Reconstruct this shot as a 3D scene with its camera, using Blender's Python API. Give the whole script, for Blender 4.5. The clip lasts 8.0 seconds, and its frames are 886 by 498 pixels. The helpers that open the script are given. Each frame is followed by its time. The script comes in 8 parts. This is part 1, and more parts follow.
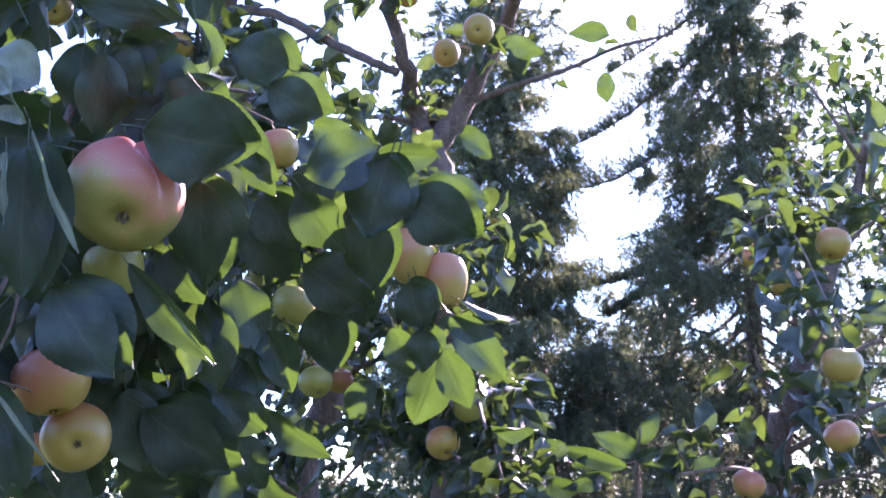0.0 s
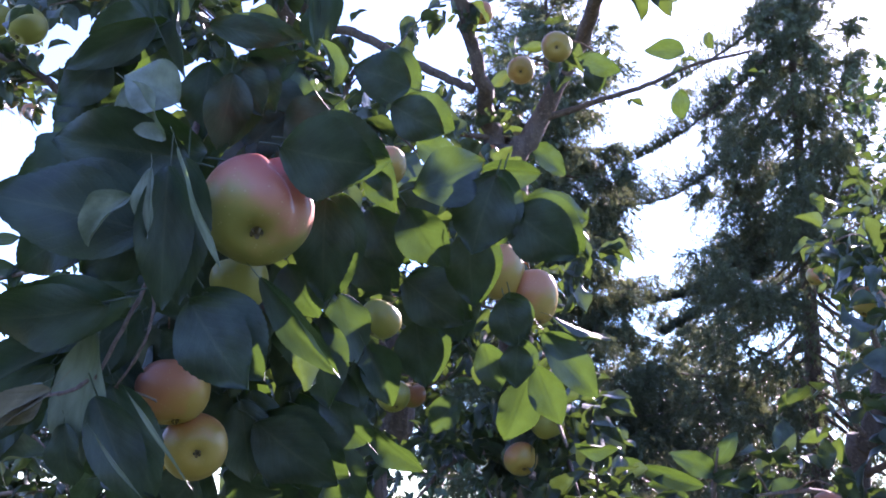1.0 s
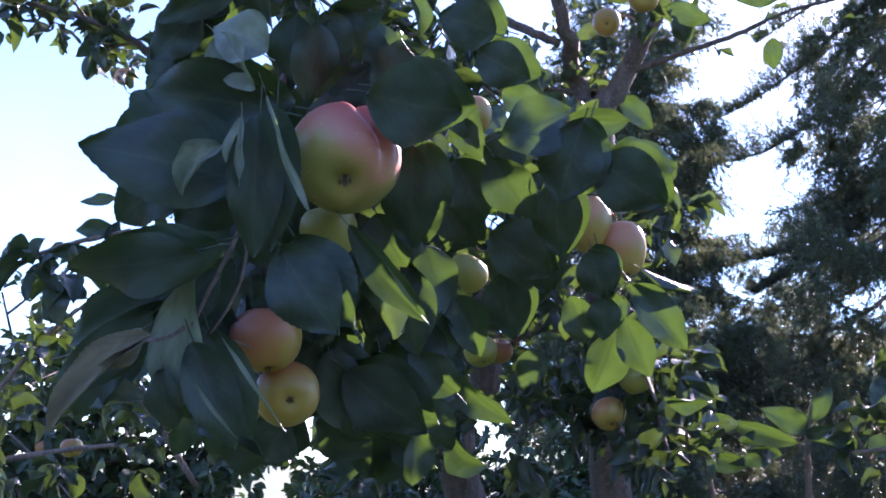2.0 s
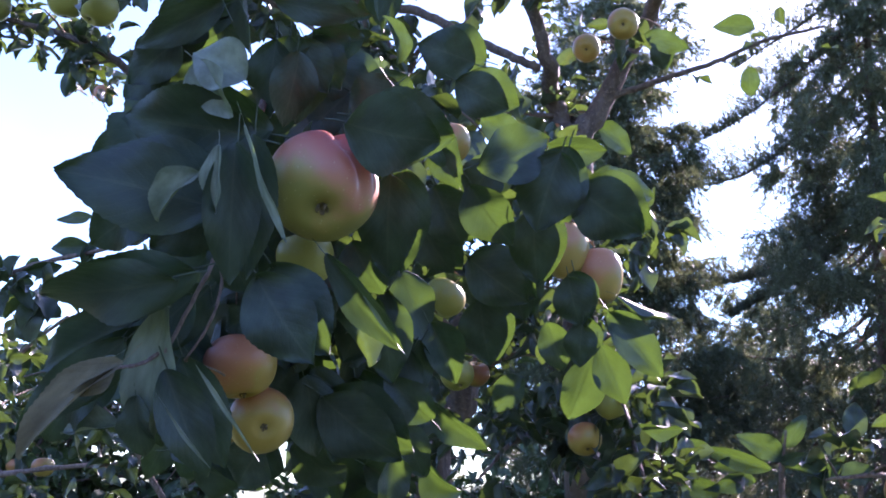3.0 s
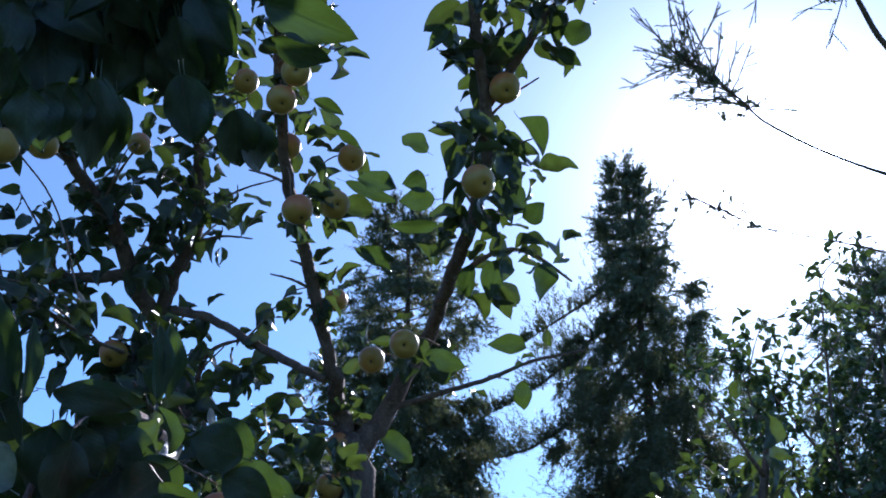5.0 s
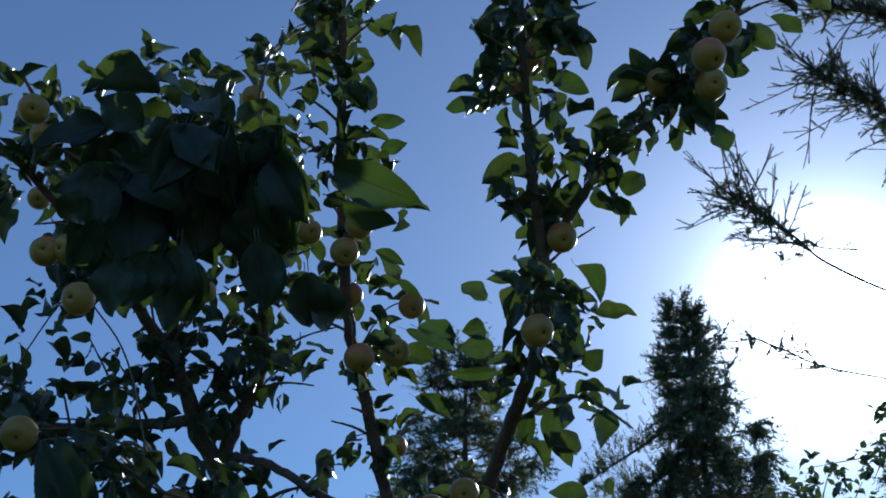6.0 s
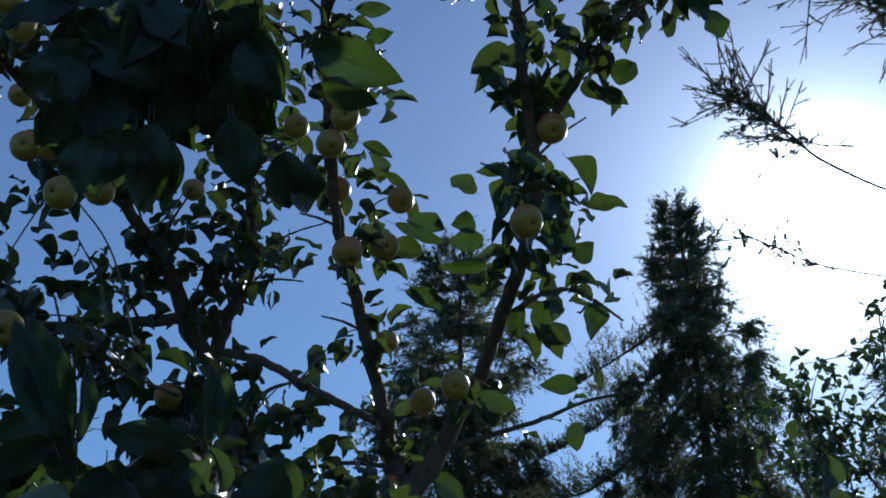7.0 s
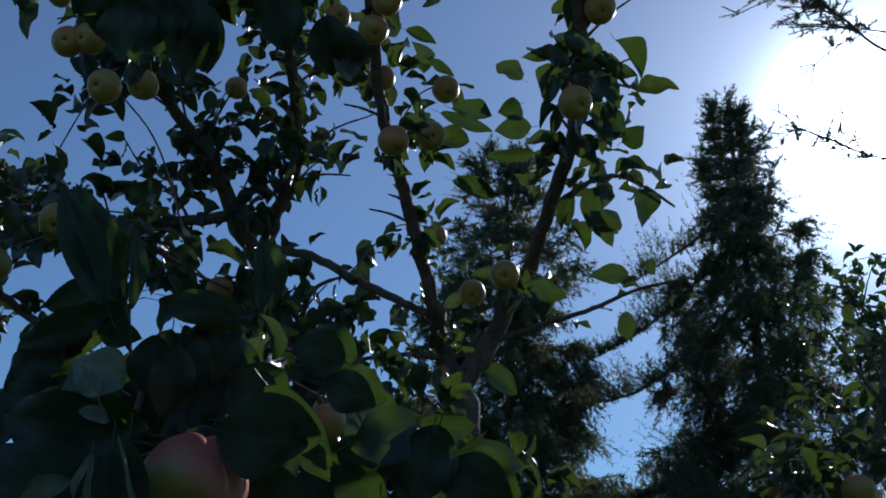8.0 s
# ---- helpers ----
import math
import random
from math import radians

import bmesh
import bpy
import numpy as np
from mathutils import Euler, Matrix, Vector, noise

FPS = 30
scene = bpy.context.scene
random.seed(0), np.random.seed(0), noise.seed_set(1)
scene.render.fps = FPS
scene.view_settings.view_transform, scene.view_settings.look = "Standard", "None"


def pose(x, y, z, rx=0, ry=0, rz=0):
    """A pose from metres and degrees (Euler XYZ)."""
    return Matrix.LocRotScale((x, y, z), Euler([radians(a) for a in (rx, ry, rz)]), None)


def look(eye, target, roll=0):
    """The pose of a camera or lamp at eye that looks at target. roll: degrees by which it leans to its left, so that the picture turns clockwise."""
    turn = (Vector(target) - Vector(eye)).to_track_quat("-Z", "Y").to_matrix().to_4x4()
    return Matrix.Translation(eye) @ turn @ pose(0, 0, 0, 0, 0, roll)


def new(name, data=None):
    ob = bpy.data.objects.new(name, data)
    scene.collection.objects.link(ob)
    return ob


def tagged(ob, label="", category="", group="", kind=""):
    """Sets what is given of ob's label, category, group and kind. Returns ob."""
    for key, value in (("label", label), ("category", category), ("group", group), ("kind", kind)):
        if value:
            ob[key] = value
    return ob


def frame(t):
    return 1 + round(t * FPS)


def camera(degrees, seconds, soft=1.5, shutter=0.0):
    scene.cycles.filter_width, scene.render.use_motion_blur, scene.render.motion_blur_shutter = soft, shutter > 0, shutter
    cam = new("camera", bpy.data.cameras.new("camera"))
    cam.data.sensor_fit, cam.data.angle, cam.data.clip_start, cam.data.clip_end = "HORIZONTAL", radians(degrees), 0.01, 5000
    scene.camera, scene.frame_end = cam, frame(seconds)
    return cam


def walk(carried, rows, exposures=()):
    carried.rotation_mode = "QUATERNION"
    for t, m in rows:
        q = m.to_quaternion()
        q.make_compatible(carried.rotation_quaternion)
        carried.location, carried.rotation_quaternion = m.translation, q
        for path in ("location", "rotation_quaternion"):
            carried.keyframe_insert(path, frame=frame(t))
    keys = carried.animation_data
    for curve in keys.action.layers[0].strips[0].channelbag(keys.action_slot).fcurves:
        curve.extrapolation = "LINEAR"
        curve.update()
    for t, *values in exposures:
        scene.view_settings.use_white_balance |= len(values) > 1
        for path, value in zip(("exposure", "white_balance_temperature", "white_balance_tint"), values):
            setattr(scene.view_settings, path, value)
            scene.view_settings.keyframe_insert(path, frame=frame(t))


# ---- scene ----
EXPOSURES = [(0.0, 3.15, 6200, 54), (0.5, 2.85, 6150, 52), (1.0, 2.7, 6150, 49), (1.5, 2.4, 5950, 46), (3.0, 2.6, 6150, 49), (3.5, 2.55, 6050, 48), (4.0, 2.2, 5950, 42), (4.5, 1.65, 5750, 32), (5.0, 1.0, 5600, 24), (5.2, 0.82, 5600, 20), (6.3, 0.1, 5750, 15), (7.0, 0.1, 5800, 15), (8.0, -0.15, 5850, 16)]
cam = camera(46.0, 8.0, soft=1.8)
# seconds, eye, yaw to the left, pitch up, roll
PATH = [
    (0, (-0.007, 0.038, 1.61), 0.02, 13.05, 0.01),
    (0.5, (-0.016, 0.046, 1.603), -0.64, 12.66, -0.10),
    (0.8, (-0.047, 0.036, 1.606), -0.18, 13.44, 0.35),
    (1, (-0.06, 0.028, 1.608), 2.75, 13.88, 1.17),
    (1.2, (-0.060, 0.025, 1.608), 5.58, 14.00, 1.57),
    (1.5, (-0.061, 0.024, 1.607), 7.22, 13.59, 1.88),
    (1.7, (-0.062, 0.031, 1.596), 7.49, 11.74, 1.67),
    (2.8, (-0.06, 0.029, 1.605), 6.94, 11.60, 2.00),
    (3, (-0.06, 0.029, 1.605), 6.33, 12.73, 2.14),
    (3.5, (-0.047, 0.018, 1.62), 6.26, 14.33, 1.43),
    (4, (-0.045, -0.012, 1.641), 5.21, 17.22, 0.30),
    (4.3, (-0.037, -0.030, 1.659), 2.02, 19.55, 0.40),
    (4.5, (-0.033, -0.043, 1.671), -0.91, 21.94, 0.13),
    (4.8, (-0.033, -0.065, 1.681), -3.72, 24.74, -0.05),
    (5, (-0.033, -0.076, 1.684), -5.02, 26.96, -0.12),
    (5.2, (-0.035, -0.082, 1.685), -4.63, 29.60, 0.11),
    (6.3, (-0.042, -0.116, 1.688), -0.87, 34.59, 1.58),
    (6.5, (-0.036, -0.107, 1.683), -1.37, 33.55, 1.25),
    (7, (-0.028, -0.079, 1.679), -1.77, 29.27, 0.73),
    (7.5, (-0.029, -0.092, 1.678), -1.32, 31.51, 0.44),
    (7.8, (-0.030, -0.071, 1.667), -0.19, 26.25, 0.75),
    (8, (-0.03, -0.043, 1.653), 1.01, 24.29, 0.72),
]
walk(cam, [(t, pose(*eye, 90 + up, 0, yaw) @ pose(0, 0, 0, 0, 0, lean)) for t, eye, yaw, up, lean in PATH], EXPOSURES)
# ---- light ----
SUN_AT = Vector((0.3679, 0.7966, 0.4797)).normalized()
SUN_HEIGHT = math.asin(SUN_AT.z)
SUN_TURN = math.atan2(SUN_AT.x, SUN_AT.y)

sky_world = bpy.data.worlds.new("sky")
scene.world = sky_world
sky_world.use_nodes = True
wn, wl = sky_world.node_tree.nodes, sky_world.node_tree.links
sky = wn.new("ShaderNodeTexSky")
sky.sky_type, sky.sun_disc = "NISHITA", False
sky.sun_elevation, sky.sun_rotation = SUN_HEIGHT, SUN_TURN
sky.air_density, sky.dust_density, sky.ozone_density = 1.0, 0.15, 2.4
wn["Background"].inputs["Strength"].default_value = 0.09
# the bright aureole of hazy air round the sun, and thin high cloud low in the sky
where = wn.new("ShaderNodeTexCoord")
near = wn.new("ShaderNodeVectorMath")
near.operation = "DOT_PRODUCT"
near.inputs[1].default_value = SUN_AT
wl.new(where.outputs["Generated"], near.inputs[0])


def sky_power(exponent, gain):
    up = wn.new("ShaderNodeMath")
    up.operation, up.use_clamp = "POWER", False
    up.inputs[1].default_value = exponent
    keep = wn.new("ShaderNodeMath")
    keep.operation = "MAXIMUM"
    keep.inputs[1].default_value = 0.0
    wl.new(near.outputs["Value"], keep.inputs[0])
    wl.new(keep.outputs[0], up.inputs[0])
    mul = wn.new("ShaderNodeMath")
    mul.operation = "MULTIPLY"
    mul.inputs[1].default_value = gain
    wl.new(up.outputs[0], mul.inputs[0])
    return mul.outputs[0]


halo = wn.new("ShaderNodeMath")
halo.operation = "ADD"
inner = wn.new("ShaderNodeMath")
inner.operation = "ADD"
wl.new(sky_power(18, 1.2), inner.inputs[0])
wl.new(sky_power(90, 7.0), inner.inputs[1])
wl.new(inner.outputs[0], halo.inputs[0])
wl.new(sky_power(500, 90.0), halo.inputs[1])
glow = wn.new("ShaderNodeVectorMath")
glow.operation = "SCALE"
glow.inputs[0].default_value = (0.86, 0.96, 1.04)
wl.new(halo.outputs[0], glow.inputs["Scale"])
total = wn.new("ShaderNodeVectorMath")
total.operation = "ADD"
wl.new(glow.outputs[0], total.inputs[1])
split = wn.new("ShaderNodeSeparateXYZ")
wl.new(where.outputs["Generated"], split.inputs[0])
clear = wn.new("ShaderNodeMapRange")
clear.interpolation_type = "SMOOTHSTEP"
clear.inputs[1].default_value, clear.inputs[2].default_value = 0.62, 0.08
wl.new(split.outputs["Z"], clear.inputs[0])
blue = wn.new("ShaderNodeMix")
blue.data_type, blue.blend_type = "RGBA", "MULTIPLY"
blue.inputs["B"].default_value = (0.60, 0.82, 0.92, 1)
wl.new(clear.outputs[0], blue.inputs["Factor"])
air = wn.new("ShaderNodeMix")
air.data_type, air.blend_type = "RGBA", "MULTIPLY"
air.inputs["Factor"].default_value = 1.0
air.inputs["B"].default_value = (0.88, 0.965, 1.0, 1)
wl.new(sky.outputs[0], air.inputs["A"])
wl.new(air.outputs["Result"], blue.inputs["A"])
wl.new(blue.outputs["Result"], total.inputs[0])
low = wn.new("ShaderNodeMapRange")
low.inputs[1].default_value, low.inputs[2].default_value = 0.36, 0.05
wl.new(split.outputs["Z"], low.inputs[0])
puff = wn.new("ShaderNodeTexNoise")
puff.inputs["Scale"].default_value, puff.inputs["Detail"].default_value = 3.2, 7
wl.new(where.outputs["Generated"], puff.inputs["Vector"])
cover = wn.new("ShaderNodeMapRange")
cover.inputs[1].default_value, cover.inputs[2].default_value = 0.46, 0.70
wl.new(puff.outputs["Fac"], cover.inputs[0])
cloud = wn.new("ShaderNodeMath")
cloud.operation = "MULTIPLY"
wl.new(low.outputs[0], cloud.inputs[0])
wl.new(cover.outputs[0], cloud.inputs[1])
thin = wn.new("ShaderNodeMath")
thin.operation = "MULTIPLY"
thin.inputs[1].default_value = 0.2
wl.new(cloud.outputs[0], thin.inputs[0])
veil = wn.new("ShaderNodeMix")
veil.data_type = "RGBA"
veil.inputs["B"].default_value = (6.0, 6.4, 7.0, 1)
wl.new(thin.outputs[0], veil.inputs["Factor"])
wl.new(total.outputs[0], veil.inputs["A"])
wl.new(veil.outputs["Result"], wn["Background"].inputs["Color"])

sun = new("sun", bpy.data.lights.new("sun", "SUN"))
sun.data.energy, sun.data.angle, sun.data.color = 5.0, radians(0.53), (1.0, 0.95, 0.86)
sun.matrix_world = look(SUN_AT * 60, (0, 0, 0))


# ---- materials ----
def material(name):
    mat = bpy.data.materials.new(name)
    mat.use_nodes = True
    n, l = mat.node_tree.nodes, mat.node_tree.links
    return mat, n, l, n["Principled BSDF"]


def ramp_node(n, stops):
    node = n.new("ShaderNodeValToRGB")
    while len(node.color_ramp.elements) < len(stops):
        node.color_ramp.elements.new(0.5)
    for e, (at, col) in zip(node.color_ramp.elements, stops):
        e.position, e.color = at, (*col, 1)
    return node


def noise_node(n, l, scale, detail=4, coord="Object", vec=None):
    tex = n.new("ShaderNodeTexNoise")
    tex.inputs["Scale"].default_value, tex.inputs["Detail"].default_value = scale, detail
    if vec is None:
        vec = n.new("ShaderNodeTexCoord").outputs[coord]
    l.new(vec, tex.inputs["Vector"])
    return tex


def math_node(n, l, op, a, b, clamp=False):
    m = n.new("ShaderNodeMath")
    m.operation, m.use_clamp = op, clamp
    for i, v in enumerate((a, b)):
        if isinstance(v, (int, float)):
            m.inputs[i].default_value = v
        elif v is not None:
            l.new(v, m.inputs[i])
    return m.outputs[0]


def mix_node(n, l, fac, a, b, blend="MIX"):
    m = n.new("ShaderNodeMix")
    m.data_type, m.blend_type = "RGBA", blend
    for key, v in (("Factor", fac), ("A", a), ("B", b)):
        if isinstance(v, (int, float)):
            m.inputs[key].default_value = v
        elif isinstance(v, tuple):
            m.inputs[key].default_value = (*v, 1)
        else:
            l.new(v, m.inputs[key])
    return m.outputs["Result"]


def leaf_material(name, dark, light, glow, share, single):
    """Leaf blade: veins from the blade's own coordinates, light shining through, waxy gloss. single: one leaf an object."""
    mat, n, l, bsdf = material(name)
    uv = n.new("ShaderNodeUVMap")
    uv.uv_map = "blade"
    sep = n.new("ShaderNodeSeparateXYZ")
    l.new(uv.outputs[0], sep.inputs[0])
    side = math_node(n, l, "ABSOLUTE", math_node(n, l, "SUBTRACT", sep.outputs[0], 0.5), None)
    run = math_node(n, l, "SUBTRACT", sep.outputs[1], math_node(n, l, "MULTIPLY", side, 0.75))
    saw = math_node(n, l, "FRACT", math_node(n, l, "MULTIPLY", run, 9.0), None)
    vein = math_node(n, l, "LESS_THAN", math_node(n, l, "ABSOLUTE", math_node(n, l, "SUBTRACT", saw, 0.5), None), 0.07)
    mid = math_node(n, l, "LESS_THAN", side, 0.022)
    veins = math_node(n, l, "MAXIMUM", math_node(n, l, "MULTIPLY", vein, 0.45), mid)
    if single:
        info = n.new("ShaderNodeObjectInfo")
        rnd = info.outputs["Random"]
    else:
        info = n.new("ShaderNodeNewGeometry")
        rnd = info.outputs["Random Per Island"]
    spots = noise_node(n, l, 55, 5)
    base = mix_node(n, l, rnd, dark, light)
    base = mix_node(n, l, math_node(n, l, "MULTIPLY", spots.outputs["Fac"], 0.5), base, tuple(0.6 * v for v in dark))
    cloudy = noise_node(n, l, 2.6 if single else 45, 3)
    base = mix_node(n, l, math_node(n, l, "MULTIPLY", math_node(n, l, "SUBTRACT", cloudy.outputs["Fac"], 0.38, True), 2.2, True), base, tuple(1.9 * v for v in light))
    base = mix_node(n, l, math_node(n, l, "MULTIPLY", veins, 0.16), base, (0.16, 0.20, 0.10))
    spot2 = noise_node(n, l, 130, 2)
    brown = math_node(n, l, "GREATER_THAN", spot2.outputs["Fac"], 0.735)
    base = mix_node(n, l, math_node(n, l, "MULTIPLY", brown, 0.8), base, (0.10, 0.05, 0.02))
    l.new(base, bsdf.inputs["Base Color"])
    gloss = math_node(n, l, "ADD", 0.30 if single else 0.20, math_node(n, l, "MULTIPLY", cloudy.outputs["Fac"], 0.30))
    l.new(gloss, bsdf.inputs["Roughness"])
    bsdf.inputs["Specular IOR Level"].default_value = 0.28 if single else 0.42
    through_it = n.new("ShaderNodeBsdfTranslucent")
    tint = mix_node(n, l, rnd, glow, tuple(0.78 * v for v in glow))
    tint = mix_node(n, l, math_node(n, l, "MULTIPLY", veins, 0.75), tint, tuple(0.40 * v for v in glow))
    patch = noise_node(n, l, 3.4 if single else 55, 3)
    mottle = math_node(n, l, "MULTIPLY", math_node(n, l, "SUBTRACT", patch.outputs["Fac"], 0.3, True), 1.3, True)
    tint = mix_node(n, l, mottle, tint, tuple(0.55 * v for v in glow))
    tint = mix_node(n, l, math_node(n, l, "MULTIPLY", brown, 0.8), tint, (0.10, 0.05, 0.02))
    l.new(tint, through_it.inputs["Color"])
    both = n.new("ShaderNodeMixShader")
    both.inputs[0].default_value = share
    l.new(bsdf.outputs[0], both.inputs[1])
    l.new(through_it.outputs[0], both.inputs[2])
    l.new(both.outputs[0], n["Material Output"].inputs["Surface"])
    bump = n.new("ShaderNodeBump")
    bump.inputs["Strength"].default_value, bump.inputs["Distance"].default_value = 0.35, 0.0016
    pillow = math_node(n, l, "SUBTRACT", 0.25, math_node(n, l, "POWER", math_node(n, l, "SUBTRACT", math_node(n, l, "FRACT", math_node(n, l, "ADD", math_node(n, l, "MULTIPLY", run, 9.0), 0.5), None), 0.5), 2.0))
    relief = math_node(n, l, "ADD", math_node(n, l, "MULTIPLY", pillow, 0.8), math_node(n, l, "MULTIPLY", spots.outputs["Fac"], 0.6))
    l.new(math_node(n, l, "SUBTRACT", relief, mid), bump.inputs["Height"])
    l.new(bump.outputs[0], bsdf.inputs["Normal"])
    return mat


LEAF = leaf_material("apple_leaf", (0.020, 0.032, 0.030), (0.034, 0.052, 0.043), (0.19, 0.36, 0.045), 0.105, True)
LEAF_PALE = leaf_material("apple_leaf_underside", (0.115, 0.145, 0.128), (0.18, 0.21, 0.18), (0.20, 0.34, 0.05), 0.15, True)
LEAF_DRY = leaf_material("withered_leaf", (0.095, 0.09, 0.062), (0.165, 0.145, 0.095), (0.26, 0.17, 0.10), 0.10, True)
LEAF_MANY = leaf_material("apple_foliage", (0.020, 0.030, 0.029), (0.038, 0.054, 0.042), (0.21, 0.35, 0.045), 0.12, False)
FAR_LEAF = leaf_material("far_foliage", (0.035, 0.062, 0.036), (0.06, 0.095, 0.048), (0.17, 0.29, 0.05), 0.14, False)


def bark_material(name, a, b, scale):
    mat, n, l, bsdf = material(name)
    coord = n.new("ShaderNodeTexCoord")
    big, fine = noise_node(n, l, scale, 6), noise_node(n, l, scale * 7, 5)
    stretch = n.new("ShaderNodeMapping")
    stretch.inputs["Scale"].default_value = (3, 3, 0.6)
    l.new(coord.outputs["Object"], stretch.inputs["Vector"])
    l.new(stretch.outputs[0], big.inputs["Vector"])
    tone = ramp_node(n, [(0.3, a), (0.7, b)])
    l.new(big.outputs["Fac"], tone.inputs[0])
    grey = mix_node(n, l, math_node(n, l, "GREATER_THAN", fine.outputs["Fac"], 0.60), tone.outputs[0], tuple(min(1, 1.1 * v) for v in b))
    l.new(grey, bsdf.inputs["Base Color"])
    bsdf.inputs["Roughness"].default_value = 0.85
    bump = n.new("ShaderNodeBump")
    bump.inputs["Strength"].default_value, bump.inputs["Distance"].default_value = 0.7, 0.006
    l.new(math_node(n, l, "ADD", big.outputs["Fac"], fine.outputs["Fac"]), bump.inputs["Height"])
    l.new(bump.outputs[0], bsdf.inputs["Normal"])
    return mat


BARK = bark_material("apple_bark", (0.085, 0.060, 0.052), (0.17, 0.125, 0.105), 22)
TWIG = bark_material("apple_twig", (0.13, 0.085, 0.07), (0.27, 0.20, 0.165), 60)
FIR_BARK = bark_material("spruce_bark", (0.05, 0.037, 0.03), (0.13, 0.095, 0.075), 9)


def apple_material(name, stops, shift):
    """Yellow-green skin, a rosy blush from the stem end down one cheek, pale flecks."""
    mat, n, l, bsdf = material(name)
    coord, info = n.new("ShaderNodeTexCoord"), n.new("ShaderNodeObjectInfo")
    sep = n.new("ShaderNodeSeparateXYZ")
    l.new(coord.outputs["Object"], sep.inputs[0])
    warp, fleck = noise_node(n, l, 34, 4), n.new("ShaderNodeTexVoronoi")
    l.new(coord.outputs["Object"], fleck.inputs["Vector"])
    fleck.inputs["Scale"].default_value = 260
    high = math_node(n, l, "MULTIPLY", sep.outputs["Z"], 11.5)
    cheek = math_node(n, l, "MULTIPLY", sep.outputs["X"], 16.0)
    drift = math_node(n, l, "MULTIPLY", math_node(n, l, "SUBTRACT", warp.outputs["Fac"], 0.5), 1.1)
    red = math_node(n, l, "ADD", math_node(n, l, "ADD", high, cheek), drift)
    red = math_node(n, l, "ADD", red, math_node(n, l, "MULTIPLY", math_node(n, l, "SUBTRACT", info.outputs["Random"], shift), 0.5))
    tone = ramp_node(n, stops)
    l.new(red, tone.inputs[0])
    green = mix_node(n, l, math_node(n, l, "MULTIPLY", warp.outputs["Fac"], 0.35), tone.outputs[0], (0.27, 0.25, 0.06))
    dots = math_node(n, l, "LESS_THAN", fleck.outputs["Distance"], 0.14)
    skin = mix_node(n, l, math_node(n, l, "MULTIPLY", dots, 0.15), green, (0.72, 0.66, 0.36))
    l.new(skin, bsdf.inputs["Base Color"])
    bsdf.inputs["Roughness"].default_value = 0.38
    bsdf.inputs["Subsurface Weight"].default_value = 0.12
    bsdf.inputs["Subsurface Radius"].default_value = (0.01, 0.006, 0.003)
    bump = n.new("ShaderNodeBump")
    bump.inputs["Strength"].default_value, bump.inputs["Distance"].default_value = 0.12, 0.001
    l.new(warp.outputs["Fac"], bump.inputs["Height"])
    l.new(bump.outputs[0], bsdf.inputs["Normal"])
    return mat


SKIN = apple_material("apple_skin", [(0.0, (0.36, 0.225, 0.048)), (0.16, (0.43, 0.20, 0.056)), (0.42, (0.51, 0.175, 0.08)), (0.9, (0.49, 0.115, 0.075))], 0.60)
# the darkened green end also paints in shade on the apple's underside
SKIN_ROSY = apple_material("rosy_green_apple_skin", [(0.0, (0.20, 0.175, 0.042)), (0.14, (0.28, 0.19, 0.055)), (0.34, (0.44, 0.15, 0.11)), (0.75, (0.46, 0.055, 0.07))], 0.4)
SKIN_GREEN = apple_material("green_apple_skin", [(0.0, (0.27, 0.25, 0.05)), (0.5, (0.31, 0.26, 0.06)), (0.85, (0.36, 0.22, 0.07))], 0.9)


def plain_noise(name, a, b, scale, rough, bump_by=0.3):
    mat, n, l, bsdf = material(name)
    tex, fine = noise_node(n, l, scale, 6), noise_node(n, l, scale * 9, 3)
    tone = ramp_node(n, [(0.32, a), (0.68, b)])
    l.new(tex.outputs["Fac"], tone.inputs[0])
    col = mix_node(n, l, 0.3, tone.outputs[0], fine.outputs["Color"], "SOFT_LIGHT")
    l.new(col, bsdf.inputs["Base Color"])
    bsdf.inputs["Roughness"].default_value = rough
    bump = n.new("ShaderNodeBump")
    bump.inputs["Strength"].default_value, bump.inputs["Distance"].default_value = bump_by, 0.01
    l.new(fine.outputs["Fac"], bump.inputs["Height"])
    l.new(bump.outputs[0], bsdf.inputs["Normal"])
    return mat


CALYX = plain_noise("dried_calyx", (0.06, 0.04, 0.02), (0.16, 0.12, 0.06), 300, 0.9)
STALK = plain_noise("apple_stalk", (0.10, 0.09, 0.04), (0.20, 0.16, 0.08), 200, 0.7)
GRASS = plain_noise("lawn", (0.040, 0.075, 0.022), (0.085, 0.115, 0.045), 1.2, 0.95, 0.8)
SHOOT = bark_material("downy_shoot", (0.14, 0.095, 0.088), (0.25, 0.18, 0.165), 120)


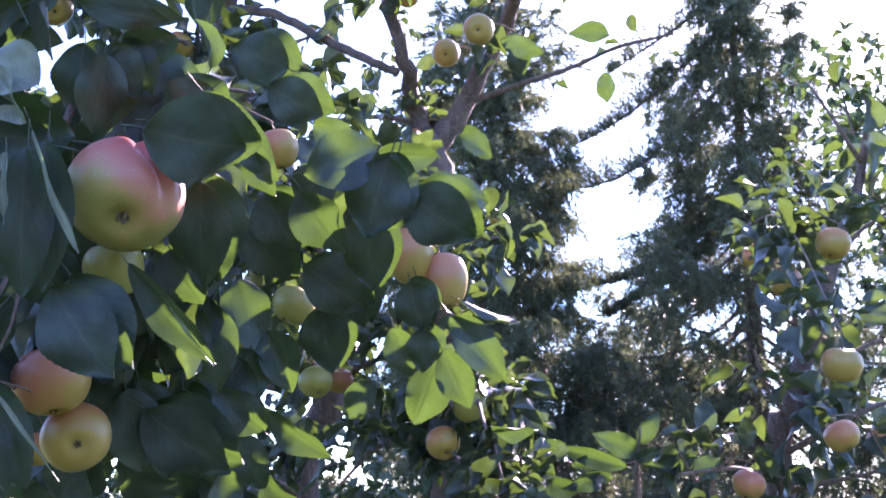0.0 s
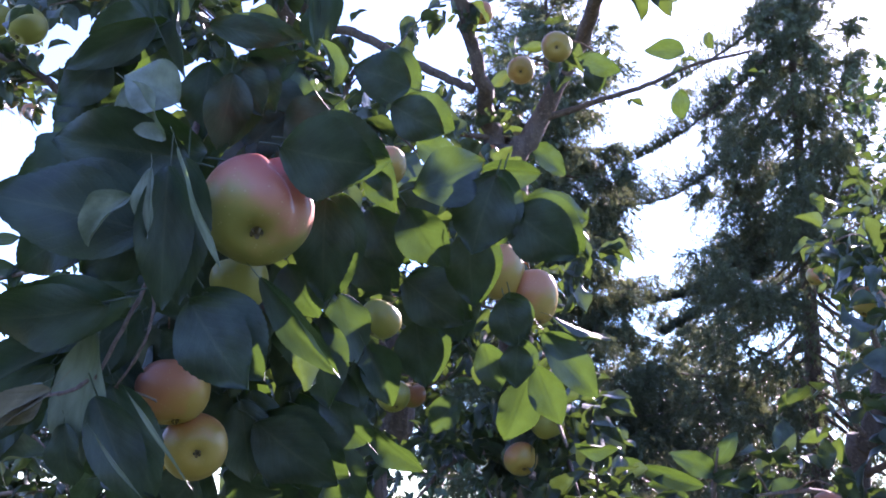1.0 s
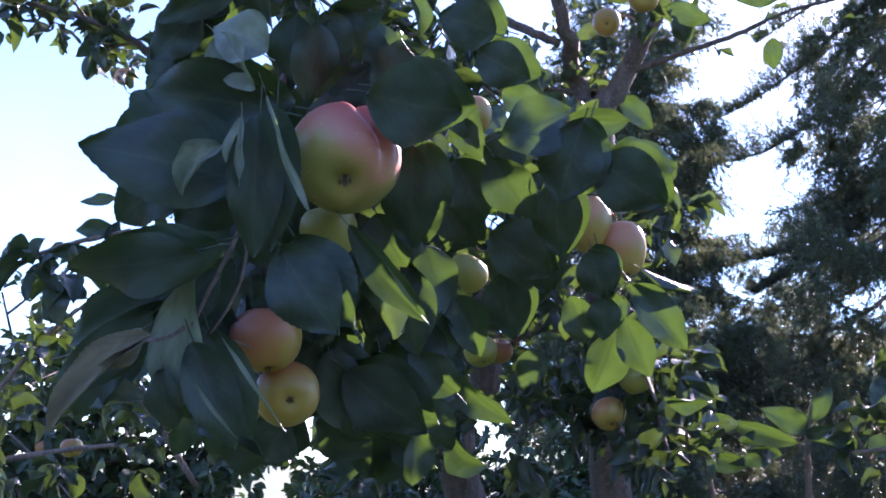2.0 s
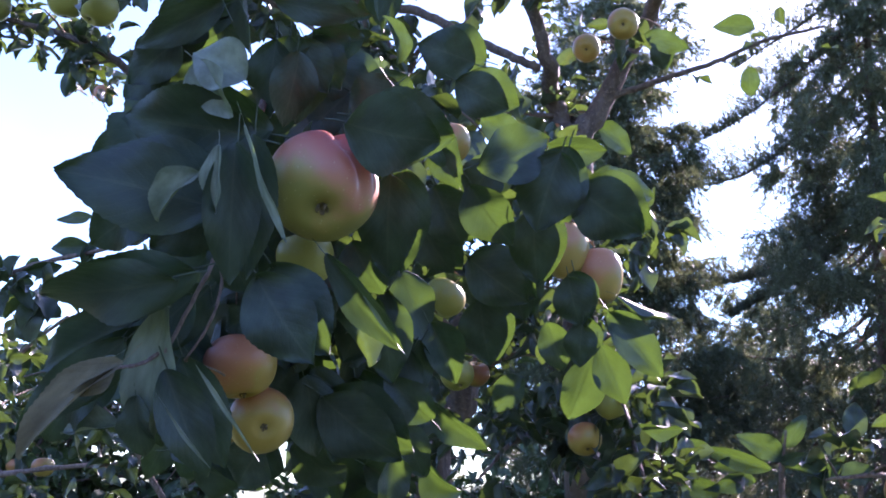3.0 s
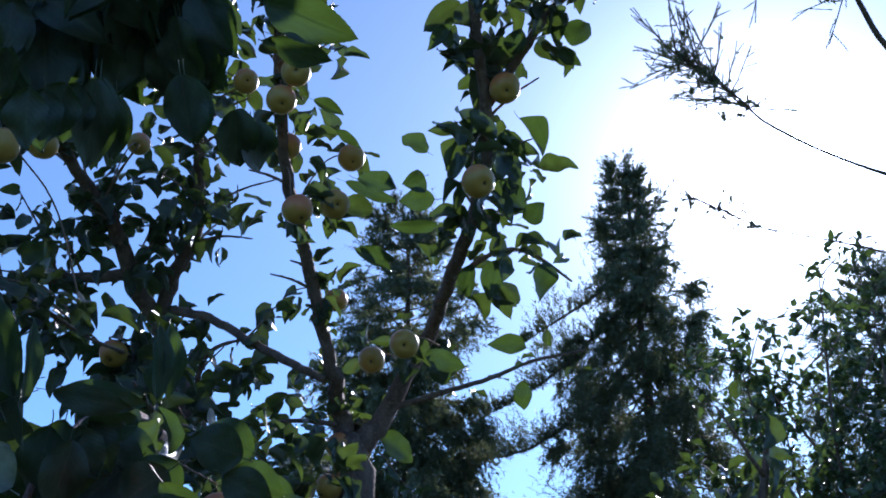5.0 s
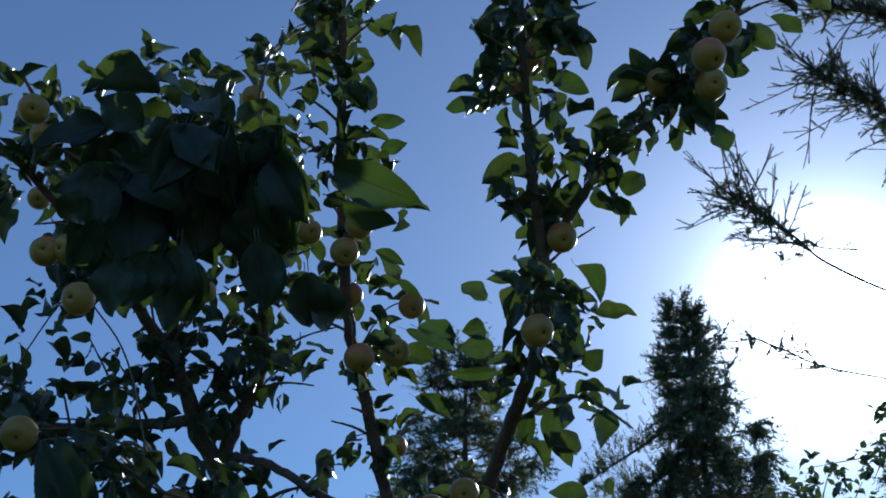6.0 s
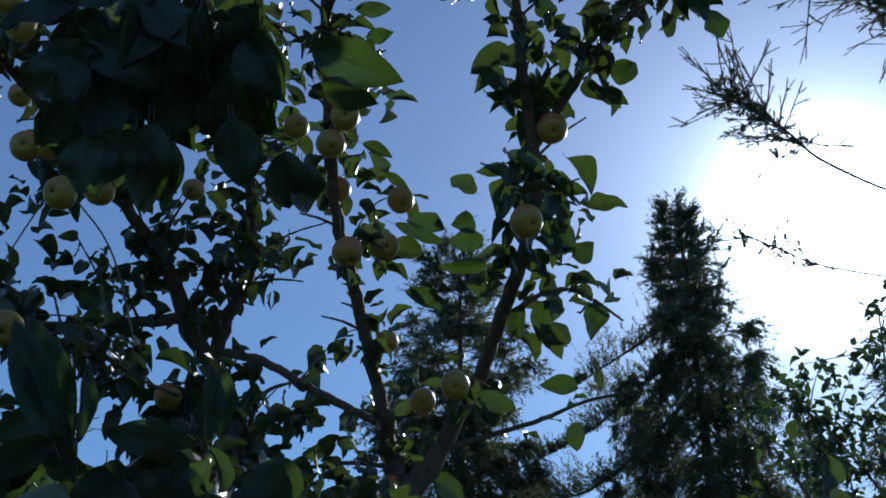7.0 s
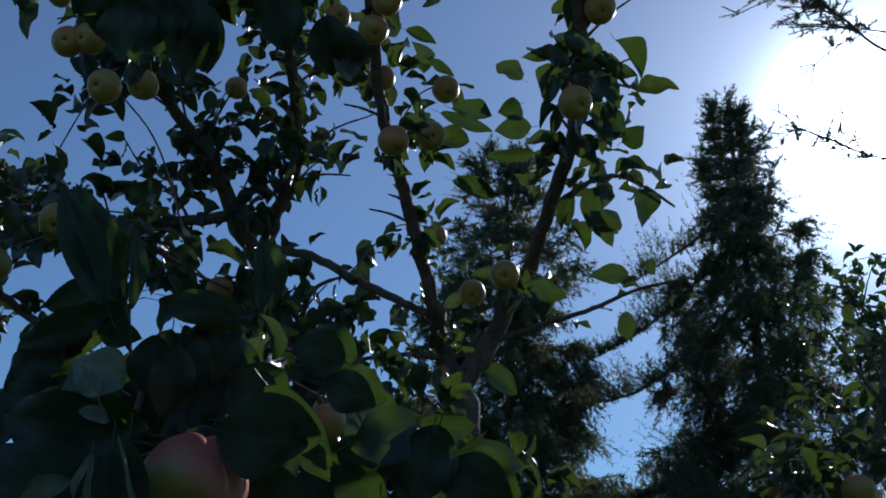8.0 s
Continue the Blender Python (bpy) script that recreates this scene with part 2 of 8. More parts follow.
def needle_material():
    mat, n, l, bsdf = material("spruce_needles")
    info = n.new("ShaderNodeNewGeometry")
    tex = noise_node(n, l, 1.6, 4)
    a = mix_node(n, l, info.outputs["Random Per Island"], (0.045, 0.080, 0.056), (0.10, 0.140, 0.088))
    l.new(mix_node(n, l, math_node(n, l, "MULTIPLY", tex.outputs["Fac"], 0.5), a, (0.080, 0.085, 0.055)), bsdf.inputs["Base Color"])
    bsdf.inputs["Roughness"].default_value = 0.5
    thin = n.new("ShaderNodeBsdfTranslucent")
    thin.inputs["Color"].default_value = (0.16, 0.19, 0.08, 1)
    both = n.new("ShaderNodeMixShader")
    both.inputs[0].default_value = 0.30
    l.new(bsdf.outputs[0], both.inputs[1])
    l.new(thin.outputs[0], both.inputs[2])
    l.new(both.outputs[0], n["Material Output"].inputs["Surface"])
    return mat


NEEDLE = needle_material()


# ---- builders ----
def smooth_path(points, steps=6):
    """A smooth line through the points; each point is a place and a radius."""
    pts = [np.array(p, float) for p in points]
    pts = [2 * pts[0] - pts[1]] + pts + [2 * pts[-1] - pts[-2]]
    out = []
    for a, b, c, d in zip(pts, pts[1:], pts[2:], pts[3:]):
        for i in range(steps):
            t = i / steps
            out.append(0.5 * (2 * b + (c - a) * t + (2 * a - 5 * b + 4 * c - d) * t * t + (3 * b - a - 3 * c + d) * t ** 3))
    out.append(pts[-2])
    return np.array(out)


def tube_arrays(line, sides=8, rough=0.0, rng=None):
    """Rings along a line of x, y, z, radius."""
    verts, faces = [], []
    ahead = np.gradient(line[:, :3], axis=0)
    ahead /= np.linalg.norm(ahead, axis=1)[:, None] + 1e-9
    side = np.cross(ahead[0], (0.3, 0.2, 0.93))
    for i, row in enumerate(line):
        side = side - ahead[i] * (side @ ahead[i])
        side /= np.linalg.norm(side) + 1e-9
        other = np.cross(ahead[i], side)
        for k in range(sides):
            a = 2 * math.pi * k / sides
            r = row[3] * (1 + (rng.uniform(-rough, rough) if rng is not None else 0))
            verts.append(row[:3] + r * (math.cos(a) * side + math.sin(a) * other))
        if i:
            for k in range(sides):
                p, q = (i - 1) * sides + k, (i - 1) * sides + (k + 1) % sides
                faces.append((p, q, q + sides, p + sides))
    faces.append(tuple(range(sides))[::-1])
    faces.append(tuple(range(len(verts) - sides, len(verts))))
    return verts, faces


def mesh_of(name, verts, faces, mat, smooth=True):
    data = bpy.data.meshes.new(name)
    data.from_pydata([tuple(v) for v in verts], [], faces)
    data.materials.append(mat)
    if smooth:
        data.shade_smooth()
    data.update()
    return data


def child(name, data, parent, label=""):
    ob = new(name, data)
    ob.parent = parent
    if label:
        tagged(ob, label)
    return ob


def thing(name, at, label, category, group=""):
    ob = new(name)
    ob.location = at
    ob.empty_display_size = 0.1
    bpy.context.view_layer.update()
    return tagged(ob, label, category, group)


def branch(tree, name, points, mat=None, sides=9, rough=0.07, label=""):
    """One woody member as a part of a tree, its places in the world."""
    line = smooth_path(points)
    rng = np.random.default_rng(int(abs(line[0, 0] * 977 + line[-1, 2] * 1399)))
    line[:, :3] += rng.normal(0, 0.12, (len(line), 3)) * line[:, 3:4]
    if name == "twig":
        line[:, 3] *= 1 + 0.35 * np.abs(np.sin(np.arange(len(line)) * 1.9)) ** 3
    origin = np.array(tree.location)
    line[:, :3] -= origin
    verts, faces = tube_arrays(line, sides, rough, rng)
    return child(name, mesh_of(name, verts, faces, mat or BARK), tree, label)


def blade(rows, cols, fold, curl, twist, teeth, seed, blunt=0.70):
    """A unit leaf: length 1 along y, width 1 along x, with pointed tip, folded along its midrib, curled and wavy."""
    rng = np.random.default_rng(seed)
    ph = rng.uniform(0, 6.28, 3)
    verts, uvs, faces = [], [], []
    for i in range(rows + 1):
        t = i / rows
        half = 0.53 * (math.sin(math.pi * t ** 0.90) ** blunt) * (1 - 0.26 * t ** 4)
        half = max(half, 0.012)
        for j in range(cols + 1):
            s = 2 * j / cols - 1
            edge = abs(s) == 1
            x = s * half * (1 - (teeth * (i % 2) if edge else 0))
            wave = 0.065 * math.sin(7 * t + ph[0] + 2 * s) * abs(s) + 0.04 * math.sin(13 * t + ph[1]) * s * s
            z = fold * abs(x) * 0.9 + wave - curl * (t - 0.1) ** 2 + twist * x * t
            lean = 0.05 * math.sin(2.2 * t + ph[2])
            verts.append((x + lean, t - (0.006 if edge and i % 2 else 0), z))
            uvs.append((0.5 + 0.5 * s, t))
    w = cols + 1
    for i in range(rows):
        for j in range(cols):
            a = i * w + j
            faces.append((a, a + 1, a + 1 + w, a + w))
    return np.array(verts), np.array(uvs), np.array(faces)


def blade_mesh(name, arrays, mat, stalk=True):
    verts, uvs, faces = arrays
    verts, uvs, faces = list(map(tuple, verts)), list(map(tuple, uvs)), [tuple(f) for f in faces]
    if stalk:
        k = len(verts)
        for y, z in ((-0.20, 0.05), (-0.1, -0.005), (0.03, 0.0)):
            for a in range(4):
                verts.append((0.013 * math.cos(a * 1.571), y, z + 0.008 * math.sin(a * 1.571)))
                uvs.append((0.5, 0.5))
        for i in range(2):
            for a in range(4):
                p, q = k + 4 * i + a, k + 4 * i + (a + 1) % 4
                faces.append((p, q, q + 4, p + 4))
    data = bpy.data.meshes.new(name)
    data.from_pydata(verts, [], faces)
    layer = data.uv_layers.new(name="blade")
    index = np.empty(len(data.loops), dtype=np.int32)
    data.loops.foreach_get("vertex_index", index)
    layer.data.foreach_set("uv", np.array(uvs, dtype=np.float32)[index].ravel())
    data.materials.append(mat)
    data.shade_smooth()
    return data


FOLDS = ((0.10, 0.12, 0.0), (0.30, 0.25, 0.15), (0.65, 0.18, -0.2), (0.15, 0.45, 0.3), (0.95, 0.35, 0.1), (0.35, -0.15, -0.25))
LEAF_MESHES = [blade_mesh("leaf", blade(34, 6, f, c, tw, 0.028, k), LEAF) for k, (f, c, tw) in enumerate(FOLDS)]
PALE_MESHES = [blade_mesh("leaf", blade(34, 6, f, c, tw, 0.028, k), LEAF_PALE) for k, (f, c, tw) in enumerate(FOLDS)]
DRY_MESHES = [blade_mesh("leaf", blade(34, 6, f, c, tw, 0.045, k), LEAF_DRY) for k, (f, c, tw) in enumerate(FOLDS)]
LOW_FOLDS = ((0.30, 0.30, 0.1), (0.55, 0.25, 0.2), (0.85, 0.20, -0.3), (0.25, 0.60, 0.3), (0.65, 0.50, 0.1), (0.4, -0.30, -0.3), (0.15, 0.15, 0.0))
LOW_BLADES = [blade(9, 4, f, c, tw, 0.0, 40 + k, 0.60) for k, (f, c, tw) in enumerate(LOW_FOLDS)]
FAR_BLADES = [blade(5, 2, f, c, tw, 0.0, 60 + k, 0.62) for k, (f, c, tw) in enumerate(LOW_FOLDS)]


def leaf_axes(base, tip, face):
    """The pose of a blade from base to tip whose upper side looks towards face."""
    along = np.array(tip, float) - np.array(base, float)
    length = np.linalg.norm(along)
    y = along / length
    z = np.array(face, float)
    z = z - y * (z @ y)
    if np.linalg.norm(z) < 1e-6:
        z = np.cross(y, (0.3, 0.9, 0.1))
    z /= np.linalg.norm(z)
    return np.cross(y, z), y, z, length


BEARERS = []


def bearer(tree, base):
    """The branch, noted in BEARERS with the box it serves, from which a leaf grows; else the tree itself."""
    for ob, low, high in BEARERS:
        if ob.parent == tree and all(a <= v <= b for a, v, b in zip(low, base, high)):
            return ob
    return tree


def leaf(tree, base, tip, width, face, shape=0, label="", pale=False, dry=False, gap=0.018):
    """One leaf as a part of its tree; pale: its downy underside shows; dry: withered; gap: to the leaf added to shade
    it.
    """
    x, y, z, length = leaf_axes(base, tip, face)
    ob = child("leaf", (DRY_MESHES if dry else PALE_MESHES if pale else LEAF_MESHES)[shape % len(LEAF_MESHES)], bearer(tree, base), label)
    m = Matrix(((*(x * width), 0), (*(y * length), 0), (*(z * min(length, 1.7 * width)), 0), (0, 0, 0, 1))).transposed()
    m.translation = Vector(base) - tree.location
    ob.matrix_local = m
    if "in shade" in label:
        # an added leaf, mostly hidden, lies close on the sunny side to shade this one
        over = np.array(base) + np.array(SUN_AT) * gap - y * length * 0.02
        leaf(tree, over, over + y * length * 1.04, width * 1.04, z, shape)
    return ob


# gaps cut in the crown for the camera's view: before fruit, and holes showing sky
VIEW_PLACE = np.array((-0.03, 0.0, 1.65))
CLEARED_FRUIT = ((-0.284, 1.726, 2.978), (-0.182, 1.639, 2.768), (-0.968, 1.927, 3.188), (-0.586, 2.144, 3.075), (-0.492, 1.371, 3.034), (-0.522, 1.658, 3.282), (-0.418, 1.572, 3.216), (-0.785, 1.468, 3.001), (-0.487, 1.796, 2.394), (-0.625, 1.567, 2.357), (-1.383, 2.691, 1.612), (-1.508, 3.383, 1.614), (-0.007, 1.84, 1.689), (0.038, 1.831, 1.749), (-0.224, 2.217, 1.834), (0.223, 1.509, 2.835))
VIEW_HOLES = [
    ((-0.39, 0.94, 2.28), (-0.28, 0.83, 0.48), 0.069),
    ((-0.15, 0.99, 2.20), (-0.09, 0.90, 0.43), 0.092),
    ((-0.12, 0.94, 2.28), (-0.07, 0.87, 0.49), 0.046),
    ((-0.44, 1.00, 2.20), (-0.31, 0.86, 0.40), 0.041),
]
GAPS = [(at_, (VIEW_PLACE - at_) / np.linalg.norm(VIEW_PLACE - at_), 0.6, 0.055) for at_ in CLEARED_FRUIT]
# also cleared towards the sun, so one leaf catches its light
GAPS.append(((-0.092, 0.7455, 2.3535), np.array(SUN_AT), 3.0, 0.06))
GAPS += [(at_, np.array(way), 2.0, wide) for at_, way, wide in VIEW_HOLES]


class Foliage:
    """Gathers many leaves into one mesh."""

    def __init__(self, seed, blades=FAR_BLADES):
        self.rng, self.blades = np.random.default_rng(seed), blades
        self.verts, self.uvs, self.faces, self.count = [], [], [], 0

    def add(self, base, tip, width, face):
        v, uv, f = self.blades[self.rng.integers(len(self.blades))]
        x, y, z, length = leaf_axes(base, tip, face)
        # skip leaves that would fill a gap kept for the camera or sun
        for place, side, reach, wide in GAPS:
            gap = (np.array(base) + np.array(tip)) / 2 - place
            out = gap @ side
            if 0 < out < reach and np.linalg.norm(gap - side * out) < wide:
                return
        self.verts.append(np.array(base) + v[:, :1] * x * width * 0.86 + v[:, 1:2] * y * length + v[:, 2:] * z * length)
        self.uvs.append(uv)
        self.faces.append(f + self.count)
        self.count += len(v)

    def rosette(self, at, size, number, ahead, droop=0.25, spread=1.0):
        """A spur's bunch of leaves round a point."""
        for _ in range(number):
            d = self.rng.normal(0, 1, 3) * spread + np.array(ahead)
            d[2] -= droop
            d /= np.linalg.norm(d) + 1e-9
            base = np.array(at) + d * size * self.rng.uniform(0.1, 0.45)
            length = size * self.rng.uniform(0.7, 1.25)
            face = self.rng.normal(0, 0.55, 3) + (0, 0, 1.0)
            self.add(base, base + d * length, length * self.rng.uniform(0.5, 0.72), face)

    def finish(self, name, parent, mat, label):
        data = bpy.data.meshes.new(name)
        verts, faces = np.concatenate(self.verts), np.concatenate(self.faces)
        verts = verts - np.array(parent.location)
        data.from_pydata(verts.tolist(), [], faces.tolist())
        layer = data.uv_layers.new(name="blade")
        index = np.empty(len(data.loops), dtype=np.int32)
        data.loops.foreach_get("vertex_index", index)
        layer.data.foreach_set("uv", np.concatenate(self.uvs).astype(np.float32)[index].ravel())
        data.materials.append(mat)
        data.shade_smooth()
        return tagged(child(name, data, parent), label, kind="stuff")


def dress(foliage, points, every, size, number, skip=0.0, out=0.05, spread=1.0, droop=0.25):
    """Leaf bunches on short spurs along a branch."""
    line = smooth_path([(*p[:3], 0.01) for p in points], 10)[:, :3]
    run = np.r_[0, np.cumsum(np.linalg.norm(np.diff(line, axis=0), axis=1))]
    s = run[-1] * skip
    while s < run[-1] + 1e-6:
        at = np.array([np.interp(s, run, line[:, k]) for k in range(3)])
        off = foliage.rng.normal(0, 1, 3)
        off *= out / (np.linalg.norm(off) + 1e-9)
        n = max(1, int(round(number * foliage.rng.uniform(0.5, 1.4))))
        foliage.rosette(at + off, size * foliage.rng.uniform(0.75, 1.2), n, off / out * 0.7, droop, spread)
        s += every * foliage.rng.uniform(0.6, 1.4)


def side_places(points, count, low, high, seed, up, length):
    """Where short twigs leave a branch, and the way and length they take."""
    rng = np.random.default_rng(seed)
    line = smooth_path([(*p[:3], 0.01) for p in points], 10)[:, :3]
    run = np.r_[0, np.cumsum(np.linalg.norm(np.diff(line, axis=0), axis=1))]
    for k in range(count):
        s = run[-1] * (low + (high - low) * (k + rng.uniform(0, 1)) / count)
        i = min(int(np.searchsorted(run, s)), len(line) - 1)
        at = np.array([np.interp(s, run, line[:, q]) for q in range(3)])
        along = line[i] - line[max(0, i - 2)]
        along /= np.linalg.norm(along) + 1e-9
        out = rng.normal(0, 1, 3)
        out -= along * (out @ along)
        out /= np.linalg.norm(out) + 1e-9
        way = out + along * 0.5 + np.array((0, 0, up))
        yield at, way / np.linalg.norm(way) * length * rng.uniform(0.5, 1.3)


def leafy_twig(tree, foliage, at, ahead, size, number, every, out):
    end = at + ahead
    bend = at + ahead * 0.5 + np.array((0, 0, 0.06)) * np.linalg.norm(ahead)
    points = [(*at, 0.0032), (*bend, 0.0024), (*end, 0.0014)]
    branch(tree, "twig", points, TWIG, 6, 0.04)
    dress(foliage, points, every, size, number, 0.25, out)


def apple_meshes():
    """The skin with its two hollows, the dried calyx in the lower one, and the stalk, about 62 mm across."""
    made = []
    for k, (tall, taper, lobes) in enumerate(((0.88, 0.10, 0.015), (1.0, 0.16, 0.02), (1.18, 0.22, 0.03), (0.80, 0.08, 0.015))):
        rows, sides, verts, faces = (40, 72, [], []) if k == 3 else (22, 28, [], [])
        for i in range(rows + 1):
            a = math.pi * i / rows
            for j in range(sides):
                b = 2 * math.pi * j / sides
                r = math.sin(a) ** 0.86 * (1 + taper * math.cos(a) * 0.7) * (1 + lobes * math.cos(5 * b) * (1 - math.cos(a)) * 0.5 + 0.012 * math.sin(2 * b + k))
                z = math.cos(a) * tall
                if k == 3:
                    # a crease runs from the stem hollow down one cheek, with a fuller lobe beyond it
                    run = math.degrees(a)
                    off = (math.degrees(b) + 12 - (1.25 if run > 98 else 0.25) * (run - 98) + 180) % 360 - 180
                    fade = max(0.0, min(1.0, (150 - run) / 34)) * min(1.0, run / 30)
                    wide = 7 / max(0.35, math.sin(a))
                    r *= 1 - 0.13 * fade * math.exp(-((off / wide) ** 2)) + 0.045 * fade * math.exp(-(((off - 3.2 * wide) / (2.4 * wide)) ** 2))
                z -= 0.30 * math.exp(-((r / 0.30) ** 2)) if i < rows / 2 else -0.17 * math.exp(-((r / 0.26) ** 2))
                verts.append((0.031 * r * math.cos(b), 0.031 * r * math.sin(b), 0.031 * z))
        for i in range(rows):
            for j in range(sides):
                p, q = i * sides + j, i * sides + (j + 1) % sides
                faces.append((p, p + sides, q + sides, q))
        skin = mesh_of("apple", verts, faces, SKIN)
        v2, f2 = [], []
        deep = -0.031 * (tall - 0.17)
        for j in range(5):
            b = 2 * math.pi * j / 5
            c, s = math.cos(b), math.sin(b)
            m = len(v2)
            v2 += [(0.001 * c - 0.0022 * s, 0.001 * s + 0.0022 * c, deep + 0.001), (0.001 * c + 0.0022 * s, 0.001 * s - 0.0022 * c, deep + 0.001)]
            v2 += [(0.0036 * c - 0.0009 * s, 0.0036 * s + 0.0009 * c, deep - 0.003), (0.0036 * c + 0.0009 * s, 0.0036 * s - 0.0009 * c, deep - 0.003)]
            v2 += [(0.0016 * c, 0.0016 * s, deep - 0.006)]
            f2 += [(m, m + 1, m + 3, m + 2), (m + 2, m + 3, m + 4)]
        m = len(v2)
        v2 += [(0.0042 * math.cos(j * 0.785), 0.0042 * math.sin(j * 0.785), deep - 0.0006) for j in range(8)]
        f2.append(tuple(range(m, m + 8)))
        calyx = mesh_of("calyx", v2, f2, CALYX, False)
        top = 0.031 * (tall - 0.30)
        line = smooth_path([(0, 0, top - 0.002, 0.0011), (0.001, 0, top + 0.010, 0.0010), (0.004, 0.001, top + 0.022, 0.0014)], 4)
        stem = mesh_of("stalk", *tube_arrays(line, 6), STALK)
        rosy, green = skin.copy(), skin.copy()
        rosy.materials[0], green.materials[0] = SKIN_ROSY, SKIN_GREEN
        made.append((skin, calyx, stem, rosy, green))
    return made


APPLES = apple_meshes()


def apple(at, size=0.062, up=(0, 0, 1), turn=0.0, shape=0, label="ripening yellow-green apple with a pink blush on the tree", group="apples on the tree"):
    skin, calyx, stem, rosy, green = APPLES[shape]
    skin = green if "pale green" in label else rosy if "large" in label or "pressed" in label else skin
    ob = tagged(new("apple", skin), label, "apple", group)
    z = Vector(up).normalized()
    cheek = Vector((-0.25, -0.35, 1.0))
    x = (cheek - z * cheek.dot(z)).normalized()
    rot = Matrix((x, z.cross(x), z)).transposed().to_4x4() @ pose(0, 0, 0, 0, 0, turn)
    ob.matrix_world = Matrix.Translation(at) @ rot @ Matrix.Scale(size / 0.062, 4)
    child("calyx", calyx, ob, "brown dried calyx")
    child("stalk", stem, ob)
    return ob


def spur(tree, foliage, top, hold, size, number):
    """A short fruiting spur from a branch to an apple's stalk, with a bunch of leaves."""
    top, hold = np.array(top), np.array(hold)
    gap = np.linalg.norm(top - hold)
    bend = (top + hold) / 2 + np.array((0, 0, (0.18 if number else 0.05) * gap))
    thick = 0.0022 if number else 0.0013
    branch(tree, "spur", [(*hold, thick), (*bend, thick * 0.77), (*top, thick * 0.65)], TWIG, 6, 0.05)
    if number:
        foliage.rosette(top + np.array((0, 0.03, 0.015)), size, number, (0, 0.7, 0.5), 0.1)
    if number and gap > 0.12:
        dress(foliage, [hold, bend, top], 0.05, size * 0.9, 3, 0.15, 0.04)


def needle_arrays(rng, at, ahead, length, needles, size):
    """A needled shoot: two crossed rows of thin needles along a line."""
    t = np.sort(rng.uniform(0, 1, needles))
    base = at + ahead * (t * length)[:, None]
    d = rng.normal(0, 1, (needles, 3))
    d -= ahead * (d @ ahead)[:, None]
    d /= np.linalg.norm(d, axis=1)[:, None] + 1e-9
    tip = base + (d * 0.8 + ahead * 0.6) * size * rng.uniform(0.7, 1.2, (needles, 1))
    wide = np.cross(d, ahead) * size * 0.115
    return np.stack([base - wide, base + wide, tip], 1).reshape(-1, 3)


def needle_mesh(tri, tree, label):
    verts = np.concatenate(tri)
    data = bpy.data.meshes.new("needles")
    n = len(verts)
    data.vertices.add(n)
    data.vertices.foreach_set("co", verts.astype(np.float32).ravel())
    data.loops.add(n)
    data.loops.foreach_set("vertex_index", np.arange(n, dtype=np.int32))
    data.polygons.add(n // 3)
    data.polygons.foreach_set("loop_start", np.arange(0, n, 3, dtype=np.int32))
    data.update(calc_edges=True)
    data.materials.append(NEEDLE)
    return tagged(child("needles", data, tree), label, kind="stuff")


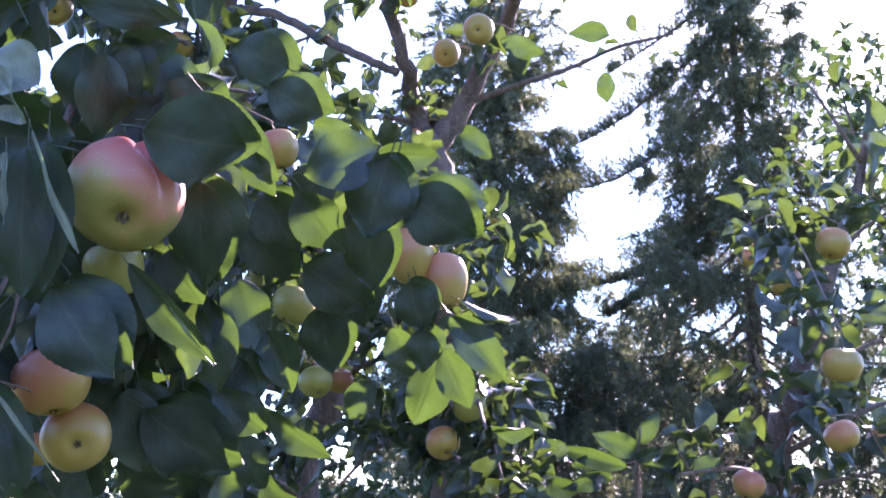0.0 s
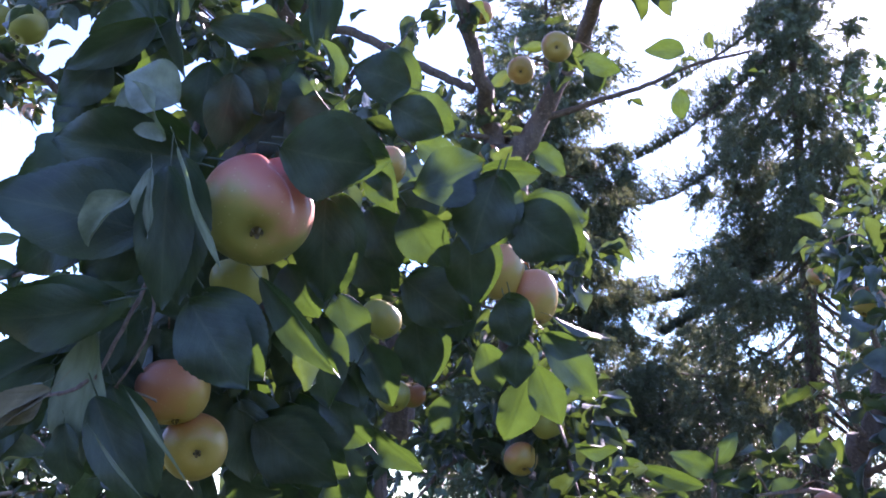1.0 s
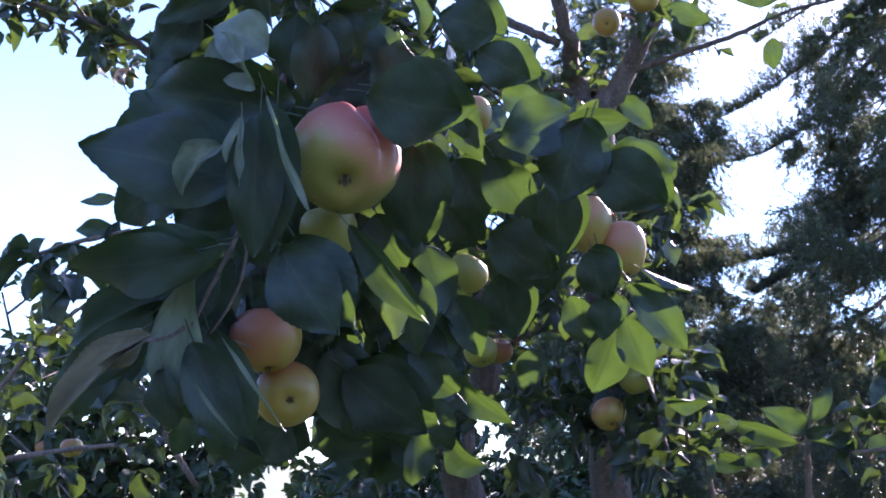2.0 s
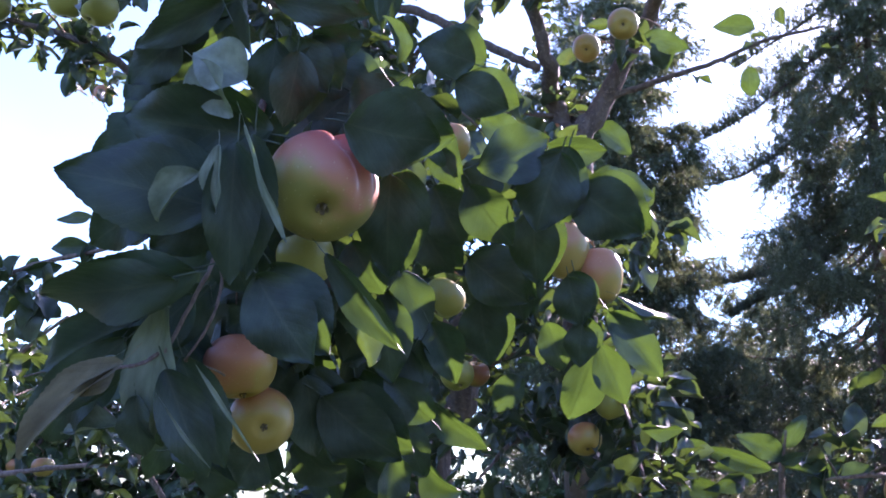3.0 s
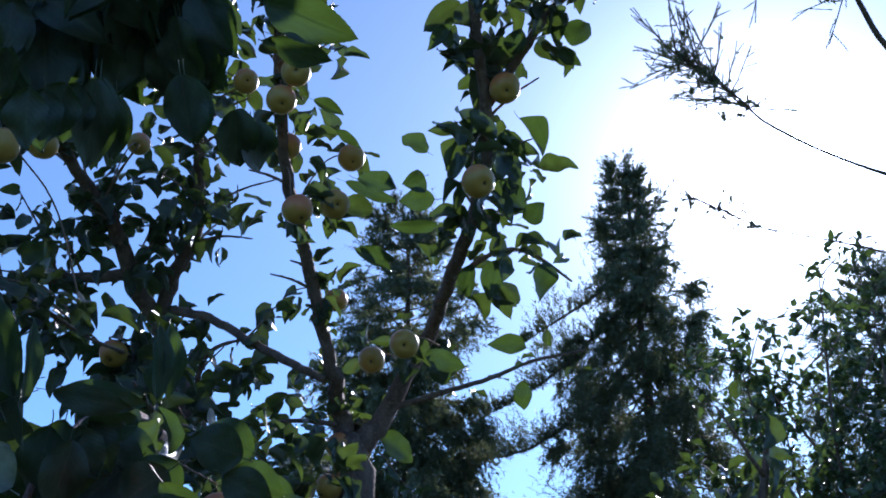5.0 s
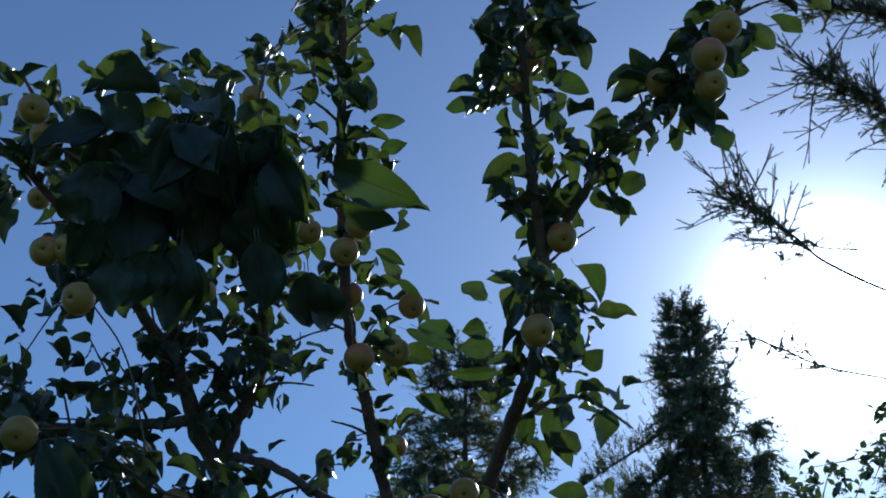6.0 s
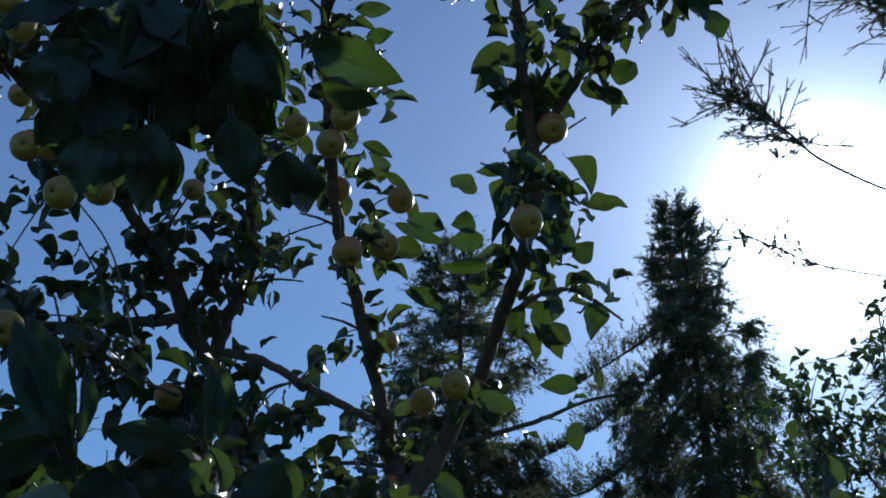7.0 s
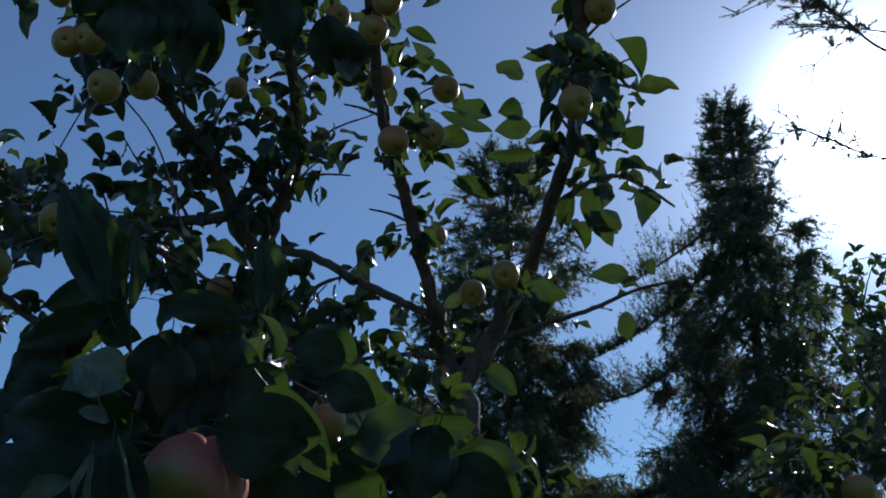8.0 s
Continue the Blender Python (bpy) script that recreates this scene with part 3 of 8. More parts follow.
def spruce(at, height, reach, boughs, seed, label, droop=0.35, crown_from=0.08, needles=16, needle=0.05, shoots=22, leaders=0, power=0.95, sweeps=()):
    """A spruce: trunk, and boughs that sweep down and up at their tips, hung with needled shoots.
    leaders: upright tops beside the main one; sweeps: long bare-ish boughs, (height at the trunk, tip)."""
    rng = np.random.default_rng(seed)
    tree = thing("spruce", at, label, "tree")
    trunk = [(0, 0, 0, height * 0.012 + 0.03), (0.03, 0.02, height * 0.4, height * 0.007 + 0.02), (0.0, 0.0, height, 0.01)]
    child("trunk", mesh_of("trunk", *tube_arrays(smooth_path(trunk, 10), 10, 0.08, rng), FIR_BARK), tree)
    tri = []
    ts = np.linspace(0, 1, 7)
    for k in range(boughs + leaders):
        u = crown_from + (0.985 - crown_from) * (k / boughs) ** 0.85
        z = height * u
        a = k * 2.4 + rng.uniform(-0.5, 0.5)
        way = np.array((math.cos(a), math.sin(a), 0))
        out = (reach * (1 - u) ** power + 0.14) * rng.uniform(0.45, 1.25)
        rise = 0.75 * max(0.0, (u - 0.7) / 0.3)
        bend = droop * (1 - max(0.0, (u - 0.6) / 0.4))
        if k < boughs:
            line = np.array([way * out * t + np.array((0, 0, z + out * (rise * t - bend * math.sin(2.3 * t) * (1 - 0.4 * t)))) for t in ts])
        else:
            z, out = height * rng.uniform(0.74, 0.80), height * (0.11 + 0.035 * ((k - boughs) % 3))
            off = way * (0.46 - 0.08 * ((k - boughs) % 2))
            line = np.array([off * t ** 0.5 + np.array((0, 0, z + out * t)) for t in ts])
        rad = np.linspace(0.006 + 0.007 * min(out, 3), 0.003, 7)
        child("bough", mesh_of("bough", *tube_arrays(np.c_[line, rad], 4), FIR_BARK), tree)
        side = np.array((-way[1], way[0], 0))
        for _ in range(int(shoots * (0.22 + out / reach) * (1 if u < 0.8 else 0.5))):
            t = rng.uniform(0.08, 1) ** 0.75
            p = np.array([np.interp(t, ts, line[:, q]) for q in range(3)])
            sgn = rng.choice((-1, 1))
            d = way * rng.uniform(0.2, 1.0) + side * sgn * rng.uniform(0.3, 1.0) + np.array((0, 0, rng.uniform(-0.9, 0.1) + 1.1 * rise))
            d /= np.linalg.norm(d)
            length = (min(out, 2.5) * rng.uniform(0.12, 0.30) * (1.25 - t) + 0.10) * (1 if k < boughs else 0.35)
            tri.append(needle_arrays(rng, p, d, length, needles, needle))
            for _ in range(4):
                q = p + d * length * rng.uniform(0.15, 1)
                hang = np.array((*rng.normal(0, 0.4, 2), 0.9 * rise - rng.uniform(0.4, 1.2) * (1 - rise))) + d * 0.5
                hang /= np.linalg.norm(hang)
                tri.append(needle_arrays(rng, q, hang, rng.uniform(0.10, 0.30) * (1 - 0.6 * rise), needles, needle))
    for order, (z, tip) in enumerate(sweeps):
        sag = (0.16, 0.05, 0.12, 0.02, 0.08)[order % 5]
        tip = np.array(tip) - np.array(at)
        run = np.linalg.norm(tip[:2])
        line = np.array([np.array((0, 0, z)) * (1 - t) + tip * t - np.array((0.06 * math.sin(5 * t + order), 0, sag * run * math.sin(3.1 * t))) for t in ts])
        child("bough", mesh_of("bough", *tube_arrays(np.c_[line, np.linspace(0.028, 0.005, 7)], 5), FIR_BARK), tree)
        for _ in range(int((170 + 60 * (order % 3)) * run)):
            t = rng.uniform(0.1, 1)
            p = np.array([np.interp(t, ts, line[:, q]) for q in range(3)])
            p = p + np.array((*rng.normal(0, 0.10, 2), -rng.uniform(0, 0.10))) * (1.1 - t)
            d = np.array((*rng.normal(0, 0.5, 2), -rng.uniform(0.2, 1.0))) + tip / run * 0.6
            d /= np.linalg.norm(d)
            length = rng.uniform(0.06, 0.50) * (1.2 - 0.7 * t) * (1 + 0.6 * math.sin(11 * t + 2 * order))
            tri.append(needle_arrays(rng, p, d, length, needles, needle * 0.9))
    needle_mesh(tri, tree, "hanging dark blue-green needles")
    return tree


def twiggy_bough(tree, points, seed, twigs, length, toward, tri, bushy=1.0):
    """A thin open bough: a bent stem, forked crooked twigs that fan out from it, tufts of short needles at the forks."""
    rng = np.random.default_rng(seed)
    line = smooth_path(points, 8)
    line[:, :3] -= np.array(tree.location)
    child("bough", mesh_of("bough", *tube_arrays(line, 5, 0.05, rng), FIR_BARK), tree)
    for k in range(twigs):
        i = (0.5 + 0.5 * (k + rng.uniform(0, 1)) / twigs) * (len(line) - 1)
        p = np.array([np.interp(i, np.arange(len(line)), line[:, q]) for q in range(3)])
        d = np.array(toward) * 1.2 + rng.normal(0, 0.75, 3)
        d /= np.linalg.norm(d)
        far = length * rng.uniform(0.5, 1.5)
        verts, faces = [], []

        def stick(a, way, run, thick, kinks):
            places, at_, on = [(*a, thick)], np.array(a), np.array(way)
            for q in range(kinks):
                on = on + rng.normal(0, 0.09, 3)
                on /= np.linalg.norm(on)
                ahead, at_ = at_, at_ + on * run / kinks
                places.append((*at_, thick * (1 - 0.5 * (q + 1) / kinks)))
                tri.append(needle_arrays(rng, ahead, on, run / kinks, int(620 * bushy * run / kinks), 0.011))
            v, f = tube_arrays(np.array(places), 4)
            faces.extend(tuple(n + len(verts) for n in face) for face in f)
            verts.extend(v)
            return [np.array(q[:3]) for q in places]

        spine = stick(p, d, far, 0.0034, 4)
        for n, q in enumerate(spine[:4]):
            for _ in range(1 if n < 3 else 2):
                e = d * 1.0 + rng.normal(0, 0.5, 3)
                e /= np.linalg.norm(e)
                stick(q, e, far * rng.uniform(0.12, 0.4), 0.0024, 2)
        # bushy tufts of needles crowd the older wood
        if k % 2 == 0:
            for _ in range(3):
                e = rng.normal(0, 1, 3)
                e /= np.linalg.norm(e)
                tri.append(needle_arrays(rng, p + d * far * rng.uniform(0.05, 0.6), e, 0.06, int(26 * bushy), 0.026))
        child("twig", mesh_of("twig", verts, faces, FIR_BARK), tree)


def leafy_tree(at, height, centre, radii, limbs, leaf_size, per_limb, seed, label, name="fruit_tree"):
    """A small broadleaf tree: trunk, limbs that fork out into an uneven crown, bunches of leaves with gaps between."""
    rng = np.random.default_rng(seed)
    tree = thing(name, at, label, "tree")
    centre, radii = np.array(centre), np.array(radii)
    foot = np.array(at)
    crotch = foot + (centre - foot) * 0.45
    branch(tree, "trunk", [(*foot, 0.07), (*((foot + crotch) / 2 + (0.03, 0.02, 0)), 0.06), (*crotch, 0.05)])
    leaves = Foliage(seed + 1)
    for k in range(limbs):
        d = rng.normal(0, 1, 3)
        d /= np.linalg.norm(d)
        end = centre + d * radii * rng.uniform(0.7, 1.1)
        mid = crotch + (end - crotch) * 0.5 + rng.normal(0, 0.08, 3) + (0, 0, 0.06)
        points = [(*crotch, 0.022), (*mid, 0.012), (*end, 0.004)]
        branch(tree, "limb", points, BARK, 7)
        dress(leaves, points, 0.16, leaf_size, 6, 0.4, 0.09)
        for _ in range(per_limb):
            t = rng.uniform(0.45, 1.0)
            start = np.array(mid) * (1 - t) * 2 + end * (2 * t - 1) if t > 0.5 else mid
            way = rng.normal(0, 1, 3) * radii * 0.32
            q = [(*start, 0.005), (*(start + way * 0.5 + (0, 0, 0.03)), 0.0035), (*(start + way), 0.002)]
            branch(tree, "twig", q, TWIG, 5)
            dress(leaves, q, leaf_size * 0.8, leaf_size, 6, 0.1, 0.06)
    leaves.finish("foliage", tree, FAR_LEAF, "green leaves with gaps of light between")
    return tree


# ---- ground and distance ----
def ground():
    verts, faces, rings, sides = [(0, 0, 0)], [], [2, 5, 10, 20, 45, 120, 400, 2500], 48
    for r in rings:
        for j in range(sides):
            a = 2 * math.pi * j / sides
            x, y = r * math.cos(a), r * math.sin(a)
            verts.append((x, y, 0.06 * noise.noise(Vector((x * 0.2, y * 0.2, 0))) if r < 100 else 0))
    for j in range(sides):
        faces.append((0, 1 + j, 1 + (j + 1) % sides))
    for i in range(len(rings) - 1):
        for j in range(sides):
            p, q = 1 + i * sides + j, 1 + i * sides + (j + 1) % sides
            faces.append((p, p + sides, q + sides, q))
    ob = new("ground", mesh_of("ground", verts, faces, GRASS))
    return tagged(ob, "mown green garden lawn", "ground", kind="structure")


ground()


def hedge(radius, start, end, height, number, size, seed):
    """A made-up hedge, out of view, added to cut low skylight on the sides away from the conifers."""
    ob = thing("hedge", (0, 0, 0), "unseen green hedge added to cut low skylight", "hedge")
    leaves = Foliage(seed)
    rng = leaves.rng
    for _ in range(number):
        a = radians(rng.uniform(start, end))
        r = radius + rng.uniform(-0.7, 0.7)
        z = height * rng.uniform(0, 1) ** 0.8 + 0.3 * math.sin(9 * a)
        at = np.array((r * math.sin(a), r * math.cos(a), max(0.05, z)))
        way = rng.normal(0, 1, 3)
        way /= np.linalg.norm(way)
        leaves.add(at, at + way * size, size * 0.6, rng.normal(0, 1, 3))
    leaves.finish("foliage", ob, FAR_LEAF, "dense dark green leaves")
    return ob


hedge(9.0, 62, 305, 2.8, 7000, 0.40, 5)


# ---- the place ----
apple_tree = thing("apple_tree", (0.05, 2.445, 0), "apple tree with forked limbs, glossy leaves and ripening apples", "tree")
LIMB_A = [(0.05, 2.445, 0, 0.0850), (0.07, 2.425, 0.75, 0.0700), (0.006, 2.348, 1.609, 0.0420), (-0.006, 2.244, 1.925, 0.0380), (-0.024, 2.143, 2.27, 0.0400), (-0.042, 2.124, 2.351, 0.0380)]
branch(apple_tree, "trunk", LIMB_A, BARK)
LIMB_LEFT = [(-0.036, 2.135, 2.305, 0.0280), (-0.066, 2.114, 2.398, 0.0195), (-0.082, 1.997, 2.442, 0.0155), (-0.111, 1.93, 2.529, 0.0135), (-0.15, 1.825, 2.656, 0.0135), (-0.182, 1.669, 2.721, 0.0120), (-0.195, 1.53, 2.84, 0.0105), (-0.205, 1.407, 2.989, 0.0100), (-0.209, 1.245, 3.18, 0.0070)]
branch(apple_tree, "limb", LIMB_LEFT, BARK)
LIMB_RIGHT = [(-0.024, 2.133, 2.317, 0.0280), (0.047, 2.088, 2.419, 0.0205), (0.122, 2.027, 2.55, 0.0165), (0.153, 1.8, 2.601, 0.0145), (0.189, 1.686, 2.681, 0.0145), (0.199, 1.587, 2.776, 0.0120), (0.173, 1.487, 2.892, 0.0110), (0.147, 1.383, 3.013, 0.0090), (0.122, 1.221, 3.204, 0.0060)]
branch(apple_tree, "limb", LIMB_RIGHT, BARK)
FORK_RIGHT = [(0.193, 1.557, 2.822, 0.0100), (0.244, 1.49, 2.884, 0.0090), (0.302, 1.419, 2.953, 0.0080), (0.389, 1.34, 3.015, 0.0070), (0.482, 1.256, 3.083, 0.0060), (0.534, 1.172, 3.172, 0.0040)]
branch(apple_tree, "branch", FORK_RIGHT, BARK)
LIMB_B = [(0.04, 2.425, 0.55, 0.0550), (-0.331, 2.508, 1.583, 0.0460), (-0.266, 2.452, 1.824, 0.0380), (-0.325, 2.364, 2.203, 0.0340), (-0.437, 2.218, 2.495, 0.0280), (-0.449, 2.21, 2.547, 0.0260), (-0.491, 2.162, 2.622, 0.0250)]
branch(apple_tree, "limb", LIMB_B, BARK)
LIMB_B_LEFT = [(-0.484, 2.169, 2.611, 0.0220), (-0.542, 2.095, 2.688, 0.0190), (-0.591, 1.992, 2.791, 0.0160), (-0.658, 1.884, 2.865, 0.0130), (-0.701, 1.725, 2.927, 0.0100), (-0.722, 1.549, 3.011, 0.0060)]
branch(apple_tree, "branch", LIMB_B_LEFT, BARK)
LIMB_B_RIGHT = [(-0.481, 2.168, 2.611, 0.0180), (-0.459, 2.11, 2.698, 0.0170), (-0.404, 2.033, 2.777, 0.0150), (-0.395, 1.921, 2.89, 0.0130), (-0.403, 1.782, 3.01, 0.0110), (-0.42, 1.634, 3.143, 0.0070)]
branch(apple_tree, "branch", LIMB_B_RIGHT, BARK)
DEAD_BRANCH = [(-0.099, 2.003, 2.429, 0.0090), (-0.172, 2.01, 2.466, 0.0095), (-0.273, 2.041, 2.529, 0.0100), (-0.365, 2.071, 2.59, 0.0100), (-0.467, 2.141, 2.634, 0.0120)]
branch(apple_tree, "branch", DEAD_BRANCH, BARK, label="thin bare dark branch")
SIDE_RIGHT = [(0.047, 2.092, 2.402, 0.0075), (0.151, 2.056, 2.425, 0.0060), (0.256, 2.048, 2.459, 0.0050), (0.344, 2.011, 2.487, 0.0040), (0.454, 1.986, 2.506, 0.0030)]
branch(apple_tree, "branch", SIDE_RIGHT, BARK)
SIDE_LOW = [(-0.066, 2.12, 2.369, 0.0060), (-0.152, 2.071, 2.361, 0.0050), (-0.239, 2.026, 2.334, 0.0040)]
branch(apple_tree, "branch", SIDE_LOW, BARK)
RIGHT_TWIG_A = [(0.154, 1.813, 2.582, 0.0055), (0.235, 1.79, 2.632, 0.0045), (0.31, 1.80, 2.640, 0.0035), (0.40, 1.832, 2.595, 0.0022)]
branch(apple_tree, "twig", RIGHT_TWIG_A, TWIG)
TOP_LEFT = [(-0.405, 1.732, 3.05, 0.0070), (-0.432, 1.641, 3.133, 0.0060), (-0.486, 1.552, 3.179, 0.0050), (-0.582, 1.531, 3.215, 0.0040), (-0.702, 1.526, 3.226, 0.0020)]
branch(apple_tree, "twig", TOP_LEFT, TWIG)
TOP_MID = [(-0.419, 1.641, 3.133, 0.0050), (-0.402, 1.549, 3.18, 0.0040), (-0.382, 1.489, 3.27, 0.0020)]
branch(apple_tree, "twig", TOP_MID, TWIG)
LEFT_TIP = [(-0.85, 1.604, 3.005, 0.0060), (-0.826, 1.502, 3.085, 0.0040), (-0.865, 1.457, 3.156, 0.0030)]
branch(apple_tree, "twig", LEFT_TIP, TWIG)
FAR_LEFT = [(-0.548, 2.091, 2.694, 0.0140), (-0.695, 2.119, 2.694, 0.0120), (-0.838, 2.127, 2.686, 0.0100), (-0.995, 2.115, 2.71, 0.0080), (-1.179, 2.079, 2.772, 0.0050)]
branch(apple_tree, "branch", FAR_LEFT, BARK)
LEFT_ARM = [(-0.78, 2.14, 2.34, 0.0120), (-0.953, 2.094, 2.437, 0.0100), (-1.077, 2.06, 2.512, 0.0080), (-1.238, 2.029, 2.555, 0.0060), (-1.423, 2.001, 2.573, 0.0040)]
branch(apple_tree, "branch", LEFT_ARM, BARK)
UPPER_LEFT = [(-0.658, 1.884, 2.865, 0.0100), (-0.749, 1.726, 2.926, 0.0090), (-0.842, 1.618, 3.002, 0.0080), (-0.917, 1.534, 3.041, 0.0060)]
branch(apple_tree, "branch", UPPER_LEFT, BARK)
NEAR_BRANCH = [(-0.369, 2.295, 2.278, 0.0160), (-0.379, 1.644, 2.21, 0.0130), (-0.322, 1.161, 2.078, 0.0100), (-0.292, 0.891, 1.972, 0.0064), (-0.295, 0.812, 1.914, 0.0036), (-0.3, 0.757, 1.794, 0.0019), (-0.299, 0.726, 1.753, 0.0017), (-0.309, 0.721, 1.725, 0.0015), (-0.332, 0.737, 1.689, 0.0014)]
BEARERS.append((branch(apple_tree, "branch", NEAR_BRANCH, SHOOT), (-0.7, 0.5, 1.5), (0.2, 1.4, 2.2)))
NEAR_TWIG = [(-0.335, 0.746, 1.693, 0.0015), (-0.344, 0.728, 1.68, 0.0012), (-0.353, 0.707, 1.674, 0.0011)]
branch(apple_tree, "twig", NEAR_TWIG, SHOOT, label="thin pinkish twig")
NEAR_STEM = [(-0.3, 0.734, 1.763, 0.0011), (-0.292, 0.726, 1.737, 0.0010), (-0.3, 0.731, 1.709, 0.0009), (-0.322, 0.75, 1.685, 0.0008)]
branch(apple_tree, "twig", NEAR_STEM, SHOOT)
OVERHEAD = [(-0.42, 1.634, 3.143, 0.0080), (-0.365, 1.24, 2.83, 0.0070), (-0.31, 0.95, 2.55, 0.0060), (-0.285, 0.80, 2.41, 0.0050), (-0.295, 0.702, 2.372, 0.0040)]
BEARERS.append((branch(apple_tree, "branch", OVERHEAD, TWIG), (-0.7, 0.5, 2.2), (0.1, 1.0, 2.6)))
apple((-0.2245, 0.7245, 1.8065), 0.081, (-0.19, 0.68, 0.73), 50, 3, label="large yellow-green apple with a pink creased cheek and dark calyx")
apple((-0.249, 0.79, 1.769), 0.044, (-0.26, -0.28, 0.93), 180, 1, label="pale green apple half hidden among the leaves")
apple((-0.316, 0.863, 1.694), 0.061, (-0.2, 0.08, 0.97), -20, 0, label="yellow apple with a rosy top, one of a hanging pair")
apple((-0.304, 0.895, 1.652), 0.056, (-0.37, 0.88, 0.28), -4, 0, label="yellow apple with a brown calyx, one of a hanging pair")
apple((-0.36, 0.962, 1.645), 0.031, (0.13, 0.4, 0.91), 1, 0)
apple((-0.049, 1.304, 1.894), 0.062, (-0.19, -0.03, 0.98), -27, 2, label="tall pink-cheeked apple partly behind a dark leaf")
apple((-0.006, 1.317, 1.865), 0.061, (-0.16, 0.1, 0.98), -14, 2, label="tall pink-cheeked apple beside another")
apple((-0.159, 0.953, 1.916), 0.038, (-0.19, -0.13, 0.97), -60, 1, label="apple with a sunlit rim behind bright leaves")
apple((-0.214, 1.456, 1.859), 0.059, (0.49, 0.16, 0.86), 125, 0, label="pale green apple half hidden among the leaves")
apple((-0.228, 1.848, 1.793), 0.059, (-0.28, 0.48, 0.83), 210, 0, label="pale green apple half hidden among the leaves")
apple((-0.224, 2.217, 1.834), 0.059, (0.07, -0.39, 0.92), 148, 0)
apple((0.038, 1.831, 1.749), 0.059, (-0.38, -0.08, 0.92), 133, 0, label="pale green apple half hidden among the leaves")
apple((-0.098, 2.817, 1.764), 0.059, (-0.17, -0.11, 0.98), 167, 0)
apple((-0.38, 1.52, 1.768), 0.059, (-0.02, -0.08, 1), 228, 0, label="pale green apple half hidden among the leaves")
apple((-0.3, 1.85, 2.016), 0.059, (0.13, 0.33, 0.94), 152, 0, label="pale green apple half hidden among the leaves")
apple((-0.345, 1.922, 1.983), 0.059, (-0.09, -0.19, 0.98), 160, 0, label="pale green apple half hidden among the leaves")
apple((-0.007, 1.84, 1.689), 0.059, (-0.2, 0.66, 0.72), -33, 0)
apple((-0.002, 2.081, 2.506), 0.059, (0.04, 0.87, 0.5), -24, 0)
apple((0.059, 1.858, 2.456), 0.059, (0.06, 0.9, 0.44), -58, 0)
apple((-1.134, 2.144, 2.469), 0.059, (-0.41, 0.1, 0.91), -56, 0)
apple((-1.362, 2.751, 2.671), 0.059, (-0.1, -0.21, 0.97), 0, 0)
apple((-0.972, 1.504, 2.333), 0.059, (-0.13, -0.22, 0.97), -42, 0, label="pale green apple in a shaded cluster")
apple((-0.829, 1.471, 2.323), 0.059, (0.08, -0.23, 0.97), -23, 0, label="pale green apple in a shaded cluster")
apple((-0.72, 1.358, 2.257), 0.059, (0.36, 0.28, 0.89), 35, 0, label="pale green apple in a shaded cluster")
apple((-0.856, 1.732, 2.495), 0.059, (0.09, -0.22, 0.97), -32, 0, label="pale green apple in a shaded cluster")
apple((-0.771, 1.681, 2.464), 0.059, (0.01, 0.11, 0.99), 56, 0, label="pale green apple in a shaded cluster")
apple((-1.383, 2.691, 1.612), 0.059, (-0.08, 0.02, 1), -32, 0)
apple((-1.508, 3.383, 1.614), 0.059, (0.31, -0.23, 0.92), -6, 0)
apple((-1.922, 3.567, 1.614), 0.059, (-0.36, 0, 0.93), -16, 0)
apple((-0.063, 2.118, 2.322), 0.059, (-0.25, 0.46, 0.85), 20, 0)
apple((-0.083, 2.138, 2.237), 0.059, (0.63, 0.22, 0.74), -32, 0)
apple((0.178, 3.566, 2.535), 0.059, (0.27, 0.32, 0.91), 56, 0)
apple((-0.159, 1.433, 2.793), 0.053, (-0.09, 0.89, 0.45), -34, 0)
apple((-0.183, 1.461, 2.751), 0.053, (-0.15, 0.62, 0.77), 52, 0)
apple((-0.284, 1.726, 2.978), 0.053, (-0.22, 0.84, 0.49), -15, 0)
apple((-0.182, 1.639, 2.768), 0.053, (0.09, 0.5, 0.86), 41, 0)
apple((-0.06, 1.768, 2.828), 0.057, (-0.16, 0.63, 0.76), -15, 0)
apple((-0.15, 1.586, 2.601), 0.057, (-0.36, 0.29, 0.89), 14, 0)
apple((-0.086, 1.675, 2.665), 0.057, (-0.22, 0.86, 0.46), 26, 0)
apple((-0.089, 2.224, 2.709), 0.057, (-0.17, 0.46, 0.87), 52, 0)
apple((0.223, 1.509, 2.835), 0.059, (-0.03, 0.72, 0.69), -12, 0)
apple((0.157, 1.408, 2.57), 0.057, (-0.35, 0.76, 0.55), -9, 0)
apple((0.141, 1.499, 3.226), 0.057, (0.41, 0.67, 0.62), -12, 0)
apple((0.166, 1.41, 3.201), 0.057, (-0.11, 0.39, 0.91), 13, 0)
apple((0.114, 1.555, 3.408), 0.057, (0.13, 0.33, 0.93), 50, 0)
apple((0.178, 1.377, 3.251), 0.057, (0.25, 0.45, 0.86), -59, 0)
apple((0.385, 1.285, 3.035), 0.057, (0.1, 0.9, 0.43), -42, 0)
apple((0.414, 1.1, 2.922), 0.057, (-0.29, 0.45, 0.84), 8, 0)
apple((0.451, 1.211, 2.965), 0.057, (-0, 0.83, 0.56), -44, 0)
apple((0.472, 1.155, 3.049), 0.057, (0.02, 0.67, 0.74), 24, 0)
apple((-0.276, 1.548, 3.432), 0.057, (-0.27, 0.79, 0.54), -48, 0)
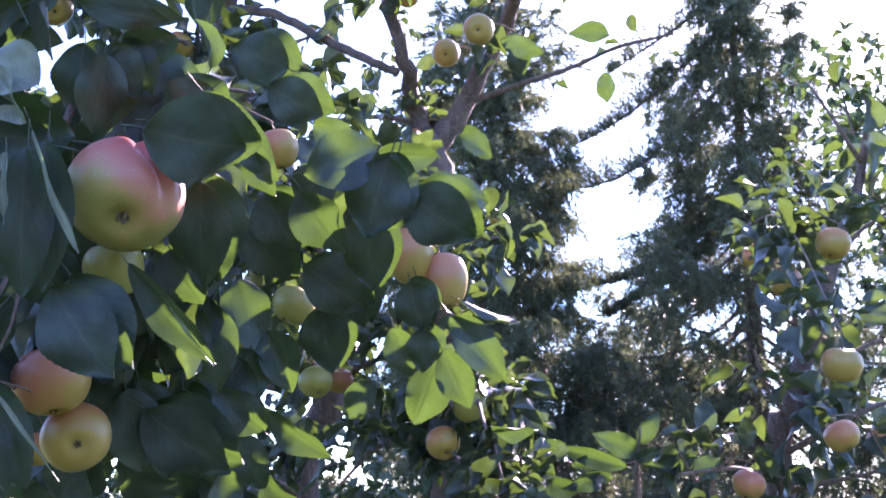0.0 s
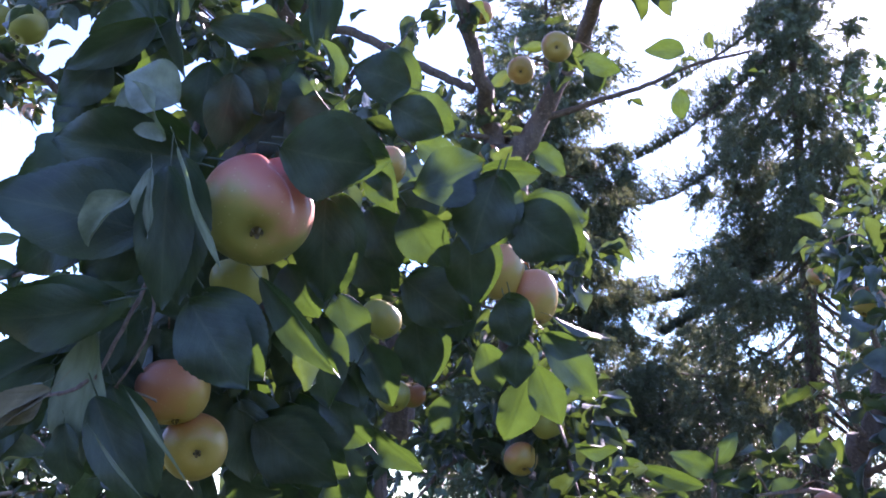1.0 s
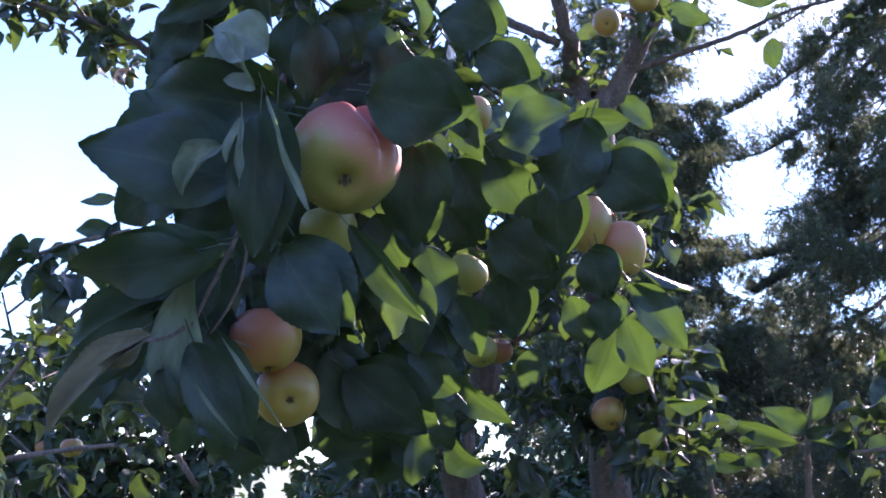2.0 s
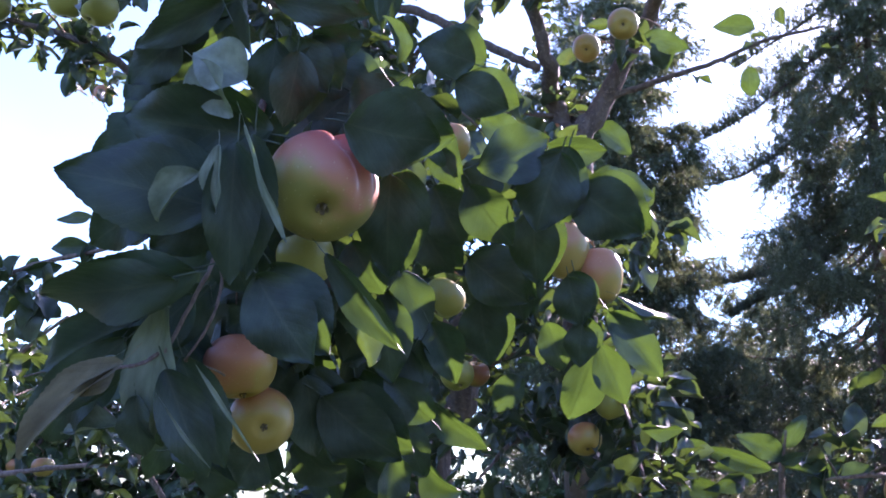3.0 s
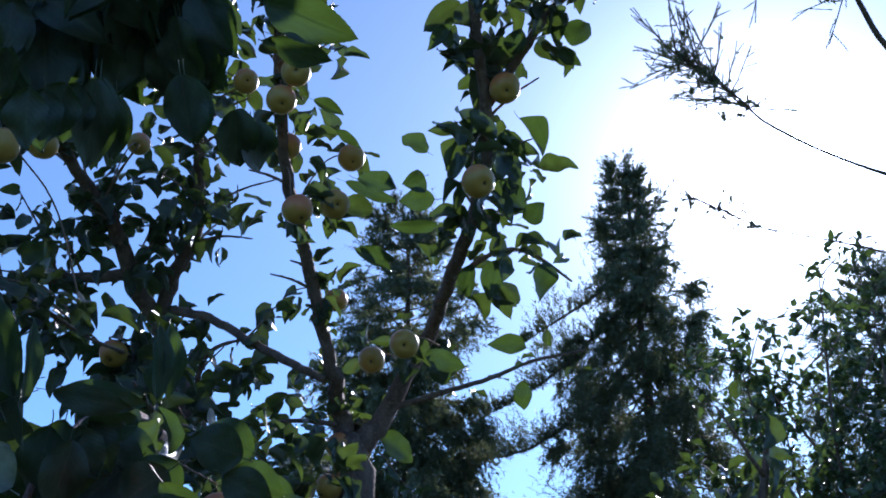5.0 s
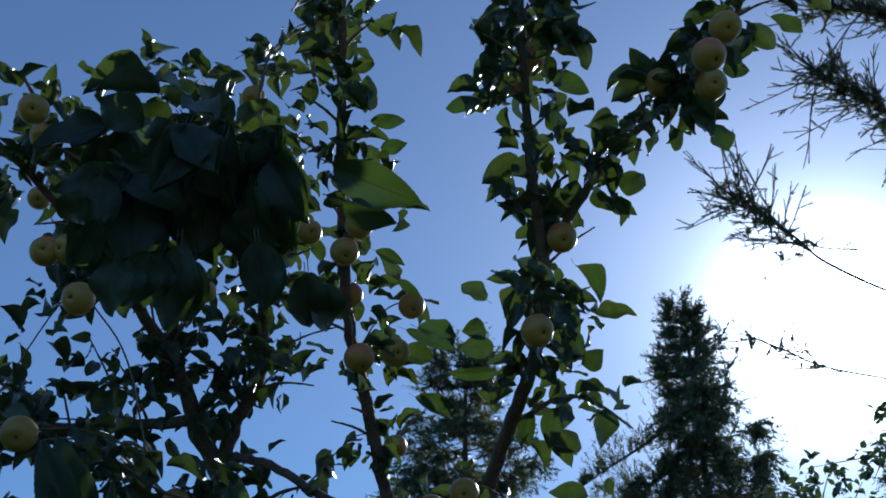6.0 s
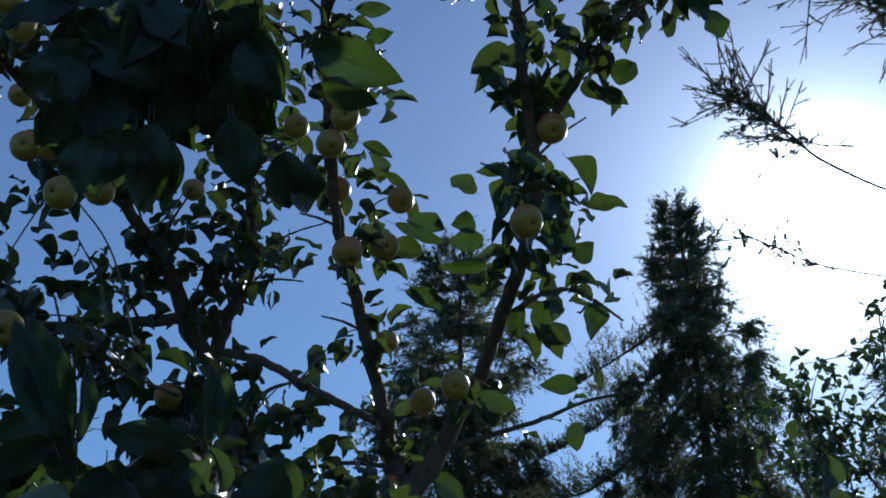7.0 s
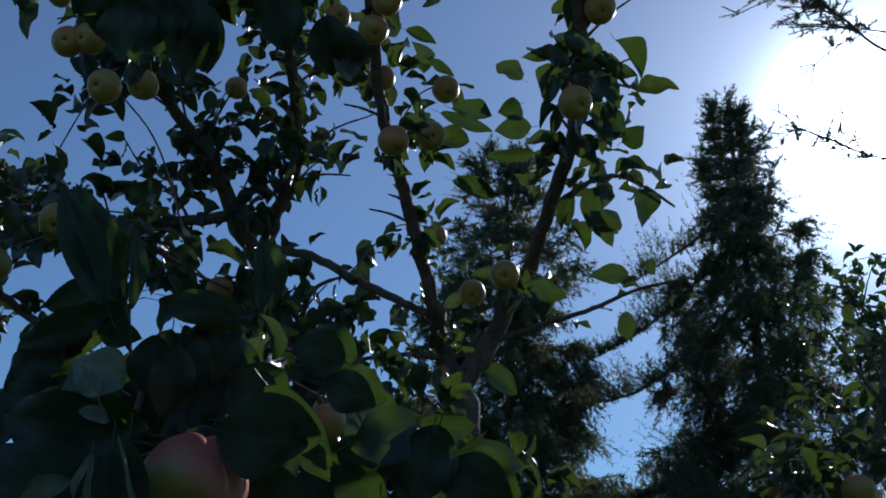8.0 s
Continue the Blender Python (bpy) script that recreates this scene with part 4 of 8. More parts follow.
apple((-0.243, 1.678, 3.539), 0.057, (0.07, 0.91, 0.42), 29, 0)
apple((-0.492, 1.371, 3.034), 0.053, (0.26, 0.76, 0.6), -60, 0)
apple((-0.522, 1.658, 3.282), 0.053, (-0.34, 0.39, 0.86), -38, 0)
apple((-0.418, 1.572, 3.216), 0.053, (0.04, 0.6, 0.8), -3, 0)
apple((-0.767, 1.356, 2.97), 0.057, (-0.27, 0.77, 0.58), -55, 0)
apple((-0.785, 1.468, 3.001), 0.057, (0.09, 0.64, 0.76), 35, 0)
apple((-0.968, 1.927, 3.188), 0.057, (-0.18, 0.7, 0.7), -36, 0)
apple((-0.734, 1.499, 2.753), 0.057, (-0.13, 0.92, 0.37), 22, 0)
apple((-0.693, 1.495, 2.757), 0.057, (0.39, 0.8, 0.45), -24, 0)
apple((-0.618, 1.407, 2.599), 0.057, (0.26, 0.88, 0.4), -35, 0)
apple((-0.602, 1.539, 2.688), 0.057, (0.23, 0.61, 0.75), -44, 0)
apple((-0.586, 2.144, 3.075), 0.057, (0.14, 0.77, 0.63), 46, 0)
apple((-0.487, 1.796, 2.394), 0.053, (0.07, 0.59, 0.81), -44, 0)
apple((-0.625, 1.567, 2.357), 0.057, (-0.34, 0.73, 0.59), 34, 0)
apple((-0.656, 1.41, 2.352), 0.057, (-0.15, 0.78, 0.6), -59, 0)
leaf(apple_tree, (-0.29, 0.699, 1.783), (-0.393, 0.661, 1.799), 0.059, (0.33, -0.94, -0.09), 0, label="dark bluish-green leaf in shade")
leaf(apple_tree, (-0.272, 0.709, 1.837), (-0.368, 0.695, 1.846), 0.062, (0.09, -0.87, -0.48), 1, label="dark bluish-green leaf in shade")
leaf(apple_tree, (-0.272, 0.676, 1.866), (-0.307, 0.667, 1.887), 0.038, (0.26, -0.96, -0.08), 1, label="greyish leaf with its pale underside showing", pale=True)
leaf(apple_tree, (-0.307, 0.675, 1.881), (-0.280, 0.687, 1.845), 0.036, (-0.32, -0.82, -0.47), 5, label="folded grey-green leaf", pale=True)
leaf(apple_tree, (-0.201, 0.676, 1.838), (-0.138, 0.706, 1.835), 0.055, (0.35, -0.79, -0.5), 0, label="dark bluish-green leaf in shade")
leaf(apple_tree, (-0.181, 0.749, 1.892), (-0.129, 0.789, 1.836), 0.033, (0.39, -0.88, -0.28), 1, label="leaf glowing yellow-green against the sun")
leaf(apple_tree, (-0.152, 0.781, 1.86), (-0.135, 0.792, 1.824), 0.021, (-0.2, -0.91, -0.36), 1, label="leaf glowing yellow-green against the sun")
leaf(apple_tree, (-0.123, 0.77, 1.918), (-0.167, 0.762, 1.93), 0.039, (0.07, -0.92, -0.39), 0, label="dark bluish-green leaf in shade")
leaf(apple_tree, (-0.136, 0.762, 1.902), (-0.096, 0.772, 1.883), 0.034, (0.04, -0.92, -0.38), 0, label="dark bluish-green leaf in shade")
leaf(apple_tree, (-0.132, 0.932, 1.889), (-0.062, 0.953, 1.923), 0.054, (0.38, -0.9, -0.21), 1, label="leaf glowing yellow-green against the sun")
leaf(apple_tree, (-0.056, 0.957, 1.909), (-0.076, 0.973, 1.836), 0.059, (0.12, -0.96, -0.23), 0, label="dark bluish-green leaf in shade")
leaf(apple_tree, (-0.07, 1.002, 1.93), (-0.01, 1.01, 1.928), 0.032, (0.09, -0.83, -0.55), 2, label="leaf glowing yellow-green against the sun")
leaf(apple_tree, (-0.038, 0.994, 1.897), (-0.057, 1.002, 1.851), 0.036, (0.28, -0.91, -0.29), 1, label="leaf glowing yellow-green against the sun")
leaf(apple_tree, (-0.043, 0.995, 1.889), (0.027, 1.034, 1.851), 0.062, (0.21, -0.85, -0.48), 0, label="dark bluish-green leaf in shade")
leaf(apple_tree, (-0.03, 1.053, 1.912), (0.048, 1.095, 1.91), 0.042, (0.47, -0.88, 0.09), 1)
leaf(apple_tree, (-0.141, 0.983, 1.886), (-0.103, 1.002, 1.828), 0.046, (-0.1, -0.92, -0.37), 1, label="leaf glowing yellow-green against the sun")
leaf(apple_tree, (-0.119, 1, 1.913), (-0.144, 1.006, 1.875), 0.044, (0.12, -0.96, -0.23), 0, label="dark bluish-green leaf in shade")
leaf(apple_tree, (-0.182, 0.764, 1.83), (-0.187, 0.812, 1.758), 0.045, (0.2, -0.81, -0.55), 0, label="dark bluish-green leaf in shade")
leaf(apple_tree, (-0.225, 0.849, 1.798), (-0.202, 0.863, 1.754), 0.040, (-0.03, -0.95, -0.31), 1, label="leaf glowing yellow-green against the sun")
leaf(apple_tree, (-0.222, 0.734, 1.761), (-0.168, 0.777, 1.696), 0.025, (0.08, -0.86, -0.51), 2, label="folded leaf with a bright sunlit edge")
# pale strip puts the folded leaf's sunlit edge into colour
leaf(apple_tree, (-0.193, 0.739, 1.732), (-0.165, 0.752, 1.693), 0.006, (-0.7, -0.36, -0.62), 0, label="narrow pale strip along a bright leaf edge", pale=True)
leaf(apple_tree, (-0.263, 0.713, 1.740), (-0.220, 0.712, 1.682), 0.050, (-0.01, -1, -0.04), 0, label="dark bluish-green leaf in shade")
leaf(apple_tree, (-0.31, 0.688, 1.734), (-0.421, 0.7, 1.711), 0.045, (0.01, -0.86, -0.51), 3, label="dark bluish-green leaf in shade")
leaf(apple_tree, (-0.327, 0.725, 1.722), (-0.36, 0.768, 1.612), 0.035, (-0.17, -0.93, -0.32), 1, label="hanging grey-green leaf", pale=True)
# a strip in the pale leaf colour stands for a bright rim
leaf(apple_tree, (-0.304, 0.723, 1.679), (-0.261, 0.744, 1.616), 0.004, (-0.35, -0.90, -0.25), 0, label="thin pale strip painted for a bright leaf rim", pale=True)
leaf(apple_tree, (-0.331, 0.74, 1.678), (-0.301, 0.762, 1.603), 0.038, (0.43, -0.9, -0.09), 1, label="dark bluish-green leaf in shade")
leaf(apple_tree, (-0.27, 0.965, 1.68), (-0.196, 0.988, 1.625), 0.060, (0.01, -0.93, -0.37), 0, label="dark bluish-green leaf in shade")
leaf(apple_tree, (-0.286, 0.959, 1.697), (-0.27, 0.979, 1.622), 0.050, (0.29, -0.94, -0.19), 3, label="dark bluish-green leaf in shade")
leaf(apple_tree, (-0.249, 1.014, 1.703), (-0.233, 1.034, 1.63), 0.049, (-0.05, -0.96, -0.27), 0, label="dark bluish-green leaf in shade")
leaf(apple_tree, (-0.209, 1.227, 1.701), (-0.133, 1.251, 1.644), 0.036, (-0.1, -0.87, -0.49), 2)
leaf(apple_tree, (-0.153, 1.116, 1.844), (-0.087, 1.135, 1.8), 0.056, (0.12, -0.96, -0.23), 0, label="dark bluish-green leaf in shade")
leaf(apple_tree, (-0.082, 1.045, 1.879), (-0.076, 1.063, 1.804), 0.050, (0.04, -0.97, -0.24), 0, label="dark bluish-green leaf in shade")
leaf(apple_tree, (0.003, 1.248, 1.81), (0.071, 1.274, 1.737), 0.050, (0.25, -0.96, -0.11), 1, label="leaf glowing yellow-green against the sun")
leaf(apple_tree, (-0.004, 1.256, 1.773), (0.024, 1.277, 1.701), 0.042, (-0.04, -0.95, -0.29), 1, label="leaf glowing yellow-green against the sun")
leaf(apple_tree, (-0.011, 1.289, 1.762), (-0.038, 1.305, 1.684), 0.060, (0.28, -0.92, -0.28), 1, label="leaf glowing yellow-green against the sun")
leaf(apple_tree, (-0.028, 1.228, 1.792), (-0.03, 1.24, 1.742), 0.038, (-0.14, -0.97, -0.22), 0, label="dark bluish-green leaf in shade")
leaf(apple_tree, (0.062, 1.572, 1.701), (0.132, 1.583, 1.694), 0.030, (0.04, -0.73, -0.69), 2, label="leaf glowing yellow-green against the sun")
leaf(apple_tree, (0.014, 1.275, 1.834), (0.085, 1.291, 1.805), 0.021, (-0.34, -0.14, -0.93), 2, label="leaf edge flashing in the sun")
leaf(apple_tree, (0.027, 1.299, 1.827), (0.083, 1.309, 1.814), 0.018, (-0.2, -0.11, -0.97), 2)
leaf(apple_tree, (-0.277, 0.652, 1.814), (-0.28, 0.662, 1.77), 0.016, (-0.22, -0.95, -0.21), 2, label="pale grey-green leaf", pale=True)
leaf(apple_tree, (-0.293, 0.664, 1.799), (-0.325, 0.667, 1.769), 0.021, (-0.17, -0.98, 0.08), 4, label="curled grey-green leaf", pale=True)
leaf(apple_tree, (-0.258, 0.643, 1.824), (-0.234, 0.659, 1.75), 0.008, (-0.77, -0.53, -0.36), 3, label="narrow pale strip along a bright leaf edge", pale=True)
leaf(apple_tree, (-0.268, 0.663, 1.819), (-0.273, 0.685, 1.727), 0.037, (0.33, -0.92, -0.24), 1, label="dark bluish-green leaf in shade")
leaf(apple_tree, (-0.322, 0.739, 1.941), (-0.379, 0.741, 1.907), 0.035, (0.29, -0.82, -0.5), 1, label="dark bluish-green leaf in shade")
leaf(apple_tree, (-0.32, 0.782, 1.981), (-0.386, 0.776, 1.972), 0.033, (0.1, -0.99, -0.06), 3, label="dark bluish-green leaf in shade")
leaf(apple_tree, (-0.29, 0.717, 1.967), (-0.288, 0.731, 1.909), 0.019, (-0.54, -0.81, -0.22), 2)
leaf(apple_tree, (-0.22, 0.882, 2.049), (-0.218, 0.893, 2.003), 0.023, (-0.31, -0.92, -0.25), 2)
leaf(apple_tree, (-0.262, 0.77, 1.93), (-0.269, 0.784, 1.873), 0.037, (0.37, -0.89, -0.25), 3, label="dark bluish-green leaf in shade")
leaf(apple_tree, (-0.283, 0.785, 1.946), (-0.29, 0.799, 1.884), 0.040, (-0.14, -0.97, -0.21), 0, label="dark bluish-green leaf in shade")
leaf(apple_tree, (-0.26, 0.846, 1.962), (-0.217, 0.863, 1.917), 0.041, (0.12, -0.96, -0.23), 0, label="dark bluish-green leaf in shade")
leaf(apple_tree, (-0.367, 0.767, 1.805), (-0.418, 0.768, 1.774), 0.040, (0.03, -1, -0.09), 3, label="dark bluish-green leaf in shade")
leaf(apple_tree, (-0.309, 0.756, 1.794), (-0.359, 0.756, 1.767), 0.043, (0.2, -0.9, -0.38), 0, label="dark bluish-green leaf in shade")
leaf(apple_tree, (-0.311, 0.781, 1.778), (-0.289, 0.793, 1.74), 0.035, (-0.03, -0.95, -0.32), 0, label="dark bluish-green leaf in shade")
leaf(apple_tree, (-0.339, 0.806, 1.742), (-0.396, 0.813, 1.684), 0.040, (0.12, -0.96, -0.23), 0, label="dark bluish-green leaf in shade")
leaf(apple_tree, (-0.265, 0.821, 1.806), (-0.305, 0.824, 1.773), 0.039, (0.32, -0.82, -0.48), 1, label="dark bluish-green leaf in shade")
leaf(apple_tree, (-0.215, 0.921, 1.764), (-0.244, 0.931, 1.705), 0.045, (0.12, -0.96, -0.23), 0, label="dark bluish-green leaf in shade")
leaf(apple_tree, (-0.289, 0.892, 1.758), (-0.288, 0.907, 1.696), 0.054, (-0.05, -0.97, -0.24), 0, label="dark bluish-green leaf in shade")
leaf(apple_tree, (-0.303, 0.845, 1.731), (-0.326, 0.844, 1.721), 0.028, (0.06, -1, -0.08), 1, label="dark bluish-green leaf in shade")
leaf(apple_tree, (-0.18, 1.027, 1.898), (-0.152, 1.045, 1.839), 0.054, (0.12, -0.96, -0.23), 1, label="dark bluish-green leaf in shade")
leaf(apple_tree, (-0.204, 1.081, 1.877), (-0.168, 1.1, 1.82), 0.042, (-0.03, -0.95, -0.32), 1, label="dark bluish-green leaf in shade")
leaf(apple_tree, (-0.111, 1.148, 1.862), (-0.092, 1.17, 1.784), 0.050, (0.12, -0.96, -0.23), 0, label="dark bluish-green leaf in shade")
leaf(apple_tree, (-0.145, 1.207, 1.815), (-0.132, 1.227, 1.74), 0.056, (-0.05, -0.96, -0.26), 0, label="dark bluish-green leaf in shade")
leaf(apple_tree, (-0.045, 1.213, 1.844), (-0.029, 1.229, 1.788), 0.046, (0.04, -0.97, -0.26), 0, label="dark bluish-green leaf in shade")
leaf(apple_tree, (-0.236, 0.857, 1.93), (-0.279, 0.862, 1.886), 0.040, (-0.06, -1, -0.05), 0, label="dark bluish-green leaf in shade")
leaf(apple_tree, (-0.135, 1.016, 1.966), (-0.09, 1.028, 1.94), 0.034, (0.12, -0.96, -0.23), 1)
leaf(apple_tree, (-0.405, 0.793, 1.678), (-0.456, 0.799, 1.626), 0.037, (-0.13, -0.99, 0.01), 3, label="dark bluish-green leaf in shade")
leaf(apple_tree, (-0.388, 0.804, 1.64), (-0.435, 0.8, 1.635), 0.027, (0.01, -0.81, 0.59), 2, label="narrow pale leaf", pale=True)
leaf(apple_tree, (-0.332, 0.946, 1.725), (-0.291, 0.966, 1.667), 0.046, (0.19, -0.96, -0.18), 0, label="dark bluish-green leaf in shade")
leaf(apple_tree, (-0.202, 1.063, 1.737), (-0.236, 1.074, 1.676), 0.057, (0.05, -0.98, -0.2), 0, label="dark bluish-green leaf in shade")
leaf(apple_tree, (-0.321, 0.971, 1.631), (-0.347, 0.976, 1.595), 0.047, (-0.02, -0.99, -0.14), 1, label="dark bluish-green leaf in shade")
leaf(apple_tree, (-0.068, 1.322, 1.808), (-0.047, 1.34, 1.747), 0.042, (0.12, -0.96, -0.23), 1, label="leaf glowing yellow-green against the sun")
leaf(apple_tree, (-0.102, 1.538, 1.759), (-0.15, 1.543, 1.71), 0.043, (-0.13, -0.99, 0.01), 1, label="leaf glowing yellow-green against the sun")
leaf(apple_tree, (-0.396, 1.005, 1.766), (-0.392, 1.007, 1.685), 0.049, (0.12, -0.99, -0.01), 4)
leaf(apple_tree, (-0.47, 1.022, 2.003), (-0.477, 0.992, 1.916), 0.047, (0.12, -0.94, 0.31), 2)
leaf(apple_tree, (-0.305, 0.996, 1.802), (-0.313, 1.024, 1.731), 0.047, (0.4, -0.83, -0.38), 2)
leaf(apple_tree, (-0.333, 1.057, 1.831), (-0.396, 1.115, 1.755), 0.060, (0.1, -0.75, -0.66), 5)
leaf(apple_tree, (-0.418, 1.035, 2.007), (-0.404, 1.021, 1.929), 0.043, (-0.17, -0.97, 0.15), 2)
leaf(apple_tree, (-0.39, 0.948, 1.967), (-0.347, 0.973, 1.906), 0.048, (0.2, -0.95, -0.25), 0)
leaf(apple_tree, (-0.313, 0.942, 1.744), (-0.316, 0.928, 1.669), 0.047, (0.36, -0.92, 0.16), 1)
leaf(apple_tree, (-0.378, 0.867, 1.729), (-0.327, 0.838, 1.688), 0.034, (-0.18, -0.89, 0.42), 4)
leaf(apple_tree, (-0.311, 1.043, 1.744), (-0.314, 1.101, 1.684), 0.044, (0.57, -0.58, -0.58), 2)
leaf(apple_tree, (-0.25, 1.017, 1.898), (-0.246, 1.035, 1.832), 0.047, (0.57, -0.8, -0.18), 1)
leaf(apple_tree, (-0.245, 0.957, 1.858), (-0.242, 1.016, 1.782), 0.052, (0.24, -0.77, -0.58), 4)
leaf(apple_tree, (-0.338, 0.901, 1.873), (-0.359, 0.867, 1.814), 0.036, (0.34, -0.86, 0.38), 4)
leaf(apple_tree, (-0.43, 0.916, 1.931), (-0.453, 0.97, 1.887), 0.039, (0.35, -0.49, -0.8), 2)
leaf(apple_tree, (-0.383, 1.108, 1.804), (-0.383, 1.142, 1.744), 0.040, (0.41, -0.8, -0.45), 3)
leaf(apple_tree, (-0.391, 1.004, 1.76), (-0.369, 0.989, 1.703), 0.035, (0.06, -0.96, 0.29), 2)
leaf(apple_tree, (-0.267, 0.982, 1.804), (-0.31, 0.976, 1.756), 0.040, (0.08, -1, 0.04), 5)
leaf(apple_tree, (-0.405, 1.086, 1.905), (-0.37, 1.106, 1.84), 0.046, (0.06, -0.96, -0.27), 4)
leaf(apple_tree, (-0.292, 0.941, 1.832), (-0.328, 0.989, 1.785), 0.037, (-0.14, -0.75, -0.64), 0)
leaf(apple_tree, (-0.451, 1.086, 1.804), (-0.425, 1.07, 1.725), 0.048, (-0.03, -0.98, 0.18), 5)
leaf(apple_tree, (-0.414, 1.036, 1.919), (-0.42, 1.004, 1.839), 0.054, (-0.4, -0.84, 0.36), 2)
leaf(apple_tree, (-0.279, 0.936, 1.926), (-0.245, 0.908, 1.861), 0.041, (0.3, -0.81, 0.51), 5)
leaf(apple_tree, (-0.442, 1.032, 1.966), (-0.484, 0.987, 1.921), 0.048, (0.82, -0.52, -0.25), 3)
leaf(apple_tree, (-0.213, 0.941, 1.771), (-0.2, 0.938, 1.69), 0.049, (-0.02, -1, 0.03), 0)
leaf(apple_tree, (-0.406, 1.021, 1.741), (-0.407, 1.017, 1.665), 0.048, (-0.15, -0.99, 0.06), 5)
leaf(apple_tree, (-0.306, 0.956, 1.964), (-0.334, 0.985, 1.895), 0.049, (0.32, -0.82, -0.48), 5)
leaf(apple_tree, (-0.349, 0.896, 1.833), (-0.313, 0.891, 1.769), 0.047, (-0.45, -0.88, -0.18), 2)
leaf(apple_tree, (-0.416, 1.063, 1.824), (-0.493, 1.047, 1.778), 0.057, (0.24, -0.97, -0.06), 3)
leaf(apple_tree, (-0.31, 0.964, 1.966), (-0.261, 1.005, 1.926), 0.051, (0.63, -0.78, -0), 5)
leaf(apple_tree, (-0.204, 0.935, 1.898), (-0.204, 0.954, 1.847), 0.039, (0.63, -0.73, -0.26), 1)
leaf(apple_tree, (-0.419, 1.076, 1.958), (-0.407, 1.139, 1.88), 0.056, (0.26, -0.77, -0.59), 1)
leaf(apple_tree, (-0.385, 1.04, 1.868), (-0.394, 1.099, 1.791), 0.052, (0.13, -0.78, -0.61), 0)
leaf(apple_tree, (-0.366, 0.924, 1.743), (-0.378, 0.952, 1.692), 0.036, (-0.31, -0.87, -0.39), 1)
leaf(apple_tree, (-0.472, 1.017, 1.958), (-0.543, 1.024, 1.918), 0.048, (0.05, -0.97, -0.25), 5)
leaf(apple_tree, (-0.364, 0.904, 1.802), (-0.402, 0.877, 1.735), 0.050, (0.51, -0.86, 0.06), 3)
leaf(apple_tree, (-0.304, 0.837, 1.898), (-0.377, 0.878, 1.866), 0.050, (-0.01, -0.62, -0.79), 1)
leaf(apple_tree, (-0.395, 1.033, 1.877), (-0.39, 1.082, 1.821), 0.042, (0.48, -0.68, -0.56), 0)
leaf(apple_tree, (-0.348, 1.044, 1.978), (-0.384, 1.051, 1.893), 0.059, (-0.16, -0.99, -0.01), 0)
leaf(apple_tree, (-0.368, 1.019, 1.881), (-0.402, 0.994, 1.836), 0.042, (0.01, -0.88, 0.48), 5)
leaf(apple_tree, (-0.292, 0.934, 1.75), (-0.275, 0.944, 1.702), 0.034, (0.48, -0.88, -0.01), 3)
leaf(apple_tree, (-0.359, 0.921, 1.785), (-0.358, 0.939, 1.725), 0.046, (-0.46, -0.85, -0.25), 5)
leaf(apple_tree, (-0.247, 1.013, 1.794), (-0.288, 0.982, 1.734), 0.045, (0.37, -0.9, 0.22), 1)
leaf(apple_tree, (-0.226, 1.106, 1.826), (-0.191, 1.078, 1.75), 0.050, (0.21, -0.88, 0.43), 3)
leaf(apple_tree, (-0.294, 1.015, 1.78), (-0.308, 1.04, 1.727), 0.039, (0.53, -0.71, -0.47), 5)
leaf(apple_tree, (-0.304, 0.904, 1.734), (-0.34, 0.928, 1.695), 0.034, (-0.43, -0.89, -0.15), 1)
leaf(apple_tree, (-0.228, 0.878, 1.899), (-0.249, 0.889, 1.829), 0.049, (-0.29, -0.95, -0.07), 0)
leaf(apple_tree, (-0.355, 0.97, 1.779), (-0.398, 1.016, 1.704), 0.060, (0.43, -0.64, -0.63), 3)
leaf(apple_tree, (-0.406, 0.945, 1.875), (-0.431, 0.974, 1.821), 0.037, (-0.07, -0.89, -0.44), 2)
leaf(apple_tree, (-0.387, 0.977, 1.803), (-0.4, 0.958, 1.735), 0.045, (-0.17, -0.94, 0.3), 3)
leaf(apple_tree, (-0.368, 0.971, 1.746), (-0.333, 0.988, 1.7), 0.036, (0.02, -0.94, -0.34), 2)
leaf(apple_tree, (-0.35, 0.98, 1.811), (-0.339, 0.996, 1.726), 0.052, (0.18, -0.97, -0.17), 5)
leaf(apple_tree, (-0.253, 0.984, 1.873), (-0.301, 0.974, 1.827), 0.046, (0.54, -0.72, -0.42), 1)
leaf(apple_tree, (-0.236, 0.97, 1.95), (-0.206, 1.005, 1.895), 0.051, (0.68, -0.72, -0.1), 1)
leaf(apple_tree, (-0.338, 0.973, 1.877), (-0.336, 0.982, 1.822), 0.034, (0.32, -0.94, -0.14), 2)
leaf(apple_tree, (-0.446, 1.028, 1.911), (-0.443, 1, 1.814), 0.055, (0.31, -0.91, 0.27), 3)
leaf(apple_tree, (-0.232, 0.884, 1.819), (-0.227, 0.949, 1.759), 0.042, (0.11, -0.67, -0.73), 2)
leaf(apple_tree, (-0.294, 0.93, 1.908), (-0.283, 0.951, 1.824), 0.061, (0.6, -0.79, -0.11), 4)
leaf(apple_tree, (-0.321, 1.077, 1.964), (-0.244, 1.118, 1.971), 0.056, (0.44, -0.86, 0.26), 4)
leaf(apple_tree, (-0.429, 1.104, 1.789), (-0.458, 1.146, 1.73), 0.042, (0.24, -0.72, -0.65), 1)
leaf(apple_tree, (-0.451, 0.972, 1.96), (-0.478, 0.95, 1.885), 0.051, (-0.09, -0.95, 0.31), 2)
